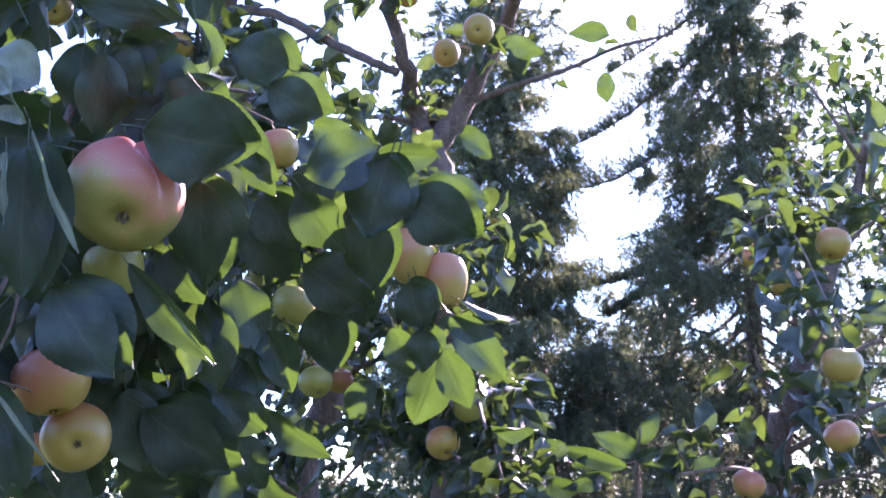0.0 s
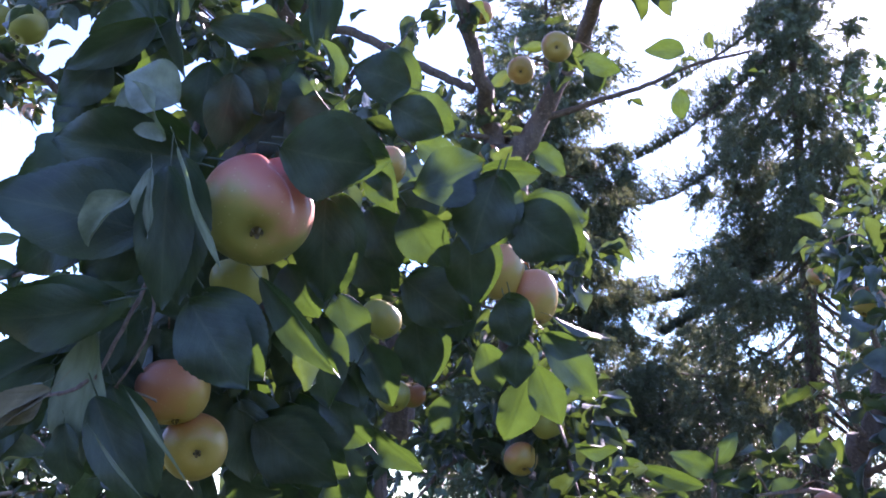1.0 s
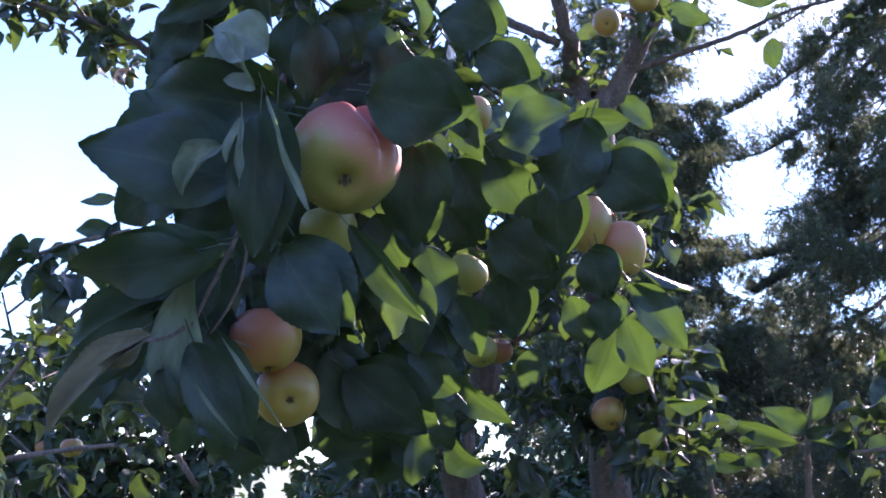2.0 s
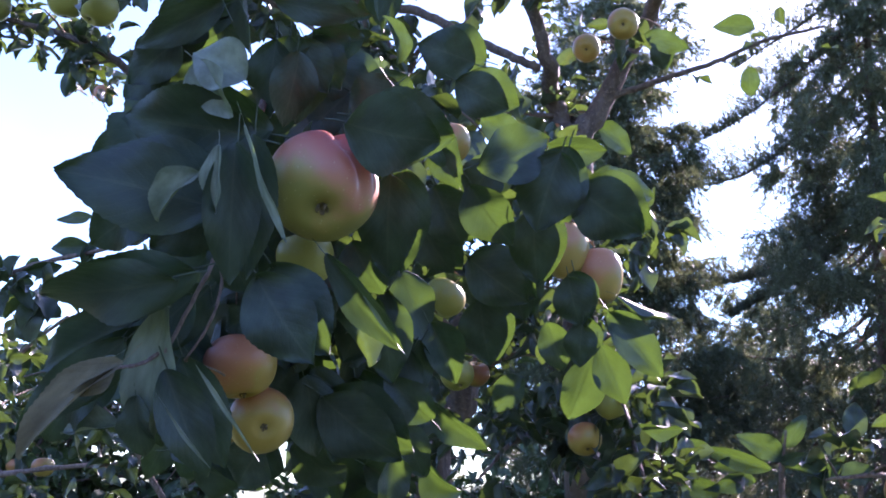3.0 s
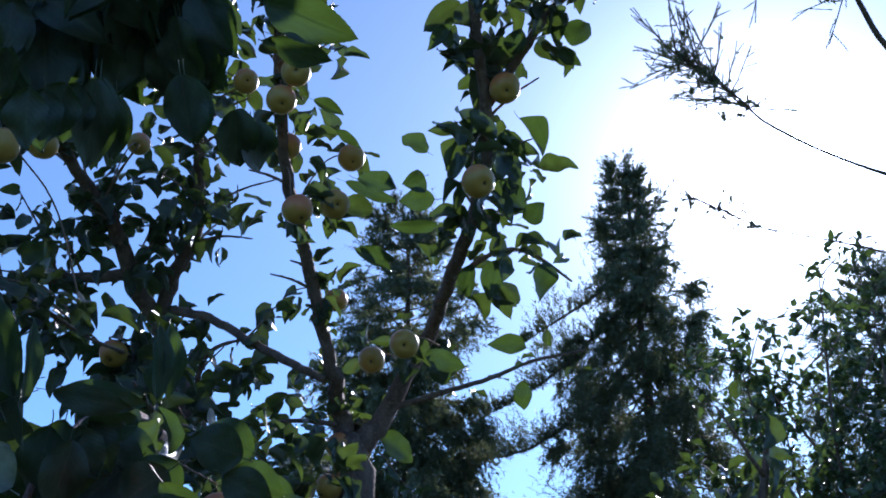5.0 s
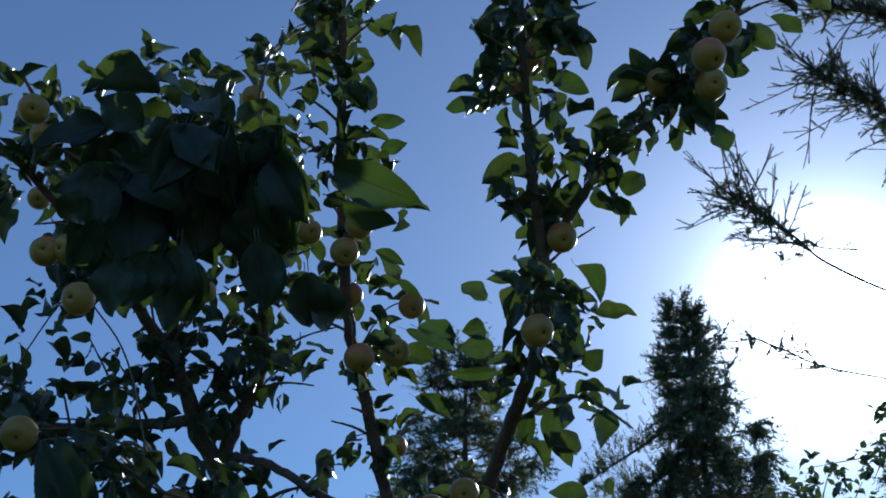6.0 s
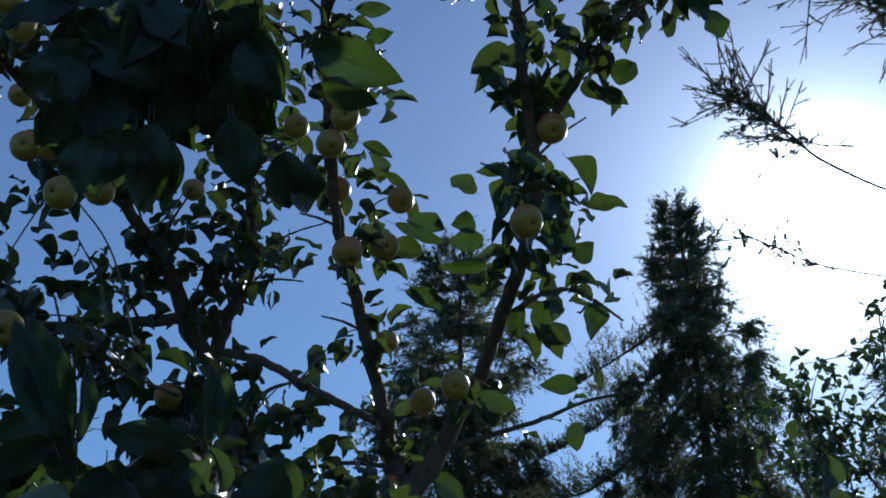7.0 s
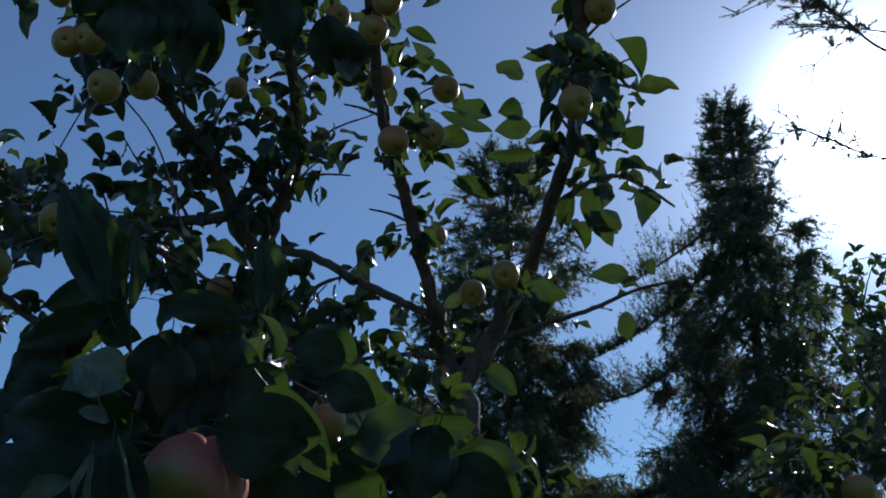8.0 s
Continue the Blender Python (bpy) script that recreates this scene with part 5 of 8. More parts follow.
leaf(apple_tree, (-0.354, 1.065, 1.853), (-0.375, 1.068, 1.79), 0.040, (0.17, -0.98, -0.11), 0)
leaf(apple_tree, (-0.453, 1.19, 1.709), (-0.513, 1.221, 1.66), 0.043, (-0.02, -0.86, -0.51), 0)
leaf(apple_tree, (-0.53, 1.151, 1.685), (-0.49, 1.179, 1.658), 0.033, (0.34, -0.86, -0.38), 1)
leaf(apple_tree, (-0.322, 1.056, 1.757), (-0.293, 1.072, 1.707), 0.042, (-0.34, -0.82, -0.46), 0)
leaf(apple_tree, (-0.463, 1.198, 1.617), (-0.392, 1.242, 1.592), 0.056, (0.19, -0.69, -0.7), 0)
leaf(apple_tree, (-0.428, 1.026, 1.629), (-0.355, 1.012, 1.642), 0.046, (-0.21, -0.96, 0.15), 5)
leaf(apple_tree, (-0.302, 1.146, 1.731), (-0.354, 1.19, 1.691), 0.036, (-0.33, -0.81, -0.49), 4)
leaf(apple_tree, (-0.254, 1.121, 1.622), (-0.204, 1.098, 1.596), 0.032, (-0.37, -0.92, 0.11), 2)
leaf(apple_tree, (-0.256, 1.155, 1.659), (-0.203, 1.196, 1.663), 0.034, (0.61, -0.76, -0.22), 3)
leaf(apple_tree, (-0.444, 1.21, 1.694), (-0.386, 1.247, 1.678), 0.041, (0.5, -0.85, -0.17), 3)
leaf(apple_tree, (-0.33, 1.015, 1.743), (-0.322, 0.985, 1.692), 0.033, (-0.44, -0.81, 0.4), 3)
leaf(apple_tree, (-0.329, 1.227, 1.655), (-0.301, 1.281, 1.599), 0.041, (0.25, -0.76, -0.6), 4)
leaf(apple_tree, (-0.545, 1.279, 1.794), (-0.493, 1.268, 1.714), 0.058, (-0.39, -0.91, -0.13), 2)
leaf(apple_tree, (-0.216, 1.107, 1.667), (-0.194, 1.168, 1.611), 0.040, (0.53, -0.67, -0.52), 0)
leaf(apple_tree, (-0.45, 1.207, 1.655), (-0.391, 1.187, 1.603), 0.050, (0.07, -0.9, 0.42), 3)
leaf(apple_tree, (-0.257, 1.076, 1.678), (-0.287, 1.093, 1.63), 0.041, (0.52, -0.65, -0.56), 5)
leaf(apple_tree, (-0.524, 1.139, 1.721), (-0.587, 1.123, 1.673), 0.060, (-0.02, -0.94, 0.34), 0)
leaf(apple_tree, (-0.318, 1.011, 1.691), (-0.291, 1.053, 1.659), 0.030, (0.51, -0.71, -0.49), 1)
leaf(apple_tree, (-0.28, 1.152, 1.71), (-0.336, 1.115, 1.66), 0.050, (0.38, -0.9, 0.22), 0)
leaf(apple_tree, (-0.378, 1.294, 1.736), (-0.444, 1.35, 1.669), 0.056, (-0.4, -0.86, -0.32), 0)
leaf(apple_tree, (-0.211, 1.047, 1.63), (-0.215, 1.055, 1.575), 0.040, (0.62, -0.77, -0.16), 1)
leaf(apple_tree, (-0.407, 1.246, 1.723), (-0.408, 1.214, 1.65), 0.046, (-0.11, -0.91, 0.4), 1)
leaf(apple_tree, (-0.236, 1.05, 1.767), (-0.223, 1.098, 1.707), 0.049, (-0.36, -0.69, -0.63), 1)
leaf(apple_tree, (-0.298, 1.141, 1.654), (-0.275, 1.177, 1.578), 0.057, (0.6, -0.78, -0.19), 4)
leaf(apple_tree, (-0.189, 1.087, 1.767), (-0.157, 1.097, 1.708), 0.041, (0.22, -0.97, -0.04), 2)
leaf(apple_tree, (-0.307, 1.028, 1.642), (-0.271, 1.063, 1.589), 0.046, (-0.18, -0.75, -0.63), 3)
leaf(apple_tree, (-0.505, 1.217, 1.652), (-0.521, 1.209, 1.599), 0.036, (0.38, -0.93, 0.04), 3)
leaf(apple_tree, (-0.299, 1.057, 1.696), (-0.334, 1.115, 1.643), 0.039, (0.24, -0.57, -0.79), 5)
leaf(apple_tree, (-0.203, 1.205, 1.627), (-0.162, 1.224, 1.59), 0.037, (-0.07, -0.86, -0.51), 4)
leaf(apple_tree, (-0.504, 1.307, 1.8), (-0.498, 1.362, 1.748), 0.042, (-0.29, -0.65, -0.7), 5)
leaf(apple_tree, (-0.412, 1.237, 1.76), (-0.449, 1.189, 1.809), 0.044, (0.31, -0.78, -0.55), 3)
leaf(apple_tree, (-0.333, 1.255, 1.633), (-0.326, 1.237, 1.574), 0.042, (0.56, -0.77, 0.3), 5)
leaf(apple_tree, (-0.292, 1.058, 1.769), (-0.331, 1.082, 1.721), 0.038, (0.19, -0.81, -0.56), 1)
leaf(apple_tree, (-0.371, 1.336, 1.711), (-0.449, 1.293, 1.681), 0.065, (0.55, -0.6, -0.58), 1)
leaf(apple_tree, (-0.25, 1.127, 1.716), (-0.289, 1.106, 1.662), 0.042, (0.23, -0.95, 0.22), 2)
leaf(apple_tree, (-0.432, 1.144, 1.67), (-0.361, 1.159, 1.631), 0.054, (0.28, -0.95, 0.14), 4)
leaf(apple_tree, (-0.371, 1.183, 1.74), (-0.386, 1.185, 1.684), 0.041, (-0.31, -0.95, 0.05), 2)
leaf(apple_tree, (-0.365, 1.314, 1.782), (-0.277, 1.288, 1.757), 0.051, (-0.3, -0.95, -0.04), 3)
leaf(apple_tree, (-0.437, 1.268, 1.798), (-0.385, 1.3, 1.747), 0.049, (0.44, -0.89, -0.11), 2)
leaf(apple_tree, (-0.176, 1.033, 1.665), (-0.218, 0.996, 1.707), 0.039, (0.26, -0.83, -0.49), 5)
leaf(apple_tree, (-0.364, 1.175, 1.653), (-0.426, 1.204, 1.601), 0.049, (0.19, -0.75, -0.64), 1)
leaf(apple_tree, (-0.218, 1.14, 1.636), (-0.283, 1.187, 1.585), 0.049, (-0.44, -0.87, -0.23), 5)
leaf(apple_tree, (-0.336, 1.054, 1.753), (-0.284, 1.069, 1.74), 0.037, (0.07, -0.77, -0.63), 4)
leaf(apple_tree, (-0.474, 1.214, 1.653), (-0.459, 1.265, 1.583), 0.048, (-0.14, -0.78, -0.61), 1)
leaf(apple_tree, (-0.447, 1.18, 1.724), (-0.391, 1.184, 1.659), 0.057, (-0.37, -0.85, -0.38), 4)
leaf(apple_tree, (-0.34, 0.683, 1.676), (-0.396, 0.659, 1.615), 0.023, (-0, -0.92, 0.39), 4, label="curled withered leaf, grey-brown with pinkish marks", dry=True)
leaf(apple_tree, (-0.343, 0.68, 1.672), (-0.37, 0.672, 1.65), 0.012, (0.59, -0.63, -0.5), 4, label="withered curled leaf", dry=True)
leaf(apple_tree, (-0.346, 0.686, 1.68), (-0.39, 0.687, 1.655), 0.009, (-0.3, -0.81, 0.5), 2, label="curled pale leaf edge", pale=True)
leaf(apple_tree, (-0.361, 0.737, 1.698), (-0.44, 0.744, 1.628), 0.033, (0.22, -0.91, -0.34), 0, label="dark bluish-green leaf in shade")
leaf(apple_tree, (-0.363, 0.754, 1.713), (-0.437, 0.755, 1.676), 0.038, (0.03, -1, -0.07), 1, label="dark bluish-green leaf in shade")
leaf(apple_tree, (-0.355, 0.747, 1.659), (-0.356, 0.757, 1.614), 0.026, (-0.24, -0.95, -0.21), 3, label="dark bluish-green leaf in shade")
leaf(apple_tree, (-0.902, 1.805, 2.001), (-0.977, 1.795, 2), 0.035, (0.14, -0.98, -0.11), 1)
leaf(apple_tree, (-0.898, 1.793, 2.057), (-0.974, 1.802, 2.053), 0.023, (-0.12, -0.99, 0.01), 0)
leaf(apple_tree, (-0.953, 1.807, 1.969), (-1.016, 1.786, 1.951), 0.027, (0.39, -0.86, -0.34), 4)
leaf(apple_tree, (-0.912, 1.812, 1.966), (-0.901, 1.815, 2.025), 0.025, (0.25, -0.97, 0.01), 4)
leaf(apple_tree, (-1.004, 1.808, 1.937), (-1.051, 1.782, 1.911), 0.037, (0.2, -0.86, 0.47), 5)
leaf(apple_tree, (-1.002, 1.831, 1.837), (-1.054, 1.816, 1.875), 0.036, (-0.04, -0.91, -0.41), 3)
leaf(apple_tree, (-1.034, 1.819, 1.876), (-0.979, 1.812, 1.815), 0.037, (-0.51, -0.78, -0.36), 0)
leaf(apple_tree, (-0.952, 1.827, 1.879), (-1.012, 1.831, 1.91), 0.032, (0.14, -0.91, 0.4), 3)
leaf(apple_tree, (-0.299, 0.693, 1.938), (-0.337, 0.662, 2.023), 0.032, (0.32, -0.93, -0.18), 2, label="tall upright dark leaf in shade")
leaf(apple_tree, (-0.286, 0.714, 1.941), (-0.283, 0.694, 2.005), 0.016, (0.71, -0.67, -0.24), 2)
leaf(apple_tree, (-0.302, 0.712, 1.941), (-0.37, 0.716, 1.909), 0.028, (0.19, -0.84, -0.51), 1, label="dark bluish-green leaf in shade")
leaf(apple_tree, (-0.215, 0.861, 1.996), (-0.216, 0.839, 2.064), 0.023, (0.57, -0.78, -0.24), 2, label="upright dark leaf in shade")
leaf(apple_tree, (-0.279, 0.759, 1.967), (-0.214, 0.768, 1.957), 0.024, (0.06, -0.89, -0.46), 0, label="dark bluish-green leaf in shade")
leaf(apple_tree, (-0.184, 0.781, 1.923), (-0.19, 0.769, 1.96), 0.016, (0.81, -0.58, -0.06), 4, label="curled leaf")
leaf(apple_tree, (-0.315, 0.733, 1.938), (-0.284, 0.74, 1.925), 0.024, (-0.06, -0.81, -0.58), 1)
leaf(apple_tree, (-0.342, 0.735, 1.925), (-0.383, 0.742, 1.891), 0.036, (0.09, -0.95, -0.3), 0, label="dark bluish-green leaf in shade")
leaf(apple_tree, (-0.259, 0.778, 1.944), (-0.241, 0.792, 1.904), 0.033, (-0.07, -0.93, -0.36), 0, label="dark bluish-green leaf in shade")
leaf(apple_tree, (-0.226, 0.8, 1.951), (-0.269, 0.799, 1.942), 0.029, (0.12, -0.88, -0.45), 1, label="dark bluish-green leaf in shade")
leaf(apple_tree, (-0.359, 0.757, 1.915), (-0.395, 0.762, 1.888), 0.037, (-0.02, -0.99, -0.16), 0, label="dark bluish-green leaf in shade")
leaf(apple_tree, (-0.185, 0.795, 1.913), (-0.223, 0.801, 1.882), 0.042, (0.09, -0.95, -0.3), 0, label="dark bluish-green leaf in shade")
leaf(apple_tree, (-0.138, 0.739, 2.372), (-0.046, 0.752, 2.335), 0.044, (-0.09, -0.73, -0.68), 1, label="leaf glowing yellow-green against the sun")
leaf(apple_tree, (-0.127, 0.773, 2.35), (-0.071, 0.786, 2.329), 0.030, (-0.19, -0.54, -0.82), 1)
leaf(apple_tree, (-0.331, 0.701, 2.376), (-0.374, 0.682, 2.405), 0.042, (0.03, -0.87, -0.49), 1, label="leaf glowing yellow-green against the sun")
leaf(apple_tree, (-0.329, 0.686, 2.308), (-0.401, 0.698, 2.292), 0.032, (-0.07, -0.91, -0.4), 0, label="dark bluish-green leaf in shade", gap=0.007)
leaf(apple_tree, (-0.286, 0.679, 2.344), (-0.28, 0.715, 2.297), 0.033, (-0.1, -0.78, -0.62), 5, label="dark bluish-green leaf in shade", gap=0.007)
leaf(apple_tree, (-0.19, 0.777, 2.351), (-0.198, 0.825, 2.309), 0.041, (-0.6, -0.58, -0.54), 0, label="dark bluish-green leaf in shade", gap=0.007)
leaf(apple_tree, (-0.274, 0.652, 2.343), (-0.248, 0.693, 2.284), 0.049, (-0.5, -0.59, -0.63), 3, label="dark bluish-green leaf in shade", gap=0.007)
leaf(apple_tree, (-0.211, 0.804, 2.48), (-0.258, 0.853, 2.451), 0.039, (-0.03, -0.53, -0.85), 2, label="dark bluish-green leaf in shade", gap=0.007)
leaf(apple_tree, (-0.246, 0.693, 2.379), (-0.255, 0.719, 2.302), 0.048, (-0.47, -0.85, -0.23), 2, label="dark bluish-green leaf in shade", gap=0.007)
leaf(apple_tree, (-0.229, 0.716, 2.296), (-0.207, 0.764, 2.252), 0.037, (-0, -0.68, -0.73), 0, label="dark bluish-green leaf in shade", gap=0.007)
leaf(apple_tree, (-0.269, 0.836, 2.394), (-0.249, 0.882, 2.351), 0.040, (-0.37, -0.55, -0.75), 4, label="dark bluish-green leaf in shade", gap=0.007)
leaf(apple_tree, (-0.349, 0.679, 2.301), (-0.344, 0.689, 2.241), 0.032, (0.24, -0.96, -0.14), 0, label="dark bluish-green leaf in shade", gap=0.007)
leaf(apple_tree, (-0.248, 0.719, 2.331), (-0.267, 0.747, 2.252), 0.048, (0.26, -0.89, -0.38), 0, label="dark bluish-green leaf in shade", gap=0.007)
leaf(apple_tree, (-0.21, 0.696, 2.306), (-0.207, 0.727, 2.255), 0.037, (-0.49, -0.73, -0.47), 3, label="dark bluish-green leaf in shade", gap=0.007)
leaf(apple_tree, (-0.251, 0.837, 2.408), (-0.187, 0.85, 2.344), 0.048, (0, -0.98, -0.2), 1, label="dark bluish-green leaf in shade", gap=0.007)
leaf(apple_tree, (-0.333, 0.798, 2.443), (-0.346, 0.856, 2.38), 0.047, (-0.09, -0.74, -0.66), 2, label="dark bluish-green leaf in shade", gap=0.007)
leaf(apple_tree, (-0.333, 0.713, 2.308), (-0.328, 0.741, 2.23), 0.049, (0.42, -0.86, -0.28), 5, label="dark bluish-green leaf in shade", gap=0.007)
leaf(apple_tree, (-0.313, 0.817, 2.392), (-0.27, 0.846, 2.313), 0.049, (-0.22, -0.87, -0.44), 2, label="dark bluish-green leaf in shade", gap=0.007)
leaf(apple_tree, (-0.35, 0.729, 2.326), (-0.338, 0.749, 2.242), 0.044, (-0.12, -0.96, -0.25), 3, label="dark bluish-green leaf in shade", gap=0.007)
leaf(apple_tree, (-0.234, 0.812, 2.471), (-0.217, 0.863, 2.431), 0.040, (0.52, -0.63, -0.58), 5, label="dark bluish-green leaf in shade", gap=0.007)
leaf(apple_tree, (-0.279, 0.65, 2.339), (-0.24, 0.655, 2.283), 0.037, (0.17, -0.98, 0.04), 5, label="dark bluish-green leaf in shade", gap=0.007)
leaf(apple_tree, (-0.383, 0.782, 2.44), (-0.414, 0.83, 2.373), 0.055, (0.45, -0.61, -0.65), 3, label="dark bluish-green leaf in shade", gap=0.007)
leaf(apple_tree, (-0.398, 0.773, 2.444), (-0.465, 0.778, 2.407), 0.049, (-0.04, -1, -0.05), 5, label="dark bluish-green leaf in shade", gap=0.007)
leaf(apple_tree, (-0.227, 0.785, 2.458), (-0.189, 0.826, 2.391), 0.051, (-0.34, -0.7, -0.63), 4, label="dark bluish-green leaf in shade", gap=0.007)
leaf(apple_tree, (-0.206, 0.729, 2.379), (-0.18, 0.79, 2.338), 0.041, (0.16, -0.6, -0.78), 5, label="dark bluish-green leaf in shade", gap=0.007)
leaf(apple_tree, (-0.338, 0.692, 2.33), (-0.272, 0.694, 2.279), 0.040, (-0.19, -0.94, -0.29), 1, label="dark bluish-green leaf in shade", gap=0.007)
leaf(apple_tree, (-0.288, 0.747, 2.391), (-0.327, 0.755, 2.34), 0.040, (0.54, -0.67, -0.51), 5, label="dark bluish-green leaf in shade", gap=0.007)
leaf(apple_tree, (-0.219, 0.746, 2.344), (-0.2, 0.803, 2.312), 0.036, (0.38, -0.54, -0.75), 5, label="dark bluish-green leaf in shade", gap=0.007)
leaf(apple_tree, (-0.406, 0.837, 2.444), (-0.432, 0.854, 2.357), 0.049, (0.25, -0.93, -0.26), 2, label="dark bluish-green leaf in shade", gap=0.007)
leaf(apple_tree, (-0.196, 0.723, 2.395), (-0.22, 0.772, 2.363), 0.034, (-0.47, -0.63, -0.62), 2, label="dark bluish-green leaf in shade", gap=0.007)
leaf(apple_tree, (-0.339, 0.798, 2.395), (-0.332, 0.842, 2.313), 0.050, (-0.02, -0.88, -0.47), 4, label="dark bluish-green leaf in shade", gap=0.007)
leaf(apple_tree, (-0.256, 0.687, 2.331), (-0.24, 0.758, 2.288), 0.043, (0.01, -0.52, -0.86), 4, label="dark bluish-green leaf in shade", gap=0.007)
leaf(apple_tree, (-0.273, 0.651, 2.341), (-0.286, 0.653, 2.267), 0.043, (0.62, -0.77, -0.13), 2, label="dark bluish-green leaf in shade", gap=0.007)
leaf(apple_tree, (-0.276, 0.762, 2.441), (-0.249, 0.775, 2.354), 0.043, (-0.16, -0.97, -0.2), 2, label="dark bluish-green leaf in shade", gap=0.007)
leaf(apple_tree, (-0.197, 0.712, 2.356), (-0.165, 0.722, 2.288), 0.039, (-0.48, -0.81, -0.35), 1, label="dark bluish-green leaf in shade", gap=0.007)
leaf(apple_tree, (-0.36, 0.819, 2.362), (-0.302, 0.877, 2.328), 0.056, (-0.19, -0.34, -0.92), 4, label="dark bluish-green leaf in shade", gap=0.007)
leaf(apple_tree, (-0.335, 0.771, 2.327), (-0.319, 0.807, 2.25), 0.051, (-0.43, -0.78, -0.45), 0, label="dark bluish-green leaf in shade", gap=0.007)
leaf(apple_tree, (-0.348, 0.777, 2.395), (-0.394, 0.78, 2.343), 0.041, (0.49, -0.73, -0.47), 3, label="dark bluish-green leaf in shade", gap=0.007)
leaf(apple_tree, (-0.347, 0.72, 2.379), (-0.343, 0.759, 2.337), 0.035, (-0.46, -0.63, -0.63), 5, label="dark bluish-green leaf in shade", gap=0.007)
leaf(apple_tree, (-0.188, 0.736, 2.376), (-0.227, 0.792, 2.344), 0.038, (-0.14, -0.56, -0.81), 0, label="dark bluish-green leaf in shade", gap=0.007)
leaf(apple_tree, (-0.222, 0.776, 2.4), (-0.258, 0.825, 2.371), 0.033, (-0.36, -0.66, -0.66), 4, label="dark bluish-green leaf in shade", gap=0.007)
leaf(apple_tree, (-0.361, 0.844, 2.408), (-0.402, 0.876, 2.337), 0.049, (-0.06, -0.92, -0.38), 0, label="dark bluish-green leaf in shade", gap=0.007)
leaf(apple_tree, (-0.337, 0.822, 2.367), (-0.368, 0.838, 2.287), 0.051, (-0.25, -0.96, -0.09), 2, label="dark bluish-green leaf in shade", gap=0.007)
leaf(apple_tree, (-0.311, 0.734, 2.366), (-0.27, 0.778, 2.336), 0.038, (0.34, -0.73, -0.59), 4, label="dark bluish-green leaf in shade", gap=0.007)
leaf(apple_tree, (-0.243, 0.778, 2.398), (-0.246, 0.821, 2.35), 0.035, (-0.19, -0.74, -0.65), 0, label="dark bluish-green leaf in shade", gap=0.007)
leaf(apple_tree, (-0.197, 0.705, 2.385), (-0.206, 0.745, 2.346), 0.033, (-0.42, -0.68, -0.6), 2, label="dark bluish-green leaf in shade", gap=0.007)
leaf(apple_tree, (-0.21, 0.796, 2.35), (-0.227, 0.834, 2.29), 0.046, (0.48, -0.68, -0.56), 1, label="dark bluish-green leaf in shade", gap=0.007)
leaf(apple_tree, (-0.345, 0.805, 2.361), (-0.334, 0.839, 2.297), 0.040, (-0.13, -0.87, -0.48), 5, label="dark bluish-green leaf in shade", gap=0.007)
leaf(apple_tree, (-0.371, 0.741, 2.412), (-0.373, 0.814, 2.371), 0.047, (0.38, -0.45, -0.81), 3, label="dark bluish-green leaf in shade", gap=0.007)
leaf(apple_tree, (-0.4, 0.845, 2.389), (-0.401, 0.89, 2.306), 0.052, (-0.1, -0.87, -0.48), 4, label="dark bluish-green leaf in shade", gap=0.007)
leaf(apple_tree, (-0.321, 0.714, 1.651), (-0.290, 0.727, 1.610), 0.004, (-0.35, -0.90, -0.25), 2, label="thin pale strip painted for a bright leaf rim", pale=True)
leaf(apple_tree, (-0.302, 0.636, 2.178), (-0.302, 0.654, 2.131), 0.040, (-0.34, -0.68, -0.69), 0, label="dark bluish-green leaf in shade")
leaf(apple_tree, (-0.278, 0.649, 2.194), (-0.294, 0.676, 2.154), 0.040, (-0.24, -0.84, -0.77), 0, label="dark bluish-green leaf in shade")
leaf(apple_tree, (-0.261, 0.663, 2.210), (-0.263, 0.693, 2.142), 0.034, (0.30, -0.88, -0.63), 3, label="dark bluish-green leaf in shade", gap=0.007)
leaf(apple_tree, (-0.252, 0.686, 2.209), (-0.256, 0.724, 2.165), 0.028, (0.14, -0.68, -0.61), 3, label="dark bluish-green leaf in shade", gap=0.007)
leaf(apple_tree, (-0.191, 0.658, 2.215), (-0.184, 0.695, 2.170), 0.036, (0.13, -0.79, -0.19), 5, label="dark bluish-green leaf in shade", gap=0.007)
leaf(apple_tree, (-0.150, 0.703, 2.213), (-0.147, 0.741, 2.173), 0.033, (0.07, -0.57, -0.78), 3, label="dark bluish-green leaf in shade", gap=0.007)
leaf(apple_tree, (-0.136, 0.725, 2.215), (-0.127, 0.764, 2.182), 0.031, (0.26, -0.80, -0.38), 3, label="dark bluish-green leaf in shade", gap=0.007)
leaf(apple_tree, (-0.332, 0.612, 2.222), (-0.361, 0.632, 2.210), 0.027, (0.22, -1.01, -0.58), 3, label="dark bluish-green leaf in shade", gap=0.007)
leaf(apple_tree, (-0.336, 0.653, 2.231), (-0.365, 0.688, 2.204), 0.025, (0.67, -0.57, -0.52), 5, label="dark bluish-green leaf in shade", gap=0.007)
crown = Foliage(11, LOW_BLADES)
# thirty-three leaves added sunward of the near bunch, only to shade it
crown.add((-0.28, 0.863, 1.882), (-0.238, 0.798, 1.835), 0.056, (0.84, 0.23, 0.74))
crown.add((-0.206, 0.847, 1.874), (-0.173, 0.847, 1.79), 0.056, (0.06, 0.45, 0.5))
crown.add((-0.247, 1.07, 1.68), (-0.276, 0.997, 1.636), 0.056, (-0.37, 1.1, 0.79))
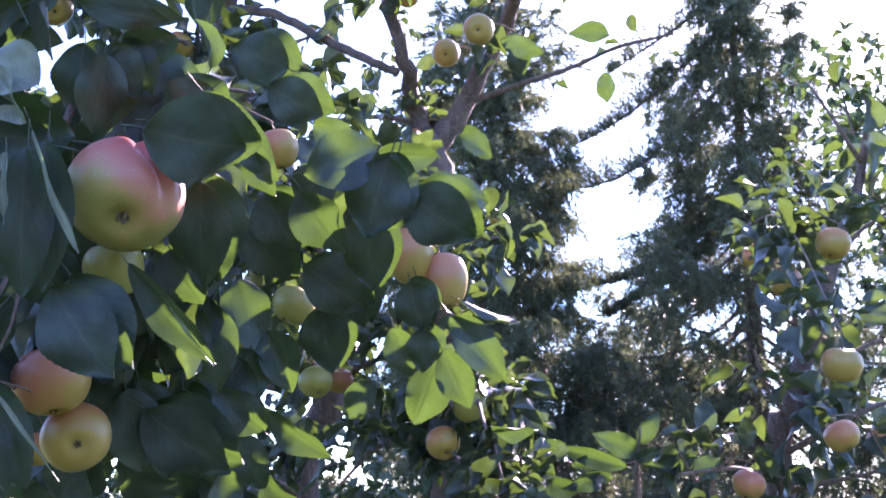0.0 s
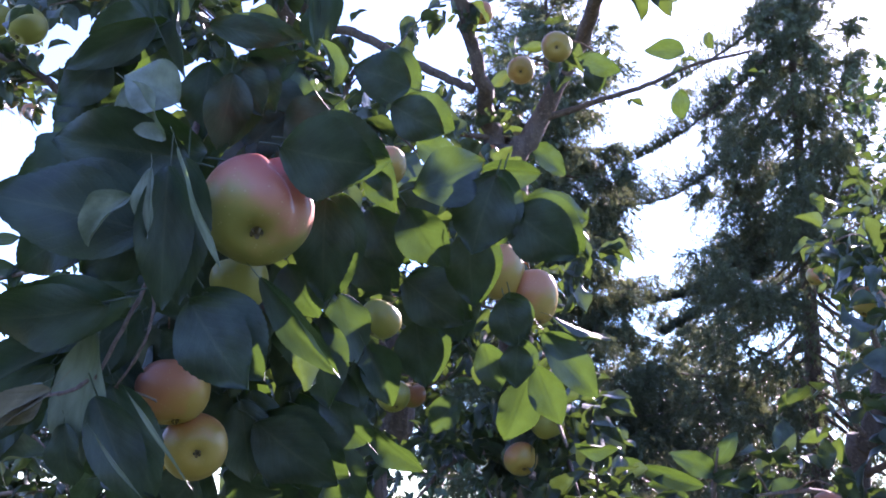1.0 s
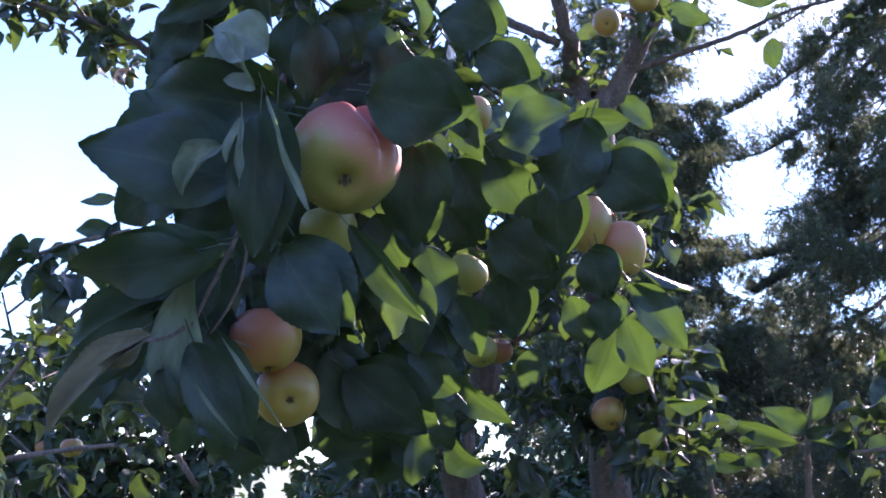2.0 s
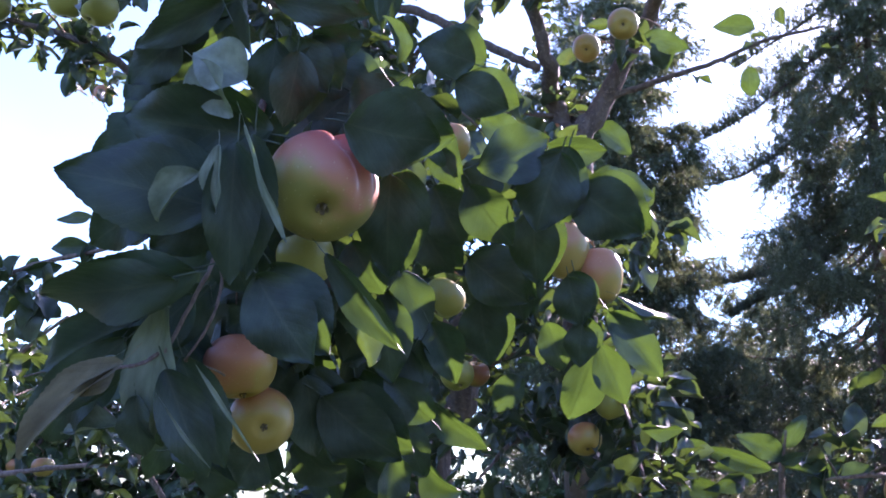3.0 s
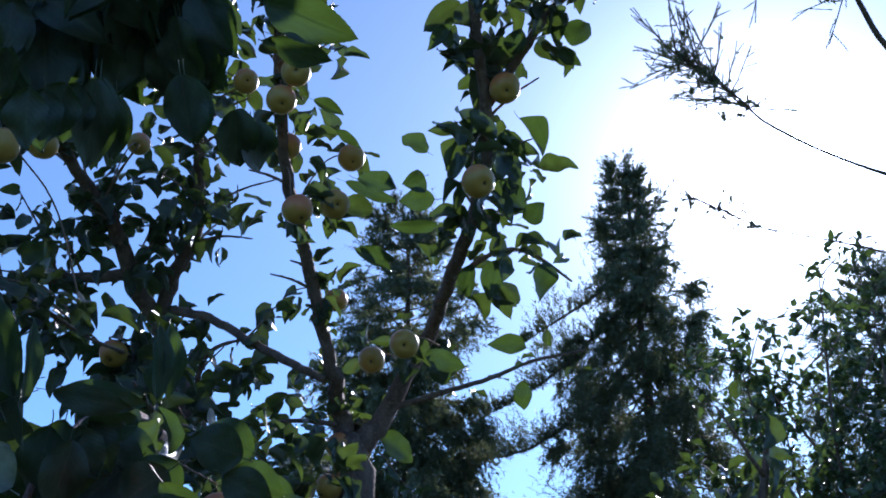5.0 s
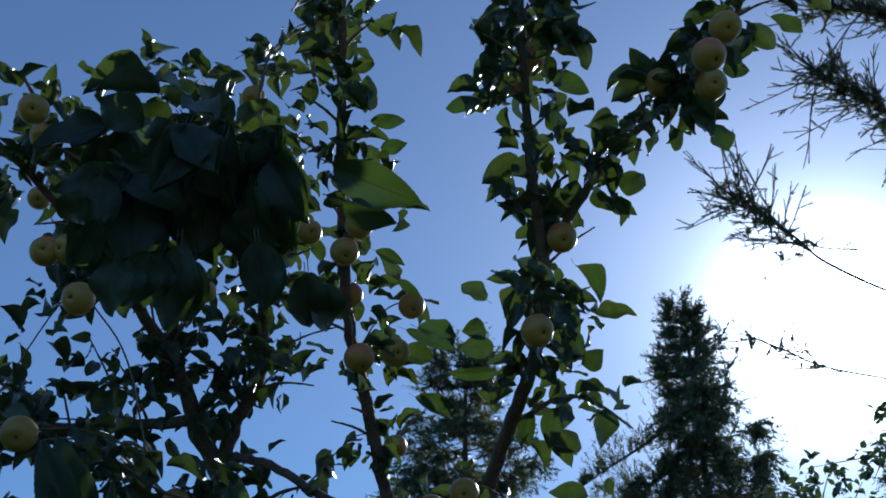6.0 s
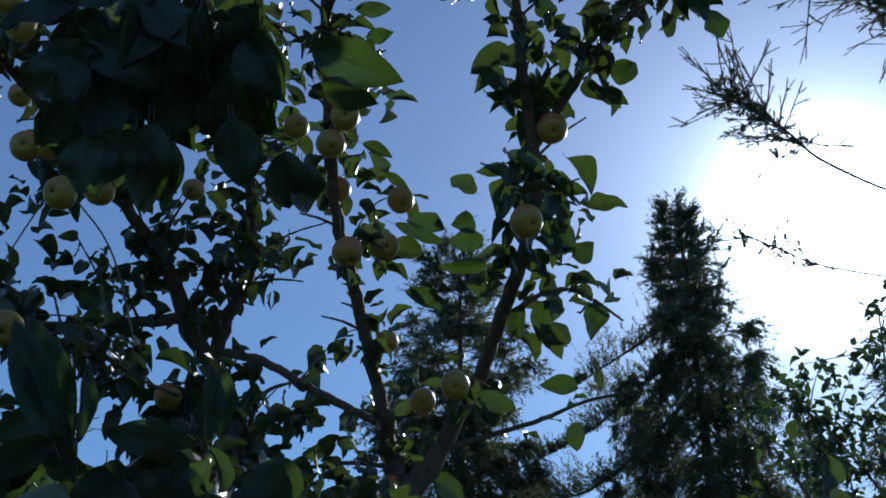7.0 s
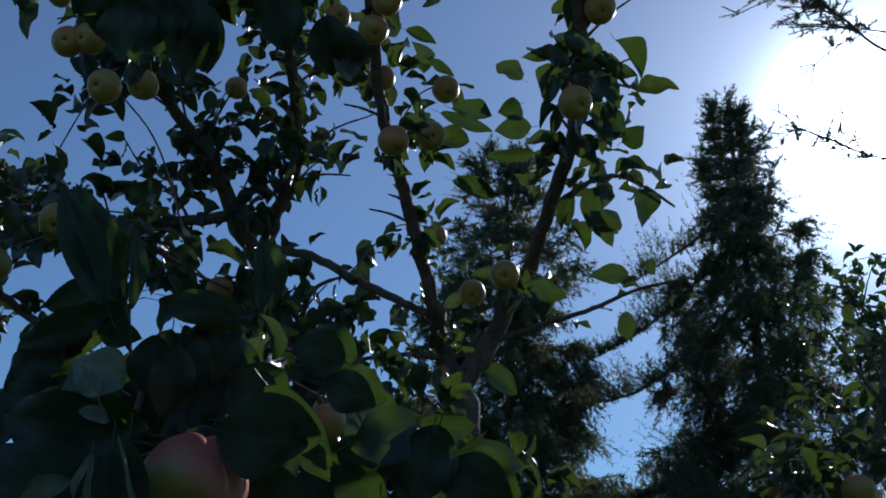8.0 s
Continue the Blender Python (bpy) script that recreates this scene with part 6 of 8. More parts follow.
crown.add((-0.273, 1.046, 1.774), (-0.239, 1.046, 1.69), 0.056, (0.51, 0.98, 0.57))
crown.add((-0.236, 1.087, 1.74), (-0.281, 1.045, 1.674), 0.056, (-0.1, 0.85, 0.07))
crown.add((-0.331, 0.847, 1.928), (-0.34, 0.912, 1.867), 0.056, (0.21, 1.18, 1.09))
crown.add((-0.303, 0.934, 1.898), (-0.366, 0.885, 1.857), 0.056, (0.55, 0.51, 0.69))
crown.add((-0.354, 0.842, 1.888), (-0.312, 0.81, 1.815), 0.056, (0.69, 1.49, 0.86))
crown.add((-0.258, 0.86, 1.823), (-0.311, 0.851, 1.751), 0.056, (0.15, 1.42, 0.4))
crown.add((-0.244, 0.879, 1.805), (-0.289, 0.882, 1.728), 0.056, (0.57, 0.65, 0.52))
crown.add((-0.239, 0.837, 1.828), (-0.239, 0.884, 1.752), 0.056, (0.76, 0.91, 0.3))
crown.add((-0.368, 0.946, 1.78), (-0.344, 0.895, 1.71), 0.056, (0.8, 0.94, 0.58))
crown.add((-0.275, 0.874, 1.793), (-0.335, 0.934, 1.763), 0.056, (0.96, 1.31, 0.54))
crown.add((-0.337, 0.887, 1.77), (-0.318, 0.968, 1.736), 0.056, (0.11, 1.11, 0.73))
crown.add((-0.243, 0.856, 1.897), (-0.231, 0.884, 1.812), 0.056, (-0.01, 1.07, -0.03))
crown.add((-0.304, 0.856, 1.794), (-0.233, 0.888, 1.748), 0.056, (0.05, -0.02, 0.55))
crown.add((-0.283, 0.913, 1.896), (-0.251, 0.861, 1.83), 0.056, (1.06, 0.93, 0.32))
crown.add((-0.207, 0.989, 1.84), (-0.274, 0.987, 1.78), 0.056, (0.32, 1.09, 0.93))
crown.add((-0.252, 0.955, 1.814), (-0.244, 0.992, 1.732), 0.056, (0.97, 1.08, 0.41))
crown.add((-0.283, 0.978, 1.827), (-0.24, 0.95, 1.753), 0.056, (0.58, 0.85, 0.07))
crown.add((-0.313, 0.896, 1.778), (-0.268, 0.907, 1.7), 0.056, (0.69, 0.3, 0.95))
crown.add((-0.266, 0.893, 1.762), (-0.202, 0.879, 1.7), 0.056, (0.36, 0.85, 0.5))
crown.add((-0.269, 0.96, 1.808), (-0.219, 0.925, 1.742), 0.056, (-0.06, 0.73, 1.26))
crown.add((-0.194, 0.898, 1.965), (-0.213, 0.844, 1.895), 0.056, (0.02, 0.88, 0.97))
crown.add((-0.237, 0.863, 1.946), (-0.281, 0.877, 1.869), 0.056, (0.47, 1, 0.56))
crown.add((-0.398, 0.862, 1.717), (-0.342, 0.899, 1.657), 0.056, (0.14, 1.78, -0.05))
crown.add((-0.327, 0.882, 1.746), (-0.383, 0.93, 1.693), 0.056, (0.46, 0.71, 0.58))
crown.add((-0.275, 1.013, 1.782), (-0.231, 0.989, 1.707), 0.056, (0.13, 0.39, 0.15))
crown.add((-0.246, 1.016, 1.807), (-0.283, 1.074, 1.749), 0.056, (0.49, 1.03, 0.27))
crown.add((-0.303, 1.093, 1.776), (-0.259, 1.031, 1.727), 0.056, (0.57, 1.09, 0.26))
crown.add((-0.278, 1.067, 1.68), (-0.332, 1.097, 1.614), 0.056, (0.09, 0.45, 0.48))
crown.add((-0.276, 1.058, 1.687), (-0.336, 1.052, 1.62), 0.056, (1.19, 0.63, 0.85))
crown.add((-0.306, 1.065, 1.695), (-0.364, 1.071, 1.627), 0.056, (0.27, 0.74, 0.79))
crown.add((-0.245, 1.027, 1.951), (-0.31, 1.054, 1.905), 0.054, (0.53, -1.51, 0.11))
crown.add((-0.286, 1.024, 1.943), (-0.262, 0.972, 1.881), 0.053, (-0.31, -0.63, 0.97))
crown.add((-0.373, 1.105, 1.985), (-0.438, 1.075, 1.942), 0.046, (-0.13, -0.58, 1.27))
crown.add((-0.564, 1.224, 2.072), (-0.505, 1.258, 2.023), 0.054, (0.32, -0.16, -0.29))
crown.add((-0.362, 0.99, 1.927), (-0.43, 0.975, 1.881), 0.046, (-0.6, -1.2, 0.95))
crown.add((-0.285, 1.107, 1.945), (-0.258, 1.175, 1.903), 0.047, (-0.48, -0.48, 0.73))
crown.add((-0.343, 1.231, 2.01), (-0.26, 1.22, 2.015), 0.055, (-0.05, -0.4, 0.78))
crown.add((-0.337, 1.299, 2.067), (-0.364, 1.318, 1.989), 0.048, (0.69, -0.63, 0.45))
crown.add((-0.294, 1.116, 1.929), (-0.358, 1.138, 1.978), 0.054, (-0.55, -1.03, 0.4))
crown.add((-0.415, 1.011, 1.941), (-0.353, 0.955, 1.942), 0.046, (-0.1, -0.17, 0.62))
crown.add((-0.366, 1.154, 1.931), (-0.394, 1.121, 1.859), 0.048, (-0.8, -1.93, 0.28))
crown.add((-0.321, 1.249, 2.007), (-0.373, 1.296, 1.96), 0.046, (0.56, -0.45, 0.4))
crown.add((-0.441, 1.3, 2.099), (-0.495, 1.293, 2.035), 0.056, (-0.01, -0.94, -0.2))
crown.add((-0.411, 1.277, 2.036), (-0.4, 1.207, 1.992), 0.054, (0.46, -0.6, 0.29))
crown.add((-0.488, 1.176, 2.045), (-0.559, 1.196, 2.005), 0.054, (-0.13, -0.6, 0.38))
crown.add((-0.409, 1.241, 1.969), (-0.467, 1.273, 1.917), 0.051, (-0.2, 0.1, 1.1))
crown.add((-0.291, 1.213, 1.918), (-0.313, 1.292, 1.935), 0.051, (0.63, -1.32, 0.54))
crown.add((-0.526, 1.381, 1.98), (-0.563, 1.324, 1.931), 0.052, (0.17, -1.21, 0.23))
crown.add((-0.377, 1.248, 2.05), (-0.323, 1.311, 2.066), 0.053, (0.11, -0.63, 0.53))
crown.add((-0.276, 1.194, 1.976), (-0.34, 1.164, 1.931), 0.046, (0.1, -0.18, 0.49))
crown.add((-0.392, 1.078, 1.99), (-0.422, 1.059, 1.914), 0.049, (0.47, -0.62, 0.49))
crown.add((-0.364, 0.973, 1.889), (-0.437, 0.978, 1.848), 0.052, (-0.33, -0.6, 0.56))
crown.add((-0.288, 1.144, 1.995), (-0.366, 1.149, 2.025), 0.049, (-0.48, -1.55, 1.27))
crown.add((-0.303, 1.049, 2.018), (-0.25, 1.05, 1.953), 0.051, (0.23, -0.58, 0.68))
crown.add((-0.36, 1.101, 1.977), (-0.354, 1.036, 1.924), 0.054, (-0.07, -0.89, 0.4))
crown.add((-0.429, 1.218, 1.958), (-0.427, 1.244, 2.037), 0.053, (-0.27, -0.94, 0.43))
crown.add((-0.239, 0.994, 1.934), (-0.238, 0.914, 1.959), 0.046, (-1.16, -0.51, 0.47))
crown.add((-0.291, 1.085, 1.981), (-0.226, 1.052, 2.022), 0.054, (-1.2, -0.1, 0.64))
crown.add((-0.349, 1.256, 2.09), (-0.306, 1.303, 2.035), 0.045, (0.57, -0.56, 0.4))
crown.add((-0.497, 1.279, 2.096), (-0.51, 1.277, 2.013), 0.054, (0.68, -0.06, 0.13))
crown.add((-0.279, 1.128, 2.007), (-0.26, 1.163, 1.933), 0.054, (-0.63, 0.59, 0.01))
crown.add((-0.329, 1.082, 1.97), (-0.283, 1.012, 1.966), 0.049, (-0.17, 0.01, 0.71))
crown.add((-0.447, 1.106, 1.912), (-0.374, 1.105, 1.871), 0.046, (0.57, -0.64, 0.7))
crown.add((-0.376, 0.974, 1.945), (-0.36, 1.002, 1.867), 0.048, (-0.34, -1.39, 1.06))
crown.add((-0.538, 1.247, 1.99), (-0.492, 1.198, 1.94), 0.051, (-0.07, -0.56, 1.2))
crown.add((-0.316, 1.202, 1.992), (-0.345, 1.148, 2.05), 0.049, (-0.08, -0.35, 0.77))
crown.add((-0.307, 1.28, 2.046), (-0.246, 1.263, 1.991), 0.056, (-0.28, -0.81, 0.9))
crown.add((-0.524, 1.342, 1.959), (-0.563, 1.297, 1.9), 0.049, (-0.98, -0.54, 0.81))
crown.add((-0.414, 1.062, 1.9), (-0.441, 1.136, 1.928), 0.049, (-0.03, -0.98, 0.72))
crown.add((-0.511, 1.224, 1.964), (-0.491, 1.181, 1.894), 0.049, (0.3, 0.11, 1.78))
crown.add((-0.434, 1.322, 1.985), (-0.399, 1.269, 1.929), 0.047, (-0.9, -1.01, 1))
crown.add((-0.558, 1.252, 1.98), (-0.475, 1.238, 1.971), 0.049, (-0.43, -0.71, 1.07))
crown.add((-0.477, 1.177, 2.059), (-0.456, 1.154, 1.981), 0.055, (-0.06, -0.23, 0.96))
crown.add((-0.48, 1.101, 1.985), (-0.47, 1.021, 1.964), 0.053, (0.58, 0.37, 0.34))
crown.add((-0.222, 0.98, 1.954), (-0.274, 1.024, 1.905), 0.054, (0.71, -1.18, -0.23))
crown.add((-0.512, 1.27, 1.996), (-0.435, 1.237, 1.986), 0.046, (-0.36, -0.47, 0.44))
crown.add((-0.408, 1.156, 1.939), (-0.332, 1.166, 1.905), 0.048, (-0.18, -1.58, -0.11))
crown.add((-0.322, 1.159, 2.016), (-0.384, 1.106, 1.995), 0.051, (-0.06, 0.02, 0.34))
crown.add((-0.588, 1.26, 2.018), (-0.504, 1.26, 2.015), 0.047, (0.14, -0.44, 0.92))
crown.add((-0.51, 1.245, 2.004), (-0.48, 1.279, 2.075), 0.047, (0.32, -0.45, 1.46))
crown.add((-0.301, 1.243, 2.004), (-0.229, 1.2, 2.016), 0.050, (0.51, -1.38, 0.74))
crown.add((-0.441, 1.287, 2.016), (-0.501, 1.264, 1.962), 0.052, (-0.26, -0.76, 0.18))
crown.add((-0.457, 1.166, 2.043), (-0.471, 1.128, 1.969), 0.050, (0.38, -0.04, -0.29))
crown.add((-0.403, 1.05, 1.977), (-0.419, 1.132, 1.978), 0.046, (0.03, -1.34, 1.01))
crown.add((-0.437, 1.01, 1.946), (-0.403, 0.995, 1.871), 0.054, (0.21, -0.68, 0.45))
crown.add((-0.388, 1.216, 1.971), (-0.363, 1.244, 2.047), 0.055, (-0.89, -0.68, 0.99))
crown.add((-0.521, 1.33, 2.063), (-0.449, 1.301, 2.03), 0.055, (-0.95, -1.24, 0.45))
crown.add((-0.466, 1.025, 1.924), (-0.409, 1.069, 1.967), 0.050, (-0.22, -0.89, 0.75))
crown.add((-0.252, 1.172, 1.908), (-0.33, 1.202, 1.903), 0.053, (0.16, -0.48, 1.33))
crown.add((-0.494, 1.14, 1.954), (-0.425, 1.113, 1.994), 0.055, (0.02, -1.04, 1.5))
crown.add((-0.287, 1.239, 2.066), (-0.284, 1.299, 2.007), 0.046, (0.42, -0.65, 0.87))
crown.add((-0.488, 1.097, 1.964), (-0.486, 1.097, 1.88), 0.052, (-0.3, 0.13, 1.02))
crown.add((-0.315, 1.019, 1.929), (-0.313, 1.098, 1.901), 0.051, (-0.33, -0.21, 1.53))
crown.add((-0.446, 1.155, 2.026), (-0.447, 1.153, 1.942), 0.049, (0.26, -1.21, -0.45))
crown.add((-0.373, 1.129, 1.976), (-0.439, 1.09, 1.942), 0.056, (0.27, -0.38, 0.42))
crown.add((-0.237, 0.99, 2.019), (-0.255, 1.01, 1.94), 0.048, (0.08, -0.39, 0.92))
crown.add((-0.476, 1.311, 2.054), (-0.525, 1.344, 1.994), 0.048, (0.85, -0.56, 0.78))
crown.add((-0.393, 1.176, 2.058), (-0.383, 1.2, 1.978), 0.046, (0.57, -0.55, 0.51))
crown.add((-0.544, 1.192, 1.948), (-0.469, 1.166, 1.921), 0.046, (-0.39, -0.62, 0.13))
crown.add((-0.563, 1.283, 1.939), (-0.509, 1.22, 1.955), 0.051, (0.4, 0.18, 0.01))
crown.add((-0.414, 1.109, 1.944), (-0.358, 1.134, 1.887), 0.054, (0.41, -0.98, 0.61))
crown.add((-0.345, 1.033, 1.973), (-0.408, 1.01, 1.922), 0.052, (-0.1, -0.68, 0.12))
crown.add((-0.242, 1.286, 1.996), (-0.319, 1.297, 1.964), 0.053, (0.12, -0.77, 1.36))
crown.add((-0.484, 1.223, 1.98), (-0.5, 1.168, 1.92), 0.050, (-0.37, -1.3, 1.11))
crown.add((-0.452, 1.013, 1.931), (-0.493, 1.086, 1.937), 0.050, (-0.06, -1.1, 0.07))
leaf(apple_tree, (0.341, 2.142, 2.488), (0.348, 2.158, 2.426), 0.043, (0.12, -0.96, -0.23), 0, label="leaf glowing yellow-green against the sun")
leaf(apple_tree, (0.343, 2.077, 2.544), (0.257, 2.065, 2.548), 0.043, (0.13, -0.99, -0.06), 1)
leaf(apple_tree, (0.026, 2.134, 2.358), (0.1, 2.157, 2.303), 0.056, (0.23, -0.97, -0.1), 1, label="leaf glowing yellow-green against the sun")
leaf(apple_tree, (0.103, 1.912, 2.459), (0.189, 1.927, 2.438), 0.043, (0.12, -0.96, -0.23), 0)
leaf(apple_tree, (0.135, 1.965, 2.47), (0.148, 1.98, 2.415), 0.042, (0.12, -0.96, -0.23), 0, label="dark bluish-green leaf in shade")
leaf(apple_tree, (0.09, 1.664, 2.786), (0.043, 1.655, 2.827), 0.042, (0.22, -0.97, 0.03), 3)
leaf(apple_tree, (0.107, 1.703, 2.701), (0.037, 1.705, 2.693), 0.047, (-0, -0.97, -0.24), 0)
leaf(apple_tree, (0.113, 1.723, 2.656), (0.022, 1.719, 2.641), 0.033, (0.16, -0.59, -0.79), 1)
leaf(apple_tree, (0.085, 1.684, 2.741), (0.046, 1.675, 2.713), 0.046, (0.5, -0.73, -0.46), 2)
leaf(apple_tree, (0.227, 1.691, 2.732), (0.294, 1.699, 2.691), 0.080, (0.22, -0.96, 0.16), 1)
leaf(apple_tree, (0.282, 1.717, 2.676), (0.324, 1.69, 2.691), 0.047, (0.01, -0.45, -0.89), 1)
leaf(apple_tree, (0.27, 1.636, 2.856), (0.33, 1.657, 2.793), 0.048, (0.25, -0.97, -0.08), 4)
leaf(apple_tree, (-0.045, 1.744, 2.605), (0.029, 1.749, 2.569), 0.032, (0.01, -0.99, -0.13), 4)
leaf(apple_tree, (-0.068, 1.689, 2.724), (0.033, 1.709, 2.696), 0.029, (0.12, -0.96, -0.24), 0)
leaf(apple_tree, (0.239, 1.752, 2.598), (0.216, 1.77, 2.52), 0.044, (-0.36, -0.93, -0.12), 1)
leaf(apple_tree, (0.184, 1.755, 2.587), (0.178, 1.785, 2.526), 0.035, (-0.32, -0.86, -0.39), 4)
leaf(apple_tree, (0.326, 1.753, 2.599), (0.338, 1.786, 2.528), 0.058, (0.36, -0.86, -0.35), 3)
leaf(apple_tree, (0.493, 1.373, 3.015), (0.528, 1.404, 2.971), 0.047, (0.42, -0.87, -0.26), 5)
leaf(apple_tree, (0.516, 1.313, 3.105), (0.562, 1.301, 3.095), 0.039, (-0.31, -0.87, -0.38), 1)
leaf(apple_tree, (0.361, 1.325, 3.093), (0.296, 1.35, 3.083), 0.034, (-0.37, -0.93, -0.04), 4)
leaf(apple_tree, (0.315, 1.454, 2.9), (0.364, 1.481, 2.87), 0.026, (-0.23, -0.51, -0.83), 1)
leaf(apple_tree, (0.325, 1.435, 2.929), (0.386, 1.46, 2.919), 0.051, (-0, -0.35, -0.94), 3)
leaf(apple_tree, (0.236, 1.469, 2.881), (0.241, 1.439, 2.923), 0.042, (-0.28, -0.8, -0.52), 4)
leaf(apple_tree, (0.16, 1.465, 2.888), (0.098, 1.473, 2.876), 0.023, (0.08, -0.61, -0.79), 2)
leaf(apple_tree, (0.121, 1.443, 2.923), (0.071, 1.482, 2.893), 0.026, (-0.46, -0.83, -0.3), 1)
leaf(apple_tree, (0.189, 1.331, 3.09), (0.264, 1.343, 3.06), 0.043, (-0.08, -0.85, -0.53), 1)
leaf(apple_tree, (0.189, 1.362, 3.042), (0.208, 1.381, 2.983), 0.047, (0.45, -0.88, -0.12), 0)
leaf(apple_tree, (0.052, 1.368, 3.038), (-0.006, 1.364, 3.031), 0.032, (0.1, -0.96, -0.24), 3)
leaf(apple_tree, (0.603, 1.255, 3.189), (0.668, 1.278, 3.17), 0.031, (0.18, -0.88, -0.43), 5)
leaf(apple_tree, (-0.15, 1.394, 3.008), (-0.085, 1.391, 3.007), 0.029, (-0.04, -0.61, -0.79), 3)
leaf(apple_tree, (-0.129, 1.421, 2.965), (-0.079, 1.409, 2.97), 0.030, (-0.06, -0.53, -0.84), 0)
leaf(apple_tree, (-0.131, 1.529, 2.802), (-0.073, 1.54, 2.782), 0.024, (0.04, -0.93, -0.37), 4)
leaf(apple_tree, (-0.036, 1.674, 2.581), (0.031, 1.694, 2.555), 0.031, (-0.17, -0.53, -0.83), 1)
leaf(apple_tree, (-0.086, 1.557, 2.759), (-0.041, 1.588, 2.74), 0.020, (0.02, -0.53, -0.85), 0)
leaf(apple_tree, (-0.046, 1.606, 2.683), (0.028, 1.607, 2.66), 0.041, (0.02, -1, 0.02), 5)
dress(crown, LIMB_LEFT, 0.05, 0.052, 4, 0.3, 0.045)
dress(crown, LIMB_RIGHT, 0.06, 0.060, 4, 0.38, 0.055)
dress(crown, FORK_RIGHT, 0.045, 0.06, 5, 0.1, 0.045)
dress(crown, LIMB_B_LEFT, 0.05, 0.054, 4, 0.15, 0.06)
dress(crown, LIMB_B_RIGHT, 0.05, 0.054, 4, 0.2, 0.05)
dress(crown, SIDE_RIGHT, 0.07, 0.045, 2, 0.2, 0.03)
dress(crown, SIDE_LOW, 0.04, 0.045, 3, 0.1, 0.03)
dress(crown, FAR_LEFT, 0.05, 0.056, 5, 0.1, 0.06)
dress(crown, LEFT_ARM, 0.035, 0.05, 6, 0.2, 0.06)
dress(crown, UPPER_LEFT, 0.05, 0.056, 4, 0.1, 0.05)
dress(crown, OVERHEAD, 0.05, 0.07, 4, 0.2, 0.05)
dress(crown, TOP_LEFT, 0.04, 0.05, 4, 0.2, 0.035, 1.0, -0.35)
dress(crown, TOP_MID, 0.04, 0.05, 4, 0.2, 0.035, 1.0, -0.35)
dress(crown, LEFT_TIP, 0.04, 0.05, 4, 0.2, 0.035, 1.0, -0.35)
dress(crown, RIGHT_TWIG_A, 0.05, 0.068, 4, 0.15, 0.05)
dress(crown, LIMB_LEFT[:6], 0.028, 0.028, 3, 0.12, 0.032)
dress(crown, LIMB_RIGHT[:5], 0.06, 0.042, 3, 0.3, 0.05)
dress(crown, DEAD_BRANCH[:2], 0.05, 0.025, 2, 0.1, 0.02)
for at, ahead in side_places(LIMB_RIGHT, 9, 0.45, 0.78, 101, 0.15, 0.11):
    leafy_twig(apple_tree, crown, at, ahead, 0.064, 4, 0.04, 0.045)
for at, ahead in side_places(LIMB_RIGHT, 8, 0.8, 1, 102, 0.15, 0.09):
    leafy_twig(apple_tree, crown, at, ahead, 0.06, 4, 0.04, 0.045)
for at, ahead in side_places(LIMB_LEFT, 8, 0.3, 0.62, 103, 0.15, 0.08):
    leafy_twig(apple_tree, crown, at, ahead, 0.05, 3, 0.04, 0.045)
for at, ahead in side_places(LIMB_LEFT, 13, 0.62, 1, 104, 0.15, 0.1):
    leafy_twig(apple_tree, crown, at, ahead, 0.055, 4, 0.04, 0.045)
for at, ahead in side_places(FORK_RIGHT, 10, 0.35, 1, 105, 0.15, 0.08):
    leafy_twig(apple_tree, crown, at, ahead, 0.058, 4, 0.04, 0.045)
for at, ahead in side_places(LIMB_B_LEFT, 14, 0.1, 1.0, 106, 0.15, 0.17):
    leafy_twig(apple_tree, crown, at, ahead, 0.053, 4, 0.04, 0.045)
for at, ahead in side_places(LIMB_B_RIGHT, 16, 0.15, 1.0, 107, 0.15, 0.17):
    leafy_twig(apple_tree, crown, at, ahead, 0.053, 4, 0.04, 0.045)
for at, ahead in side_places(FAR_LEFT, 15, 0.1, 1.0, 108, 0.15, 0.17):
    leafy_twig(apple_tree, crown, at, ahead, 0.055, 5, 0.04, 0.045)
for at, ahead in side_places(LIMB_B, 8, 0.6, 1.0, 109, 0.15, 0.2):
    leafy_twig(apple_tree, crown, at, ahead, 0.058, 5, 0.04, 0.045)
for at, ahead in side_places(UPPER_LEFT, 8, 0.1, 1.0, 110, 0.15, 0.1):
    leafy_twig(apple_tree, crown, at, ahead, 0.055, 4, 0.04, 0.045)
for at, ahead in side_places(LEFT_ARM, 8, 0.4, 1.0, 111, 0.15, 0.1):
    leafy_twig(apple_tree, crown, at, ahead, 0.05, 4, 0.04, 0.045)
INNER_1 = [(-0.006, 2.224, 1.922, 0.0070), (0.028, 1.999, 1.895, 0.0050), (0.093, 1.785, 1.821, 0.0020)]
branch(apple_tree, "twig", INNER_1, TWIG)
dress(crown, INNER_1, 0.036, 0.054, 7, 0.32, 0.07, 1.0, 0.4)
INNER_2 = [(-0.006, 2.251, 1.806, 0.0070), (0.072, 2.062, 1.735, 0.0050), (0.096, 1.882, 1.628, 0.0020)]
branch(apple_tree, "twig", INNER_2, TWIG)
dress(crown, INNER_2, 0.036, 0.054, 7, 0.32, 0.07, 1.0, 0.4)
INNER_3 = [(-0, 2.267, 1.736, 0.0070), (-0.125, 2.07, 1.698, 0.0050), (-0.187, 1.884, 1.618, 0.0020)]
branch(apple_tree, "twig", INNER_3, TWIG)
dress(crown, INNER_3, 0.036, 0.054, 7, 0.32, 0.07, 1.0, 0.4)
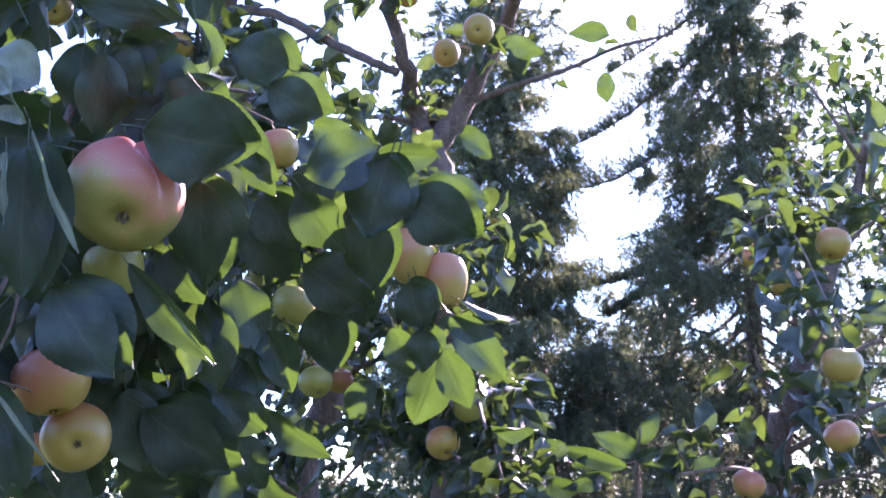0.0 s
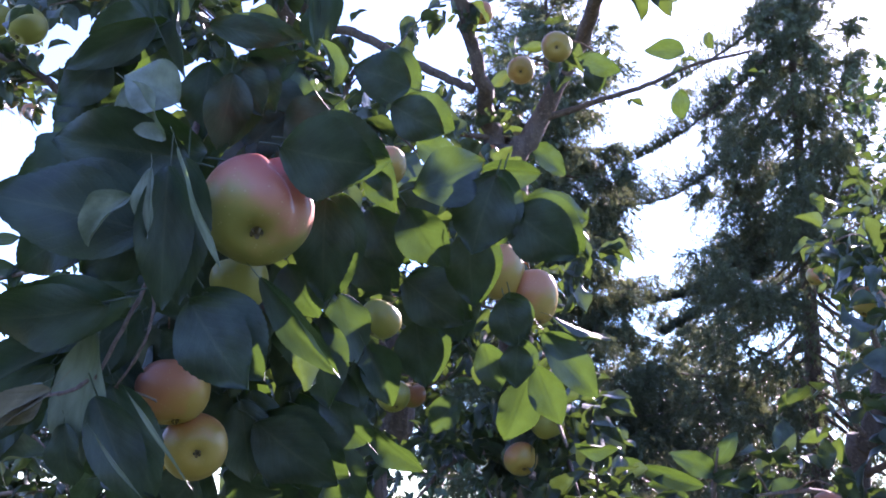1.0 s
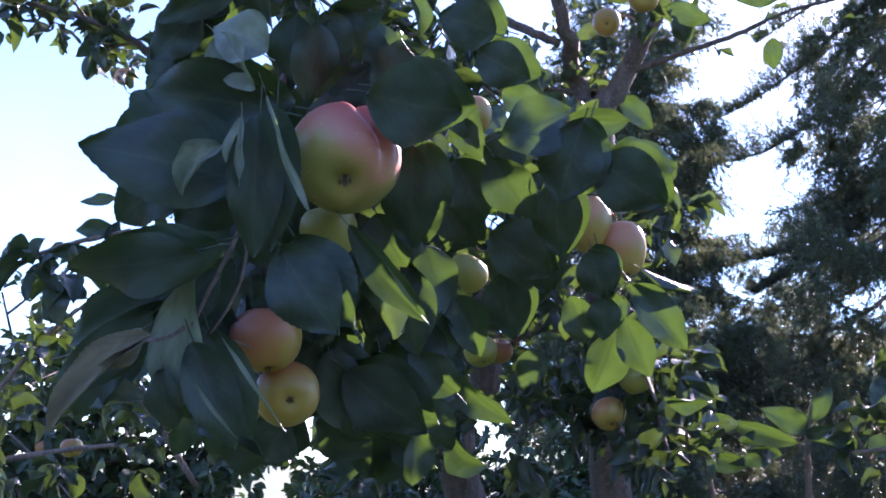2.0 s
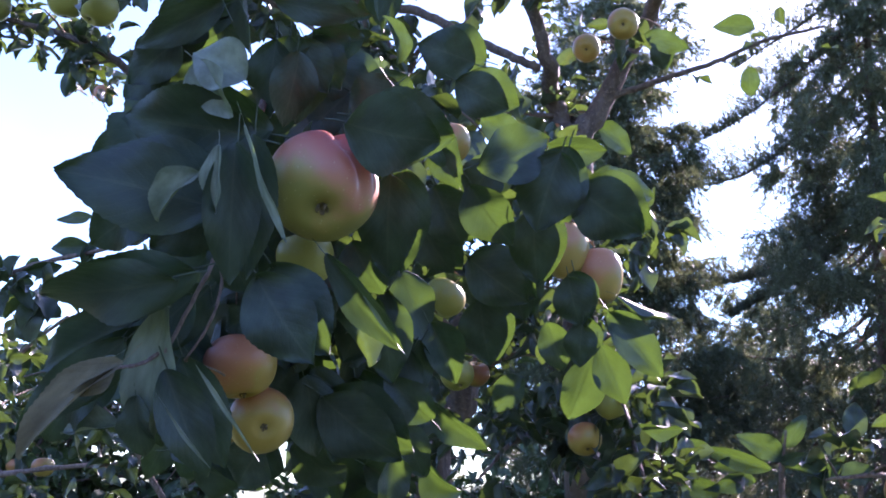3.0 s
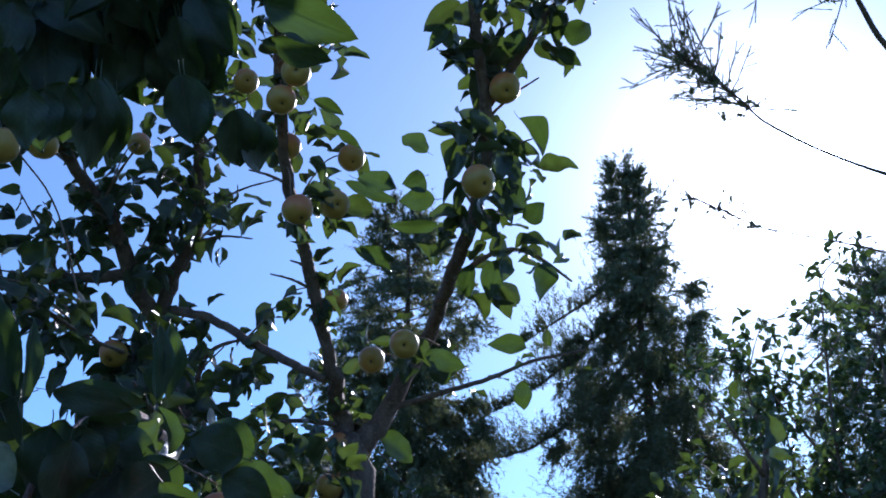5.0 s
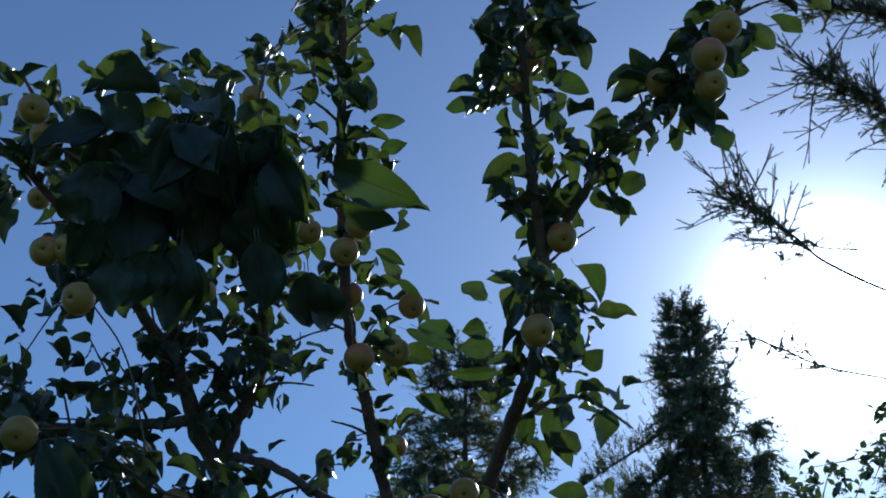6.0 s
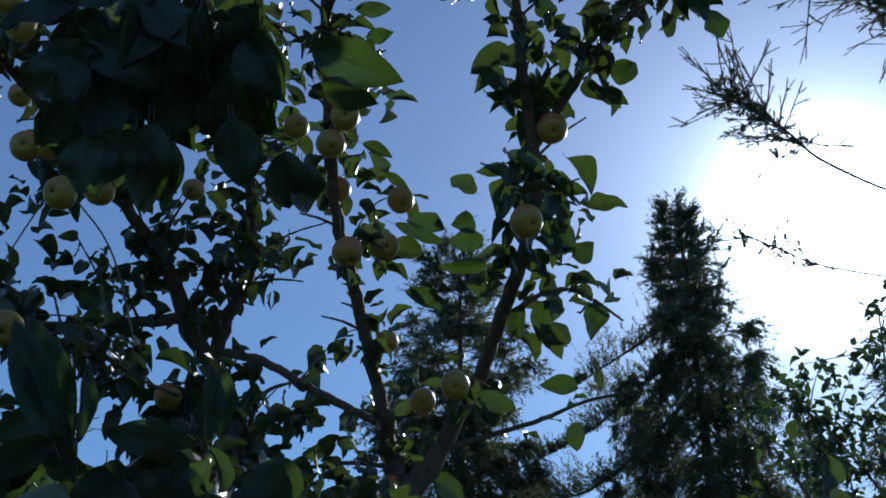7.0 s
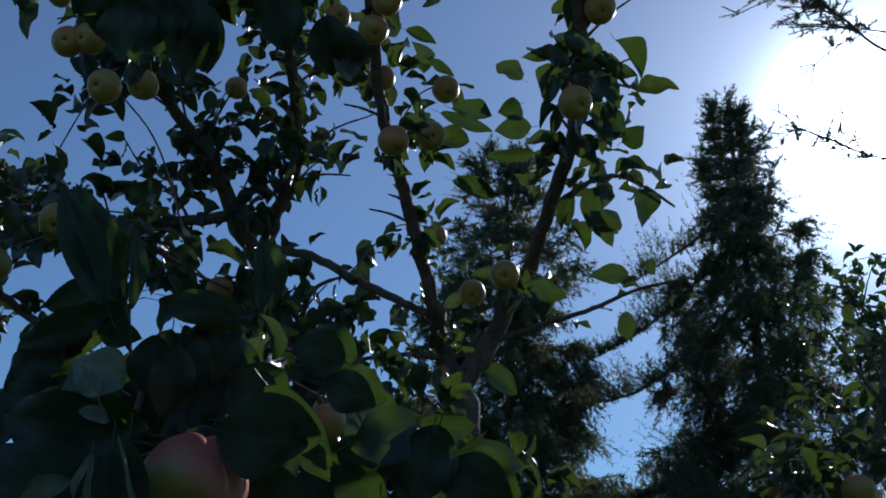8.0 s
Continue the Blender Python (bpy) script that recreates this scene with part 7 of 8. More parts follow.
INNER_4 = [(-0.26, 2.449, 1.836, 0.0070), (-0.289, 2.08, 1.879, 0.0050), (-0.333, 1.727, 1.851, 0.0020)]
branch(apple_tree, "twig", INNER_4, TWIG)
dress(crown, INNER_4, 0.036, 0.054, 7, 0.32, 0.07, 1.0, 0.4)
INNER_5 = [(-0.26, 2.449, 1.836, 0.0070), (-0.154, 2.135, 1.863, 0.0050), (-0.031, 1.835, 1.827, 0.0020)]
branch(apple_tree, "twig", INNER_5, TWIG)
dress(crown, INNER_5, 0.036, 0.054, 7, 0.32, 0.07, 1.0, 0.4)
INNER_6 = [(-0.299, 2.423, 1.95, 0.0070), (-0.334, 1.948, 2.005, 0.0050), (-0.36, 1.495, 1.965, 0.0020)]
branch(apple_tree, "twig", INNER_6, TWIG)
dress(crown, INNER_6, 0.036, 0.054, 7, 0.32, 0.07, 1.0, 0.4)
INNER_7 = [(-0.325, 2.393, 2.077, 0.0070), (-0.256, 2.031, 2.09, 0.0050), (-0.158, 1.686, 2.03, 0.0020)]
branch(apple_tree, "twig", INNER_7, TWIG)
dress(crown, INNER_7, 0.036, 0.054, 7, 0.32, 0.07, 1.0, 0.4)
INNER_8 = [(-0.318, 2.379, 2.14, 0.0070), (-0.323, 1.968, 2.141, 0.0050), (-0.34, 1.575, 2.065, 0.0020)]
branch(apple_tree, "twig", INNER_8, TWIG)
dress(crown, INNER_8, 0.036, 0.054, 7, 0.32, 0.07, 1.0, 0.4)
INNER_9 = [(-0.024, 2.197, 2.038, 0.0070), (0.015, 1.936, 2.056, 0.0050), (0.081, 1.69, 2.012, 0.0020)]
branch(apple_tree, "twig", INNER_9, TWIG)
dress(crown, INNER_9, 0.036, 0.054, 7, 0.32, 0.07, 1.0, 0.4)
INNER_10 = [(-0.024, 2.176, 2.131, 0.0070), (-0.071, 1.964, 2.157, 0.0050), (-0.148, 1.767, 2.122, 0.0020)]
branch(apple_tree, "twig", INNER_10, TWIG)
dress(crown, INNER_10, 0.036, 0.054, 7, 0.32, 0.07, 1.0, 0.4)
INNER_11 = [(-0.299, 2.481, 1.697, 0.0070), (-0.387, 2.177, 1.681, 0.0050), (-0.401, 1.884, 1.618, 0.0020)]
branch(apple_tree, "twig", INNER_11, TWIG)
dress(crown, INNER_11, 0.036, 0.054, 7, 0.32, 0.07, 1.0, 0.4)
INNER_12 = [(-0.325, 2.505, 1.596, 0.0070), (-0.447, 2.284, 1.661, 0.0050), (-0.586, 2.079, 1.661, 0.0020)]
branch(apple_tree, "twig", INNER_12, TWIG)
dress(crown, INNER_12, 0.036, 0.054, 7, 0.32, 0.07, 1.0, 0.4)
INNER_13 = [(-0.377, 2.343, 2.292, 0.0070), (-0.428, 1.975, 2.333, 0.0050), (-0.407, 1.627, 2.281, 0.0020)]
branch(apple_tree, "twig", INNER_13, TWIG)
dress(crown, INNER_13, 0.036, 0.054, 7, 0.32, 0.07, 1.0, 0.4)
INNER_14 = [(-0.403, 2.32, 2.393, 0.0070), (-0.445, 1.955, 2.42, 0.0050), (-0.49, 1.611, 2.353, 0.0020)]
branch(apple_tree, "twig", INNER_14, TWIG)
dress(crown, INNER_14, 0.036, 0.054, 7, 0.32, 0.07, 1.0, 0.4)
INNER_15 = [(-0.006, 2.278, 1.69, 0.0070), (0.033, 2.029, 1.655, 0.0050), (0.099, 1.789, 1.582, 0.0020)]
branch(apple_tree, "twig", INNER_15, TWIG)
dress(crown, INNER_15, 0.036, 0.054, 7, 0.32, 0.07, 1.0, 0.4)
INNER_16 = [(-0.325, 2.452, 1.824, 0.0070), (-0.498, 2.344, 1.845, 0.0050), (-0.703, 2.251, 1.806, 0.0020)]
branch(apple_tree, "twig", INNER_16, TWIG)
dress(crown, INNER_16, 0.036, 0.054, 7, 0.32, 0.07, 1.0, 0.4)
INNER_17 = [(-0.377, 2.37, 2.178, 0.0070), (-0.635, 2.277, 2.136, 0.0050), (-0.822, 2.197, 2.038, 0.0020)]
branch(apple_tree, "twig", INNER_17, TWIG)
dress(crown, INNER_17, 0.036, 0.054, 7, 0.32, 0.07, 1.0, 0.4)
INNER_18 = [(-0.036, 2.235, 1.876, 0.0070), (0.04, 1.943, 1.804, 0.0050), (0.058, 1.659, 1.702, 0.0020)]
branch(apple_tree, "twig", INNER_18, TWIG)
dress(crown, INNER_18, 0.036, 0.054, 7, 0.32, 0.07, 1.0, 0.4)
INNER_19 = [(-0.416, 2.299, 2.482, 0.0070), (-0.368, 2.181, 2.549, 0.0050), (-0.274, 2.079, 2.549, 0.0020)]
branch(apple_tree, "twig", INNER_19, TWIG)
dress(crown, INNER_19, 0.036, 0.054, 7, 0.32, 0.07, 1.0, 0.4)
INNER_20 = [(-1.126, 1.8, 1.913, 0.0060), (-1.004, 1.801, 1.967, 0.0050), (-0.872, 1.808, 2.002, 0.0030)]
branch(apple_tree, "twig", INNER_20, TWIG)
dress(crown, INNER_20, 0.05, 0.06, 5, 0.05, 0.06, 1.0, 0.3)
INNER_21 = [(-1.48, 2.34, 1.636, 0.0060), (-1.301, 2.312, 1.846, 0.0050), (-1.127, 2.207, 1.937, 0.0030)]
branch(apple_tree, "twig", INNER_21, TWIG)
dress(crown, INNER_21, 0.05, 0.06, 5, 0.05, 0.06, 1.0, 0.3)
INNER_22 = [(-1.42, 2.26, 1.562, 0.0060), (-1.172, 2.277, 1.608, 0.0050), (-0.911, 2.198, 1.627, 0.0030)]
branch(apple_tree, "twig", INNER_22, TWIG)
dress(crown, INNER_22, 0.05, 0.06, 5, 0.05, 0.06, 1.0, 0.3)
INNER_23 = [(-0.862, 2.225, 1.536, 0.0060), (-1.007, 2.162, 1.74, 0.0040), (-1.15, 2.14, 1.769, 0.0030)]
branch(apple_tree, "twig", INNER_23, TWIG)
dress(crown, INNER_23, 0.05, 0.06, 5, 0.05, 0.06, 1.0, 0.3)
spur(apple_tree, crown, (-0.229, 0.746, 1.838), (-0.298, 0.777, 1.837), 0.06, 0)
spur(apple_tree, crown, (-0.261, 0.782, 1.794), (-0.299, 0.772, 1.827), 0.06, 0)
spur(apple_tree, crown, (-0.327, 0.877, 1.732), (-0.299, 0.767, 1.816), 0.06, 0)
spur(apple_tree, crown, (-0.318, 0.929, 1.663), (-0.322, 0.75, 1.685), 0.06, 0)
spur(apple_tree, crown, (-0.357, 0.971, 1.663), (-0.322, 0.75, 1.685), 0.06, 0)
spur(apple_tree, crown, (-0.057, 1.303, 1.935), (-0.332, 1.249, 2.102), 0.058, 4)
spur(apple_tree, crown, (-0.012, 1.321, 1.905), (-0.332, 1.249, 2.102), 0.058, 4)
spur(apple_tree, crown, (-0.164, 0.949, 1.941), (-0.297, 0.94, 1.991), 0.06, 0)
spur(apple_tree, crown, (-0.195, 1.462, 1.893), (-0.36, 1.495, 1.965), 0.058, 4)
spur(apple_tree, crown, (-0.239, 1.867, 1.826), (-0.313, 1.887, 1.864), 0.058, 4)
spur(apple_tree, crown, (-0.221, 2.201, 1.871), (-0.183, 2.22, 1.856), 0.058, 4)
spur(apple_tree, crown, (0.023, 1.828, 1.786), (0.047, 1.84, 1.767), 0.058, 4)
spur(apple_tree, crown, (-0.105, 2.812, 1.803), (-0.272, 2.457, 1.802), 0.058, 4)
spur(apple_tree, crown, (-0.381, 1.517, 1.808), (-0.36, 1.495, 1.965), 0.058, 4)
spur(apple_tree, crown, (-0.295, 1.863, 2.053), (-0.328, 1.861, 2.121), 0.058, 4)
spur(apple_tree, crown, (-0.349, 1.914, 2.022), (-0.336, 1.907, 2.001), 0.058, 4)
spur(apple_tree, crown, (-0.015, 1.867, 1.718), (0.045, 1.866, 1.776), 0.058, 4)
spur(apple_tree, crown, (-0.001, 2.115, 2.526), (0.081, 2.06, 2.479), 0.058, 4)
spur(apple_tree, crown, (0.062, 1.894, 2.474), (0.134, 1.927, 2.482), 0.058, 4)
spur(apple_tree, crown, (-1.15, 2.148, 2.505), (-1.136, 2.049, 2.527), 0.058, 4)
spur(apple_tree, crown, (-1.366, 2.742, 2.709), (-1.179, 2.079, 2.772), 0.058, 4)
spur(apple_tree, crown, (-0.978, 1.495, 2.371), (-0.49, 1.611, 2.353), 0.058, 4)
spur(apple_tree, crown, (-0.826, 1.462, 2.362), (-0.49, 1.611, 2.353), 0.058, 4)
spur(apple_tree, crown, (-0.705, 1.369, 2.292), (-0.49, 1.611, 2.353), 0.058, 4)
spur(apple_tree, crown, (-0.852, 1.723, 2.534), (-0.716, 1.784, 2.904), 0.058, 4)
spur(apple_tree, crown, (-0.77, 1.685, 2.503), (-0.482, 1.673, 2.365), 0.058, 4)
spur(apple_tree, crown, (-1.386, 2.692, 1.651), (-1.447, 2.334, 1.674), 0.058, 4)
spur(apple_tree, crown, (-1.496, 3.374, 1.651), (-1.48, 2.34, 1.636), 0.058, 4)
spur(apple_tree, crown, (-1.936, 3.567, 1.651), (-1.48, 2.34, 1.636), 0.058, 4)
spur(apple_tree, crown, (-0.073, 2.136, 2.356), (-0.061, 2.118, 2.381), 0.058, 4)
spur(apple_tree, crown, (-0.058, 2.146, 2.267), (-0.036, 2.135, 2.305), 0.058, 4)
spur(apple_tree, crown, (0.188, 3.578, 2.571), (-0.325, 2.364, 2.203), 0.058, 4)
spur(apple_tree, crown, (-0.162, 1.464, 2.809), (-0.197, 1.508, 2.867), 0.058, 4)
spur(apple_tree, crown, (-0.188, 1.483, 2.779), (-0.195, 1.53, 2.84), 0.058, 4)
spur(apple_tree, crown, (-0.292, 1.756, 2.996), (-0.404, 1.769, 3.022), 0.058, 4)
spur(apple_tree, crown, (-0.179, 1.657, 2.799), (-0.188, 1.606, 2.775), 0.058, 4)
spur(apple_tree, crown, (-0.066, 1.792, 2.857), (-0.168, 1.74, 2.692), 0.058, 4)
spur(apple_tree, crown, (-0.164, 1.597, 2.635), (-0.184, 1.656, 2.732), 0.058, 4)
spur(apple_tree, crown, (-0.094, 1.708, 2.682), (-0.171, 1.726, 2.697), 0.058, 4)
spur(apple_tree, crown, (-0.096, 2.242, 2.743), (-0.274, 2.079, 2.549), 0.058, 4)
spur(apple_tree, crown, (0.222, 1.534, 2.862), (0.178, 1.505, 2.871), 0.058, 4)
spur(apple_tree, crown, (0.144, 1.437, 2.591), (0.199, 1.587, 2.776), 0.058, 4)
spur(apple_tree, crown, (0.157, 1.525, 3.25), (0.136, 1.309, 3.1), 0.058, 4)
spur(apple_tree, crown, (0.162, 1.425, 3.236), (0.131, 1.28, 3.134), 0.058, 4)
spur(apple_tree, crown, (0.119, 1.568, 3.444), (0.124, 1.236, 3.186), 0.058, 4)
spur(apple_tree, crown, (0.188, 1.394, 3.284), (0.127, 1.25, 3.169), 0.058, 4)
spur(apple_tree, crown, (0.388, 1.32, 3.051), (0.414, 1.317, 3.034), 0.058, 4)
spur(apple_tree, crown, (0.403, 1.117, 2.954), (0.474, 1.264, 3.077), 0.06, 0)
spur(apple_tree, crown, (0.451, 1.243, 2.986), (0.457, 1.279, 3.064), 0.058, 4)
spur(apple_tree, crown, (0.473, 1.181, 3.077), (0.506, 1.218, 3.124), 0.06, 0)
spur(apple_tree, crown, (-0.287, 1.579, 3.453), (-0.382, 1.489, 3.27), 0.058, 4)
spur(apple_tree, crown, (-0.24, 1.712, 3.555), (-0.382, 1.489, 3.27), 0.058, 4)
spur(apple_tree, crown, (-0.483, 1.399, 3.056), (-0.486, 1.552, 3.179), 0.058, 4)
spur(apple_tree, crown, (-0.534, 1.672, 3.313), (-0.556, 1.536, 3.205), 0.058, 4)
spur(apple_tree, crown, (-0.416, 1.593, 3.245), (-0.393, 1.522, 3.221), 0.058, 4)
spur(apple_tree, crown, (-0.777, 1.385, 2.993), (-0.826, 1.502, 3.085), 0.058, 4)
spur(apple_tree, crown, (-0.782, 1.493, 3.03), (-0.826, 1.502, 3.085), 0.058, 4)
spur(apple_tree, crown, (-0.975, 1.954, 3.215), (-0.825, 1.637, 2.988), 0.058, 4)
spur(apple_tree, crown, (-0.739, 1.534, 2.767), (-0.715, 1.613, 2.98), 0.058, 4)
spur(apple_tree, crown, (-0.678, 1.526, 2.775), (-0.715, 1.613, 2.98), 0.058, 4)
spur(apple_tree, crown, (-0.608, 1.44, 2.615), (-0.49, 1.611, 2.353), 0.058, 4)
spur(apple_tree, crown, (-0.593, 1.562, 2.717), (-0.707, 1.677, 2.95), 0.058, 4)
spur(apple_tree, crown, (-0.581, 2.173, 3.099), (-0.603, 1.972, 2.805), 0.058, 4)
spur(apple_tree, crown, (-0.484, 1.817, 2.423), (-0.461, 1.829, 2.395), 0.058, 4)
spur(apple_tree, crown, (-0.638, 1.595, 2.38), (-0.49, 1.611, 2.353), 0.058, 4)
spur(apple_tree, crown, (-0.662, 1.44, 2.375), (-0.49, 1.611, 2.353), 0.058, 4)
crown.finish("foliage", apple_tree, LEAF_MANY, "dense green leaves, some lit through by the sun")
young_apple_tree = thing("apple_tree", (0.754, 2.253, 0), "slender young apple tree with sparse fruit", "tree")
SLIM_TRUNK = [(0.754, 2.253, 0, 0.0450), (0.692, 2.253, 1.575, 0.0300), (0.71, 2.211, 1.756, 0.0240), (0.733, 2.185, 1.87, 0.0200), (0.791, 2.143, 2.051, 0.0150), (0.849, 2.101, 2.233, 0.0100), (0.867, 2.069, 2.369, 0.0050)]
branch(young_apple_tree, "trunk", SLIM_TRUNK, BARK)
slim_crown = Foliage(23, LOW_BLADES)
SLIM_A = [(0.739, 2.18, 1.892, 0.0080), (0.693, 2.109, 1.974, 0.0060), (0.643, 2.042, 2.041, 0.0040), (0.573, 1.976, 2.105, 0.0030)]
branch(young_apple_tree, "branch", SLIM_A, TWIG)
dress(slim_crown, SLIM_A, 0.055, 0.062, 4, 0.15, 0.05)
SLIM_B = [(0.721, 2.198, 1.813, 0.0080), (0.765, 2.085, 1.858, 0.0060), (0.833, 2.025, 1.894, 0.0040)]
branch(young_apple_tree, "branch", SLIM_B, TWIG)
dress(slim_crown, SLIM_B, 0.055, 0.062, 4, 0.15, 0.05)
SLIM_C = [(0.71, 2.211, 1.756, 0.0070), (0.647, 2.148, 1.808, 0.0040), (0.604, 2.08, 1.879, 0.0030)]
branch(young_apple_tree, "branch", SLIM_C, TWIG)
dress(slim_crown, SLIM_C, 0.055, 0.062, 4, 0.15, 0.05)
SLIM_D = [(0.704, 2.227, 1.688, 0.0080), (0.787, 2.11, 1.749, 0.0050), (0.876, 2.05, 1.788, 0.0040)]
branch(young_apple_tree, "branch", SLIM_D, TWIG)
dress(slim_crown, SLIM_D, 0.055, 0.062, 4, 0.15, 0.05)
SLIM_E = [(0.797, 2.14, 2.062, 0.0070), (0.829, 2.076, 2.118, 0.0050), (0.876, 1.967, 2.147, 0.0030)]
branch(young_apple_tree, "branch", SLIM_E, TWIG)
dress(slim_crown, SLIM_E, 0.055, 0.062, 4, 0.15, 0.05)
SLIM_F = [(0.698, 2.24, 1.632, 0.0070), (0.551, 2.082, 1.651, 0.0050), (0.421, 1.982, 1.639, 0.0030)]
branch(young_apple_tree, "branch", SLIM_F, TWIG)
dress(slim_crown, SLIM_F, 0.055, 0.062, 4, 0.15, 0.05)
SLIM_G = [(0.698, 2.245, 1.609, 0.0070), (0.746, 2.086, 1.63, 0.0050), (0.811, 1.979, 1.649, 0.0030)]
branch(young_apple_tree, "branch", SLIM_G, TWIG)
dress(slim_crown, SLIM_G, 0.055, 0.062, 4, 0.15, 0.05)
SLIM_H = [(0.855, 2.093, 2.267, 0.0060), (0.784, 2.027, 2.329, 0.0040), (0.738, 2.012, 2.395, 0.0030)]
branch(young_apple_tree, "branch", SLIM_H, TWIG)
dress(slim_crown, SLIM_H, 0.055, 0.062, 4, 0.15, 0.05)
dress(slim_crown, SLIM_TRUNK, 0.09, 0.06, 3, 0.72, 0.05)
apple((0.652, 1.755, 2.017), 0.059, (0.38, 0.17, 0.91), 4, 0, group="apples on the young tree")
apple((0.591, 1.827, 1.965), 0.059, (0.47, 0.07, 0.88), 15, 0, group="apples on the young tree")
apple((0.573, 1.556, 1.789), 0.059, (0.07, -0.22, 0.97), -59, 0, group="apples on the young tree")
apple((0.667, 1.828, 1.7), 0.059, (-0.32, 0.31, 0.89), -19, 0, group="apples on the young tree")
apple((0.545, 1.971, 1.621), 0.059, (0.38, 0.18, 0.91), 29, 0, group="apples on the young tree")
apple((0.909, 2.26, 1.71), 0.059, (0.38, 0.3, 0.87), -17, 0, group="apples on the young tree")
apple((0.926, 3.177, 2.312), 0.059, (0.53, 0.08, 0.84), 56, 0, group="apples on the young tree")
spur(young_apple_tree, slim_crown, (0.668, 1.761, 2.053), (0.573, 1.976, 2.105), 0.058, 4)
spur(young_apple_tree, slim_crown, (0.609, 1.829, 2), (0.573, 1.976, 2.105), 0.058, 4)
spur(young_apple_tree, slim_crown, (0.576, 1.547, 1.828), (0.573, 1.976, 2.105), 0.058, 4)
spur(young_apple_tree, slim_crown, (0.654, 1.84, 1.736), (0.811, 1.979, 1.649), 0.058, 4)
spur(young_apple_tree, slim_crown, (0.56, 1.978, 1.657), (0.504, 2.045, 1.647), 0.058, 4)
spur(young_apple_tree, slim_crown, (0.924, 2.272, 1.745), (0.764, 2.142, 1.733), 0.058, 4)
spur(young_apple_tree, slim_crown, (0.947, 3.18, 2.346), (0.828, 2.116, 2.167), 0.058, 4)
slim_crown.finish("foliage", young_apple_tree, LEAF_MANY, "sparse green leaves")
sapling = thing("apple_shoot", (0.363, 2.071, 0), "upright leafy apple shoots growing low", "shrub")
SHOOT_A = [(0.363, 2.071, 0, 0.0120), (0.363, 2.071, 1.515, 0.0060), (0.353, 2.02, 1.635, 0.0040), (0.354, 1.977, 1.723, 0.0020)]
branch(sapling, "stem", SHOOT_A, TWIG)
SHOOT_B = [(0.363, 2.071, 0.6, 0.0080), (0.184, 2.035, 1.57, 0.0050), (0.146, 1.995, 1.628, 0.0040), (0.129, 1.96, 1.676, 0.0020)]
branch(sapling, "stem", SHOOT_B, TWIG)
SHOOT_C = [(0.363, 2.071, 0.5, 0.0080), (0.501, 2.077, 1.56, 0.0050), (0.464, 2.035, 1.628, 0.0040), (0.429, 1.998, 1.676, 0.0020)]
branch(sapling, "stem", SHOOT_C, TWIG)
leaf(sapling, (0.351, 1.999, 1.674), (0.269, 1.957, 1.71), 0.042, (0.43, -0.9, -0.06), 1)
leaf(sapling, (0.353, 1.995, 1.694), (0.389, 1.976, 1.753), 0.033, (-0.28, -0.95, -0.13), 1)
leaf(sapling, (0.349, 2.002, 1.664), (0.387, 1.973, 1.684), 0.024, (-0.51, -0.83, -0.22), 2)
leaf(sapling, (0.331, 2.002, 1.654), (0.196, 1.983, 1.689), 0.034, (0.06, -0.96, -0.27), 4)
leaf(sapling, (0.22, 1.979, 1.689), (0.136, 1.987, 1.672), 0.037, (-0.07, -0.99, -0.07), 1)
leaf(sapling, (0.18, 1.978, 1.673), (0.157, 1.958, 1.626), 0.041, (0.77, -0.63, -0.11), 1)
leaf(sapling, (0.192, 1.99, 1.63), (0.142, 1.945, 1.666), 0.041, (0.44, -0.81, -0.38), 0)
leaf(sapling, (0.23, 1.987, 1.66), (0.313, 2.016, 1.634), 0.048, (0.38, -0.89, 0.25), 1)
leaf(sapling, (0.055, 1.967, 1.655), (0.095, 1.988, 1.617), 0.035, (0.31, -0.93, -0.2), 2)
leaf(sapling, (0.411, 2.014, 1.646), (0.482, 2.036, 1.679), 0.036, (0.44, -0.79, -0.42), 1)
leaf(sapling, (0.432, 2.019, 1.637), (0.362, 2.009, 1.665), 0.037, (0.26, -0.91, 0.33), 4)
leaf(sapling, (0.281, 1.998, 1.642), (0.216, 1.967, 1.611), 0.036, (0.47, -0.88, -0.07), 4)
leaf(sapling, (0.08, 1.977, 1.626), (0.029, 1.96, 1.674), 0.041, (0.12, -0.97, -0.2), 2)
leaf(sapling, (0.165, 1.984, 1.639), (0.248, 1.986, 1.612), 0.041, (-0.1, -0.93, -0.37), 4)
leaf(sapling, (0.452, 2.019, 1.648), (0.531, 2.055, 1.661), 0.045, (0.37, -0.89, 0.25), 0)
spruce((0.38, 8.23, 0), 6.29, 1.9, 150, 3, "tall dark spruce with drooping boughs", needles=24, shoots=44)
spruce((2.84, 9.6, 0), 7.75, 4.4, 180, 8, "broad dark spruce with a ragged top", needles=24, shoots=56, leaders=5, power=1.45, sweeps=[(5.6, (0.94, 8.88, 4.2)), (6.1, (1.16, 9.37, 4.75)), (4.5, (0.9, 8.89, 3.27)), (6.6, (1.68, 9.59, 5.59)), (4.3, (1.4, 8.74, 3.04))])
spruce((4.19, 7.22, 0), 5.41, 2.6, 130, 17, "dark spruce with long thin hanging boughs", needles=22, shoots=44)
spruce((2.57, 12.89, 0), 3.73, 3.6, 130, 29, "low dense spruce in the shade behind", needles=24, shoots=56)
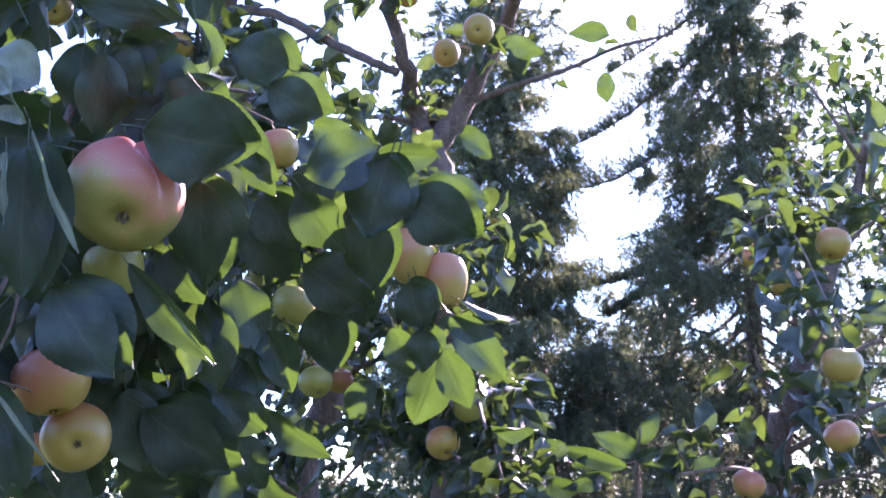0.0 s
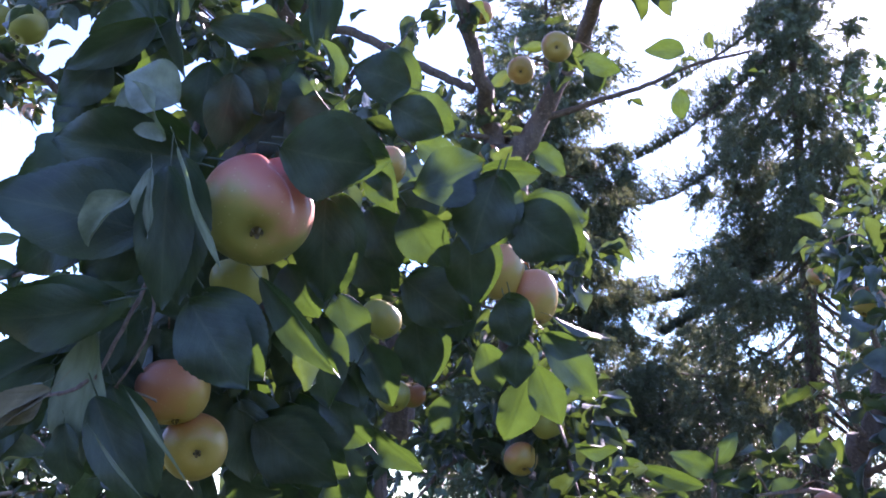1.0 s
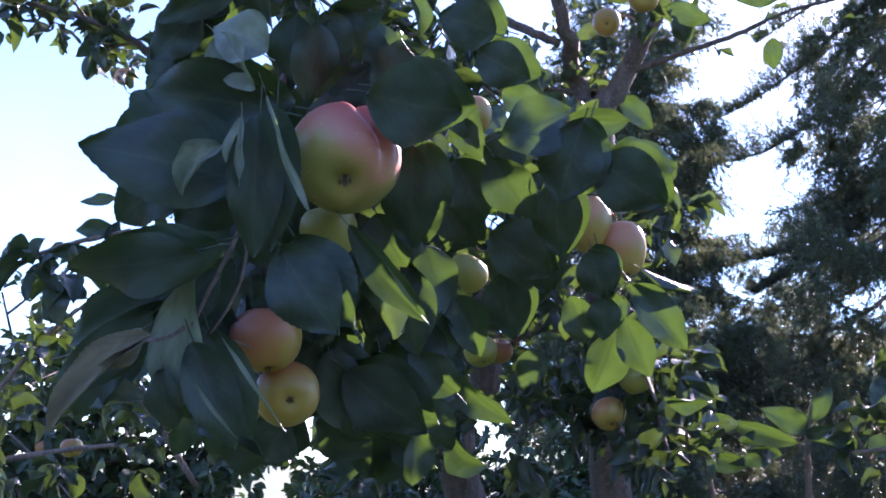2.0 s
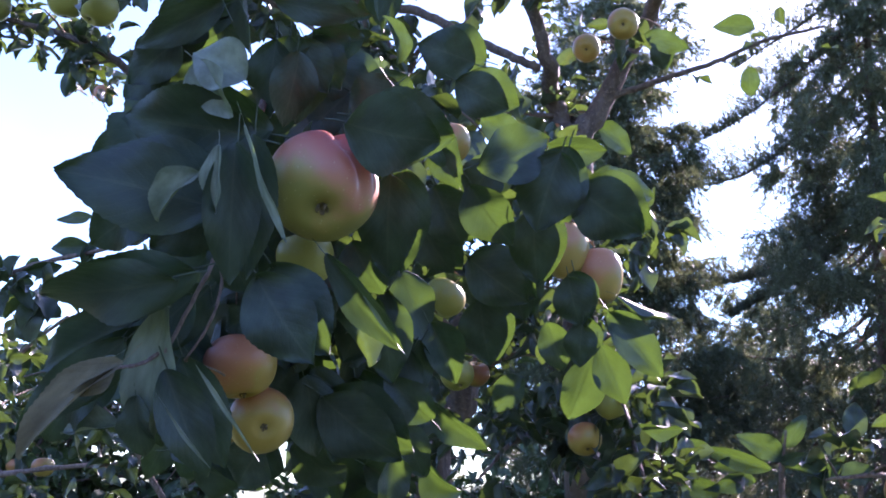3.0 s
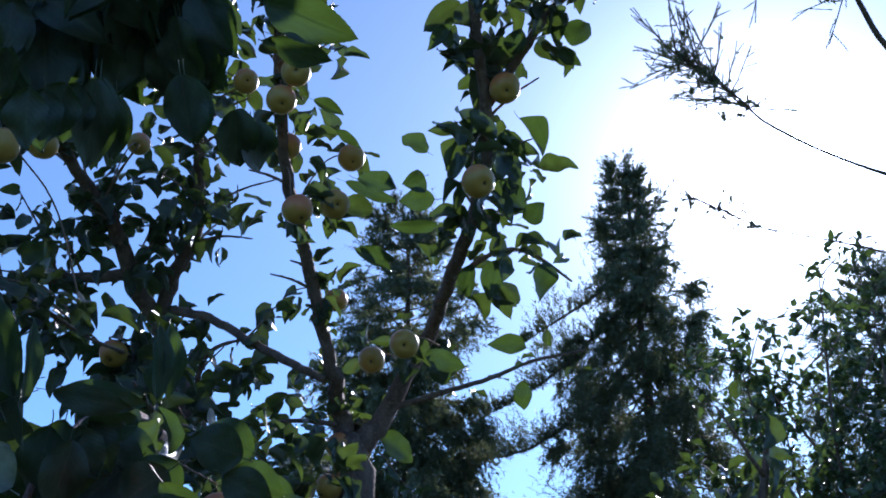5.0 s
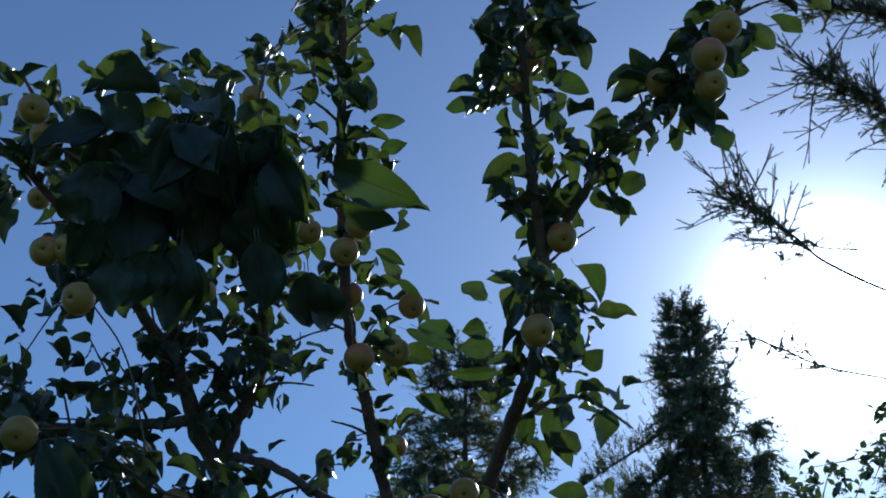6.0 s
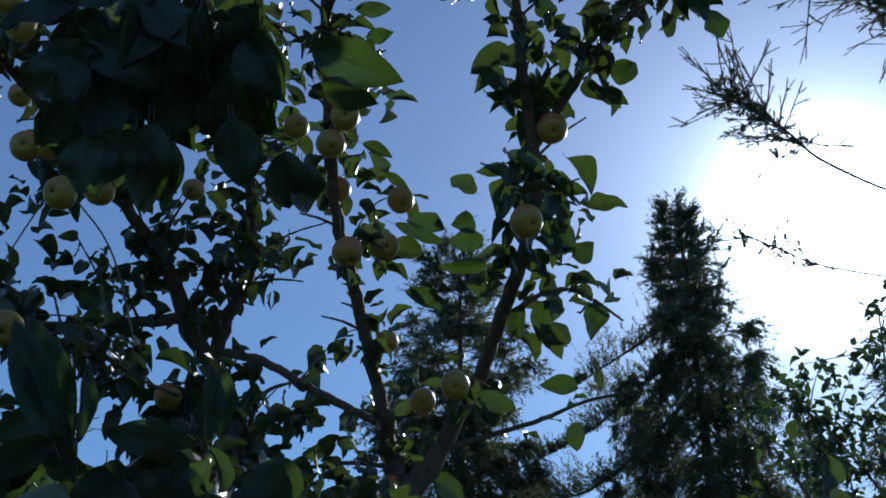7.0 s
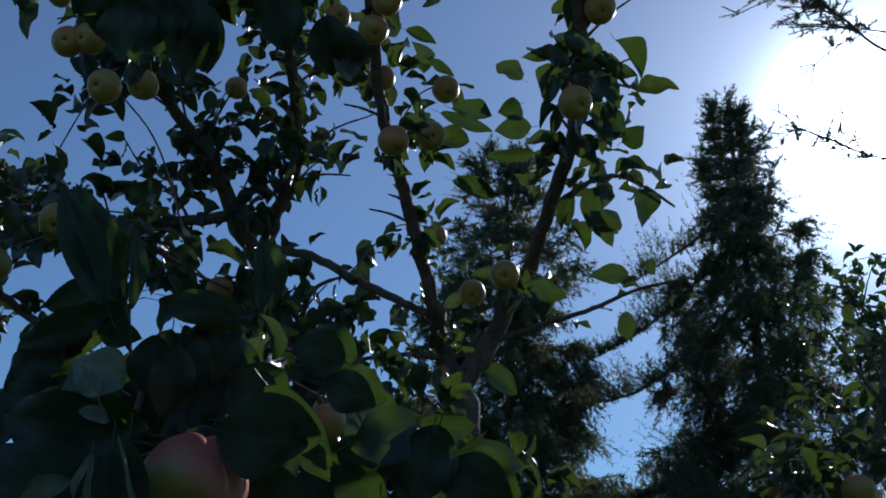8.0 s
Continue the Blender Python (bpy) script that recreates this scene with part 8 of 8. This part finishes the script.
leafy_tree((3.15, 5.75, 0), 4, (2.95, 5.57, 3.62), (1.05, 0.75, 0.85), 22, 0.058, 7, 61, "small fruit tree with a loose open crown")
leafy_tree((-2.13, 4.17, 0), 4, (-2.13, 4.17, 1.45), (1.1, 0.7, 0.95), 20, 0.07, 7, 71, "leafy fruit tree standing farther off")
leafy_tree((-0.79, 5.77, 0), 4, (-0.79, 5.77, 1.23), (1.3, 0.7, 0.85), 20, 0.07, 7, 81, "low leafy fruit tree farther off")
sparse_spruce = thing("spruce", (3.47, 3.73, 0), "sparse conifer whose twiggy boughs reach out against the sun", "tree")
branch(sparse_spruce, "trunk", [(3.47, 3.73, 0, 0.11), (3.47, 3.73, 4, 0.08), (3.52, 3.73, 8, 0.03)], FIR_BARK)
twig_needles = []
FAN = (-0.80, -0.18, 0.30)
twiggy_bough(sparse_spruce, [(3.5, 4.2, 4.1, 0.030), (2.42, 4.09, 4.34, 0.008), (1.86, 3.85, 4.39, 0.007), (1.67, 3.75, 4.47, 0.006), (1.48, 3.66, 4.54, 0.006), (1.34, 3.59, 4.57, 0.004)], 50, 40, 0.27, FAN, twig_needles, 1.6)
twiggy_bough(sparse_spruce, [(3.49, 3.9, 4.56, 0.030), (2.53, 3.72, 4.68, 0.018), (2.2, 3.54, 4.96, 0.012), (1.99, 3.43, 5.06, 0.008), (1.73, 3.34, 5.11, 0.005)], 51, 60, 0.28, FAN, twig_needles, 1.6)
twiggy_bough(sparse_spruce, [(3.47, 3.73, 4.83, 0.030), (2.51, 3.42, 5.15, 0.018), (2.24, 3.29, 5.34, 0.012), (2.02, 3.24, 5.42, 0.008), (1.77, 3.2, 5.4, 0.005)], 52, 55, 0.28, FAN, twig_needles, 1.6)
twiggy_bough(sparse_spruce, [(3.52, 4.47, 3.7, 0.030), (2.7, 4.47, 4.06, 0.007), (1.98, 4.34, 4.12, 0.005), (1.72, 4.22, 4.14, 0.006), (1.53, 4.19, 4.2, 0.004)], 53, 18, 0.16, FAN, twig_needles)
needle_mesh(twig_needles, sparse_spruce, "short sparse needles")
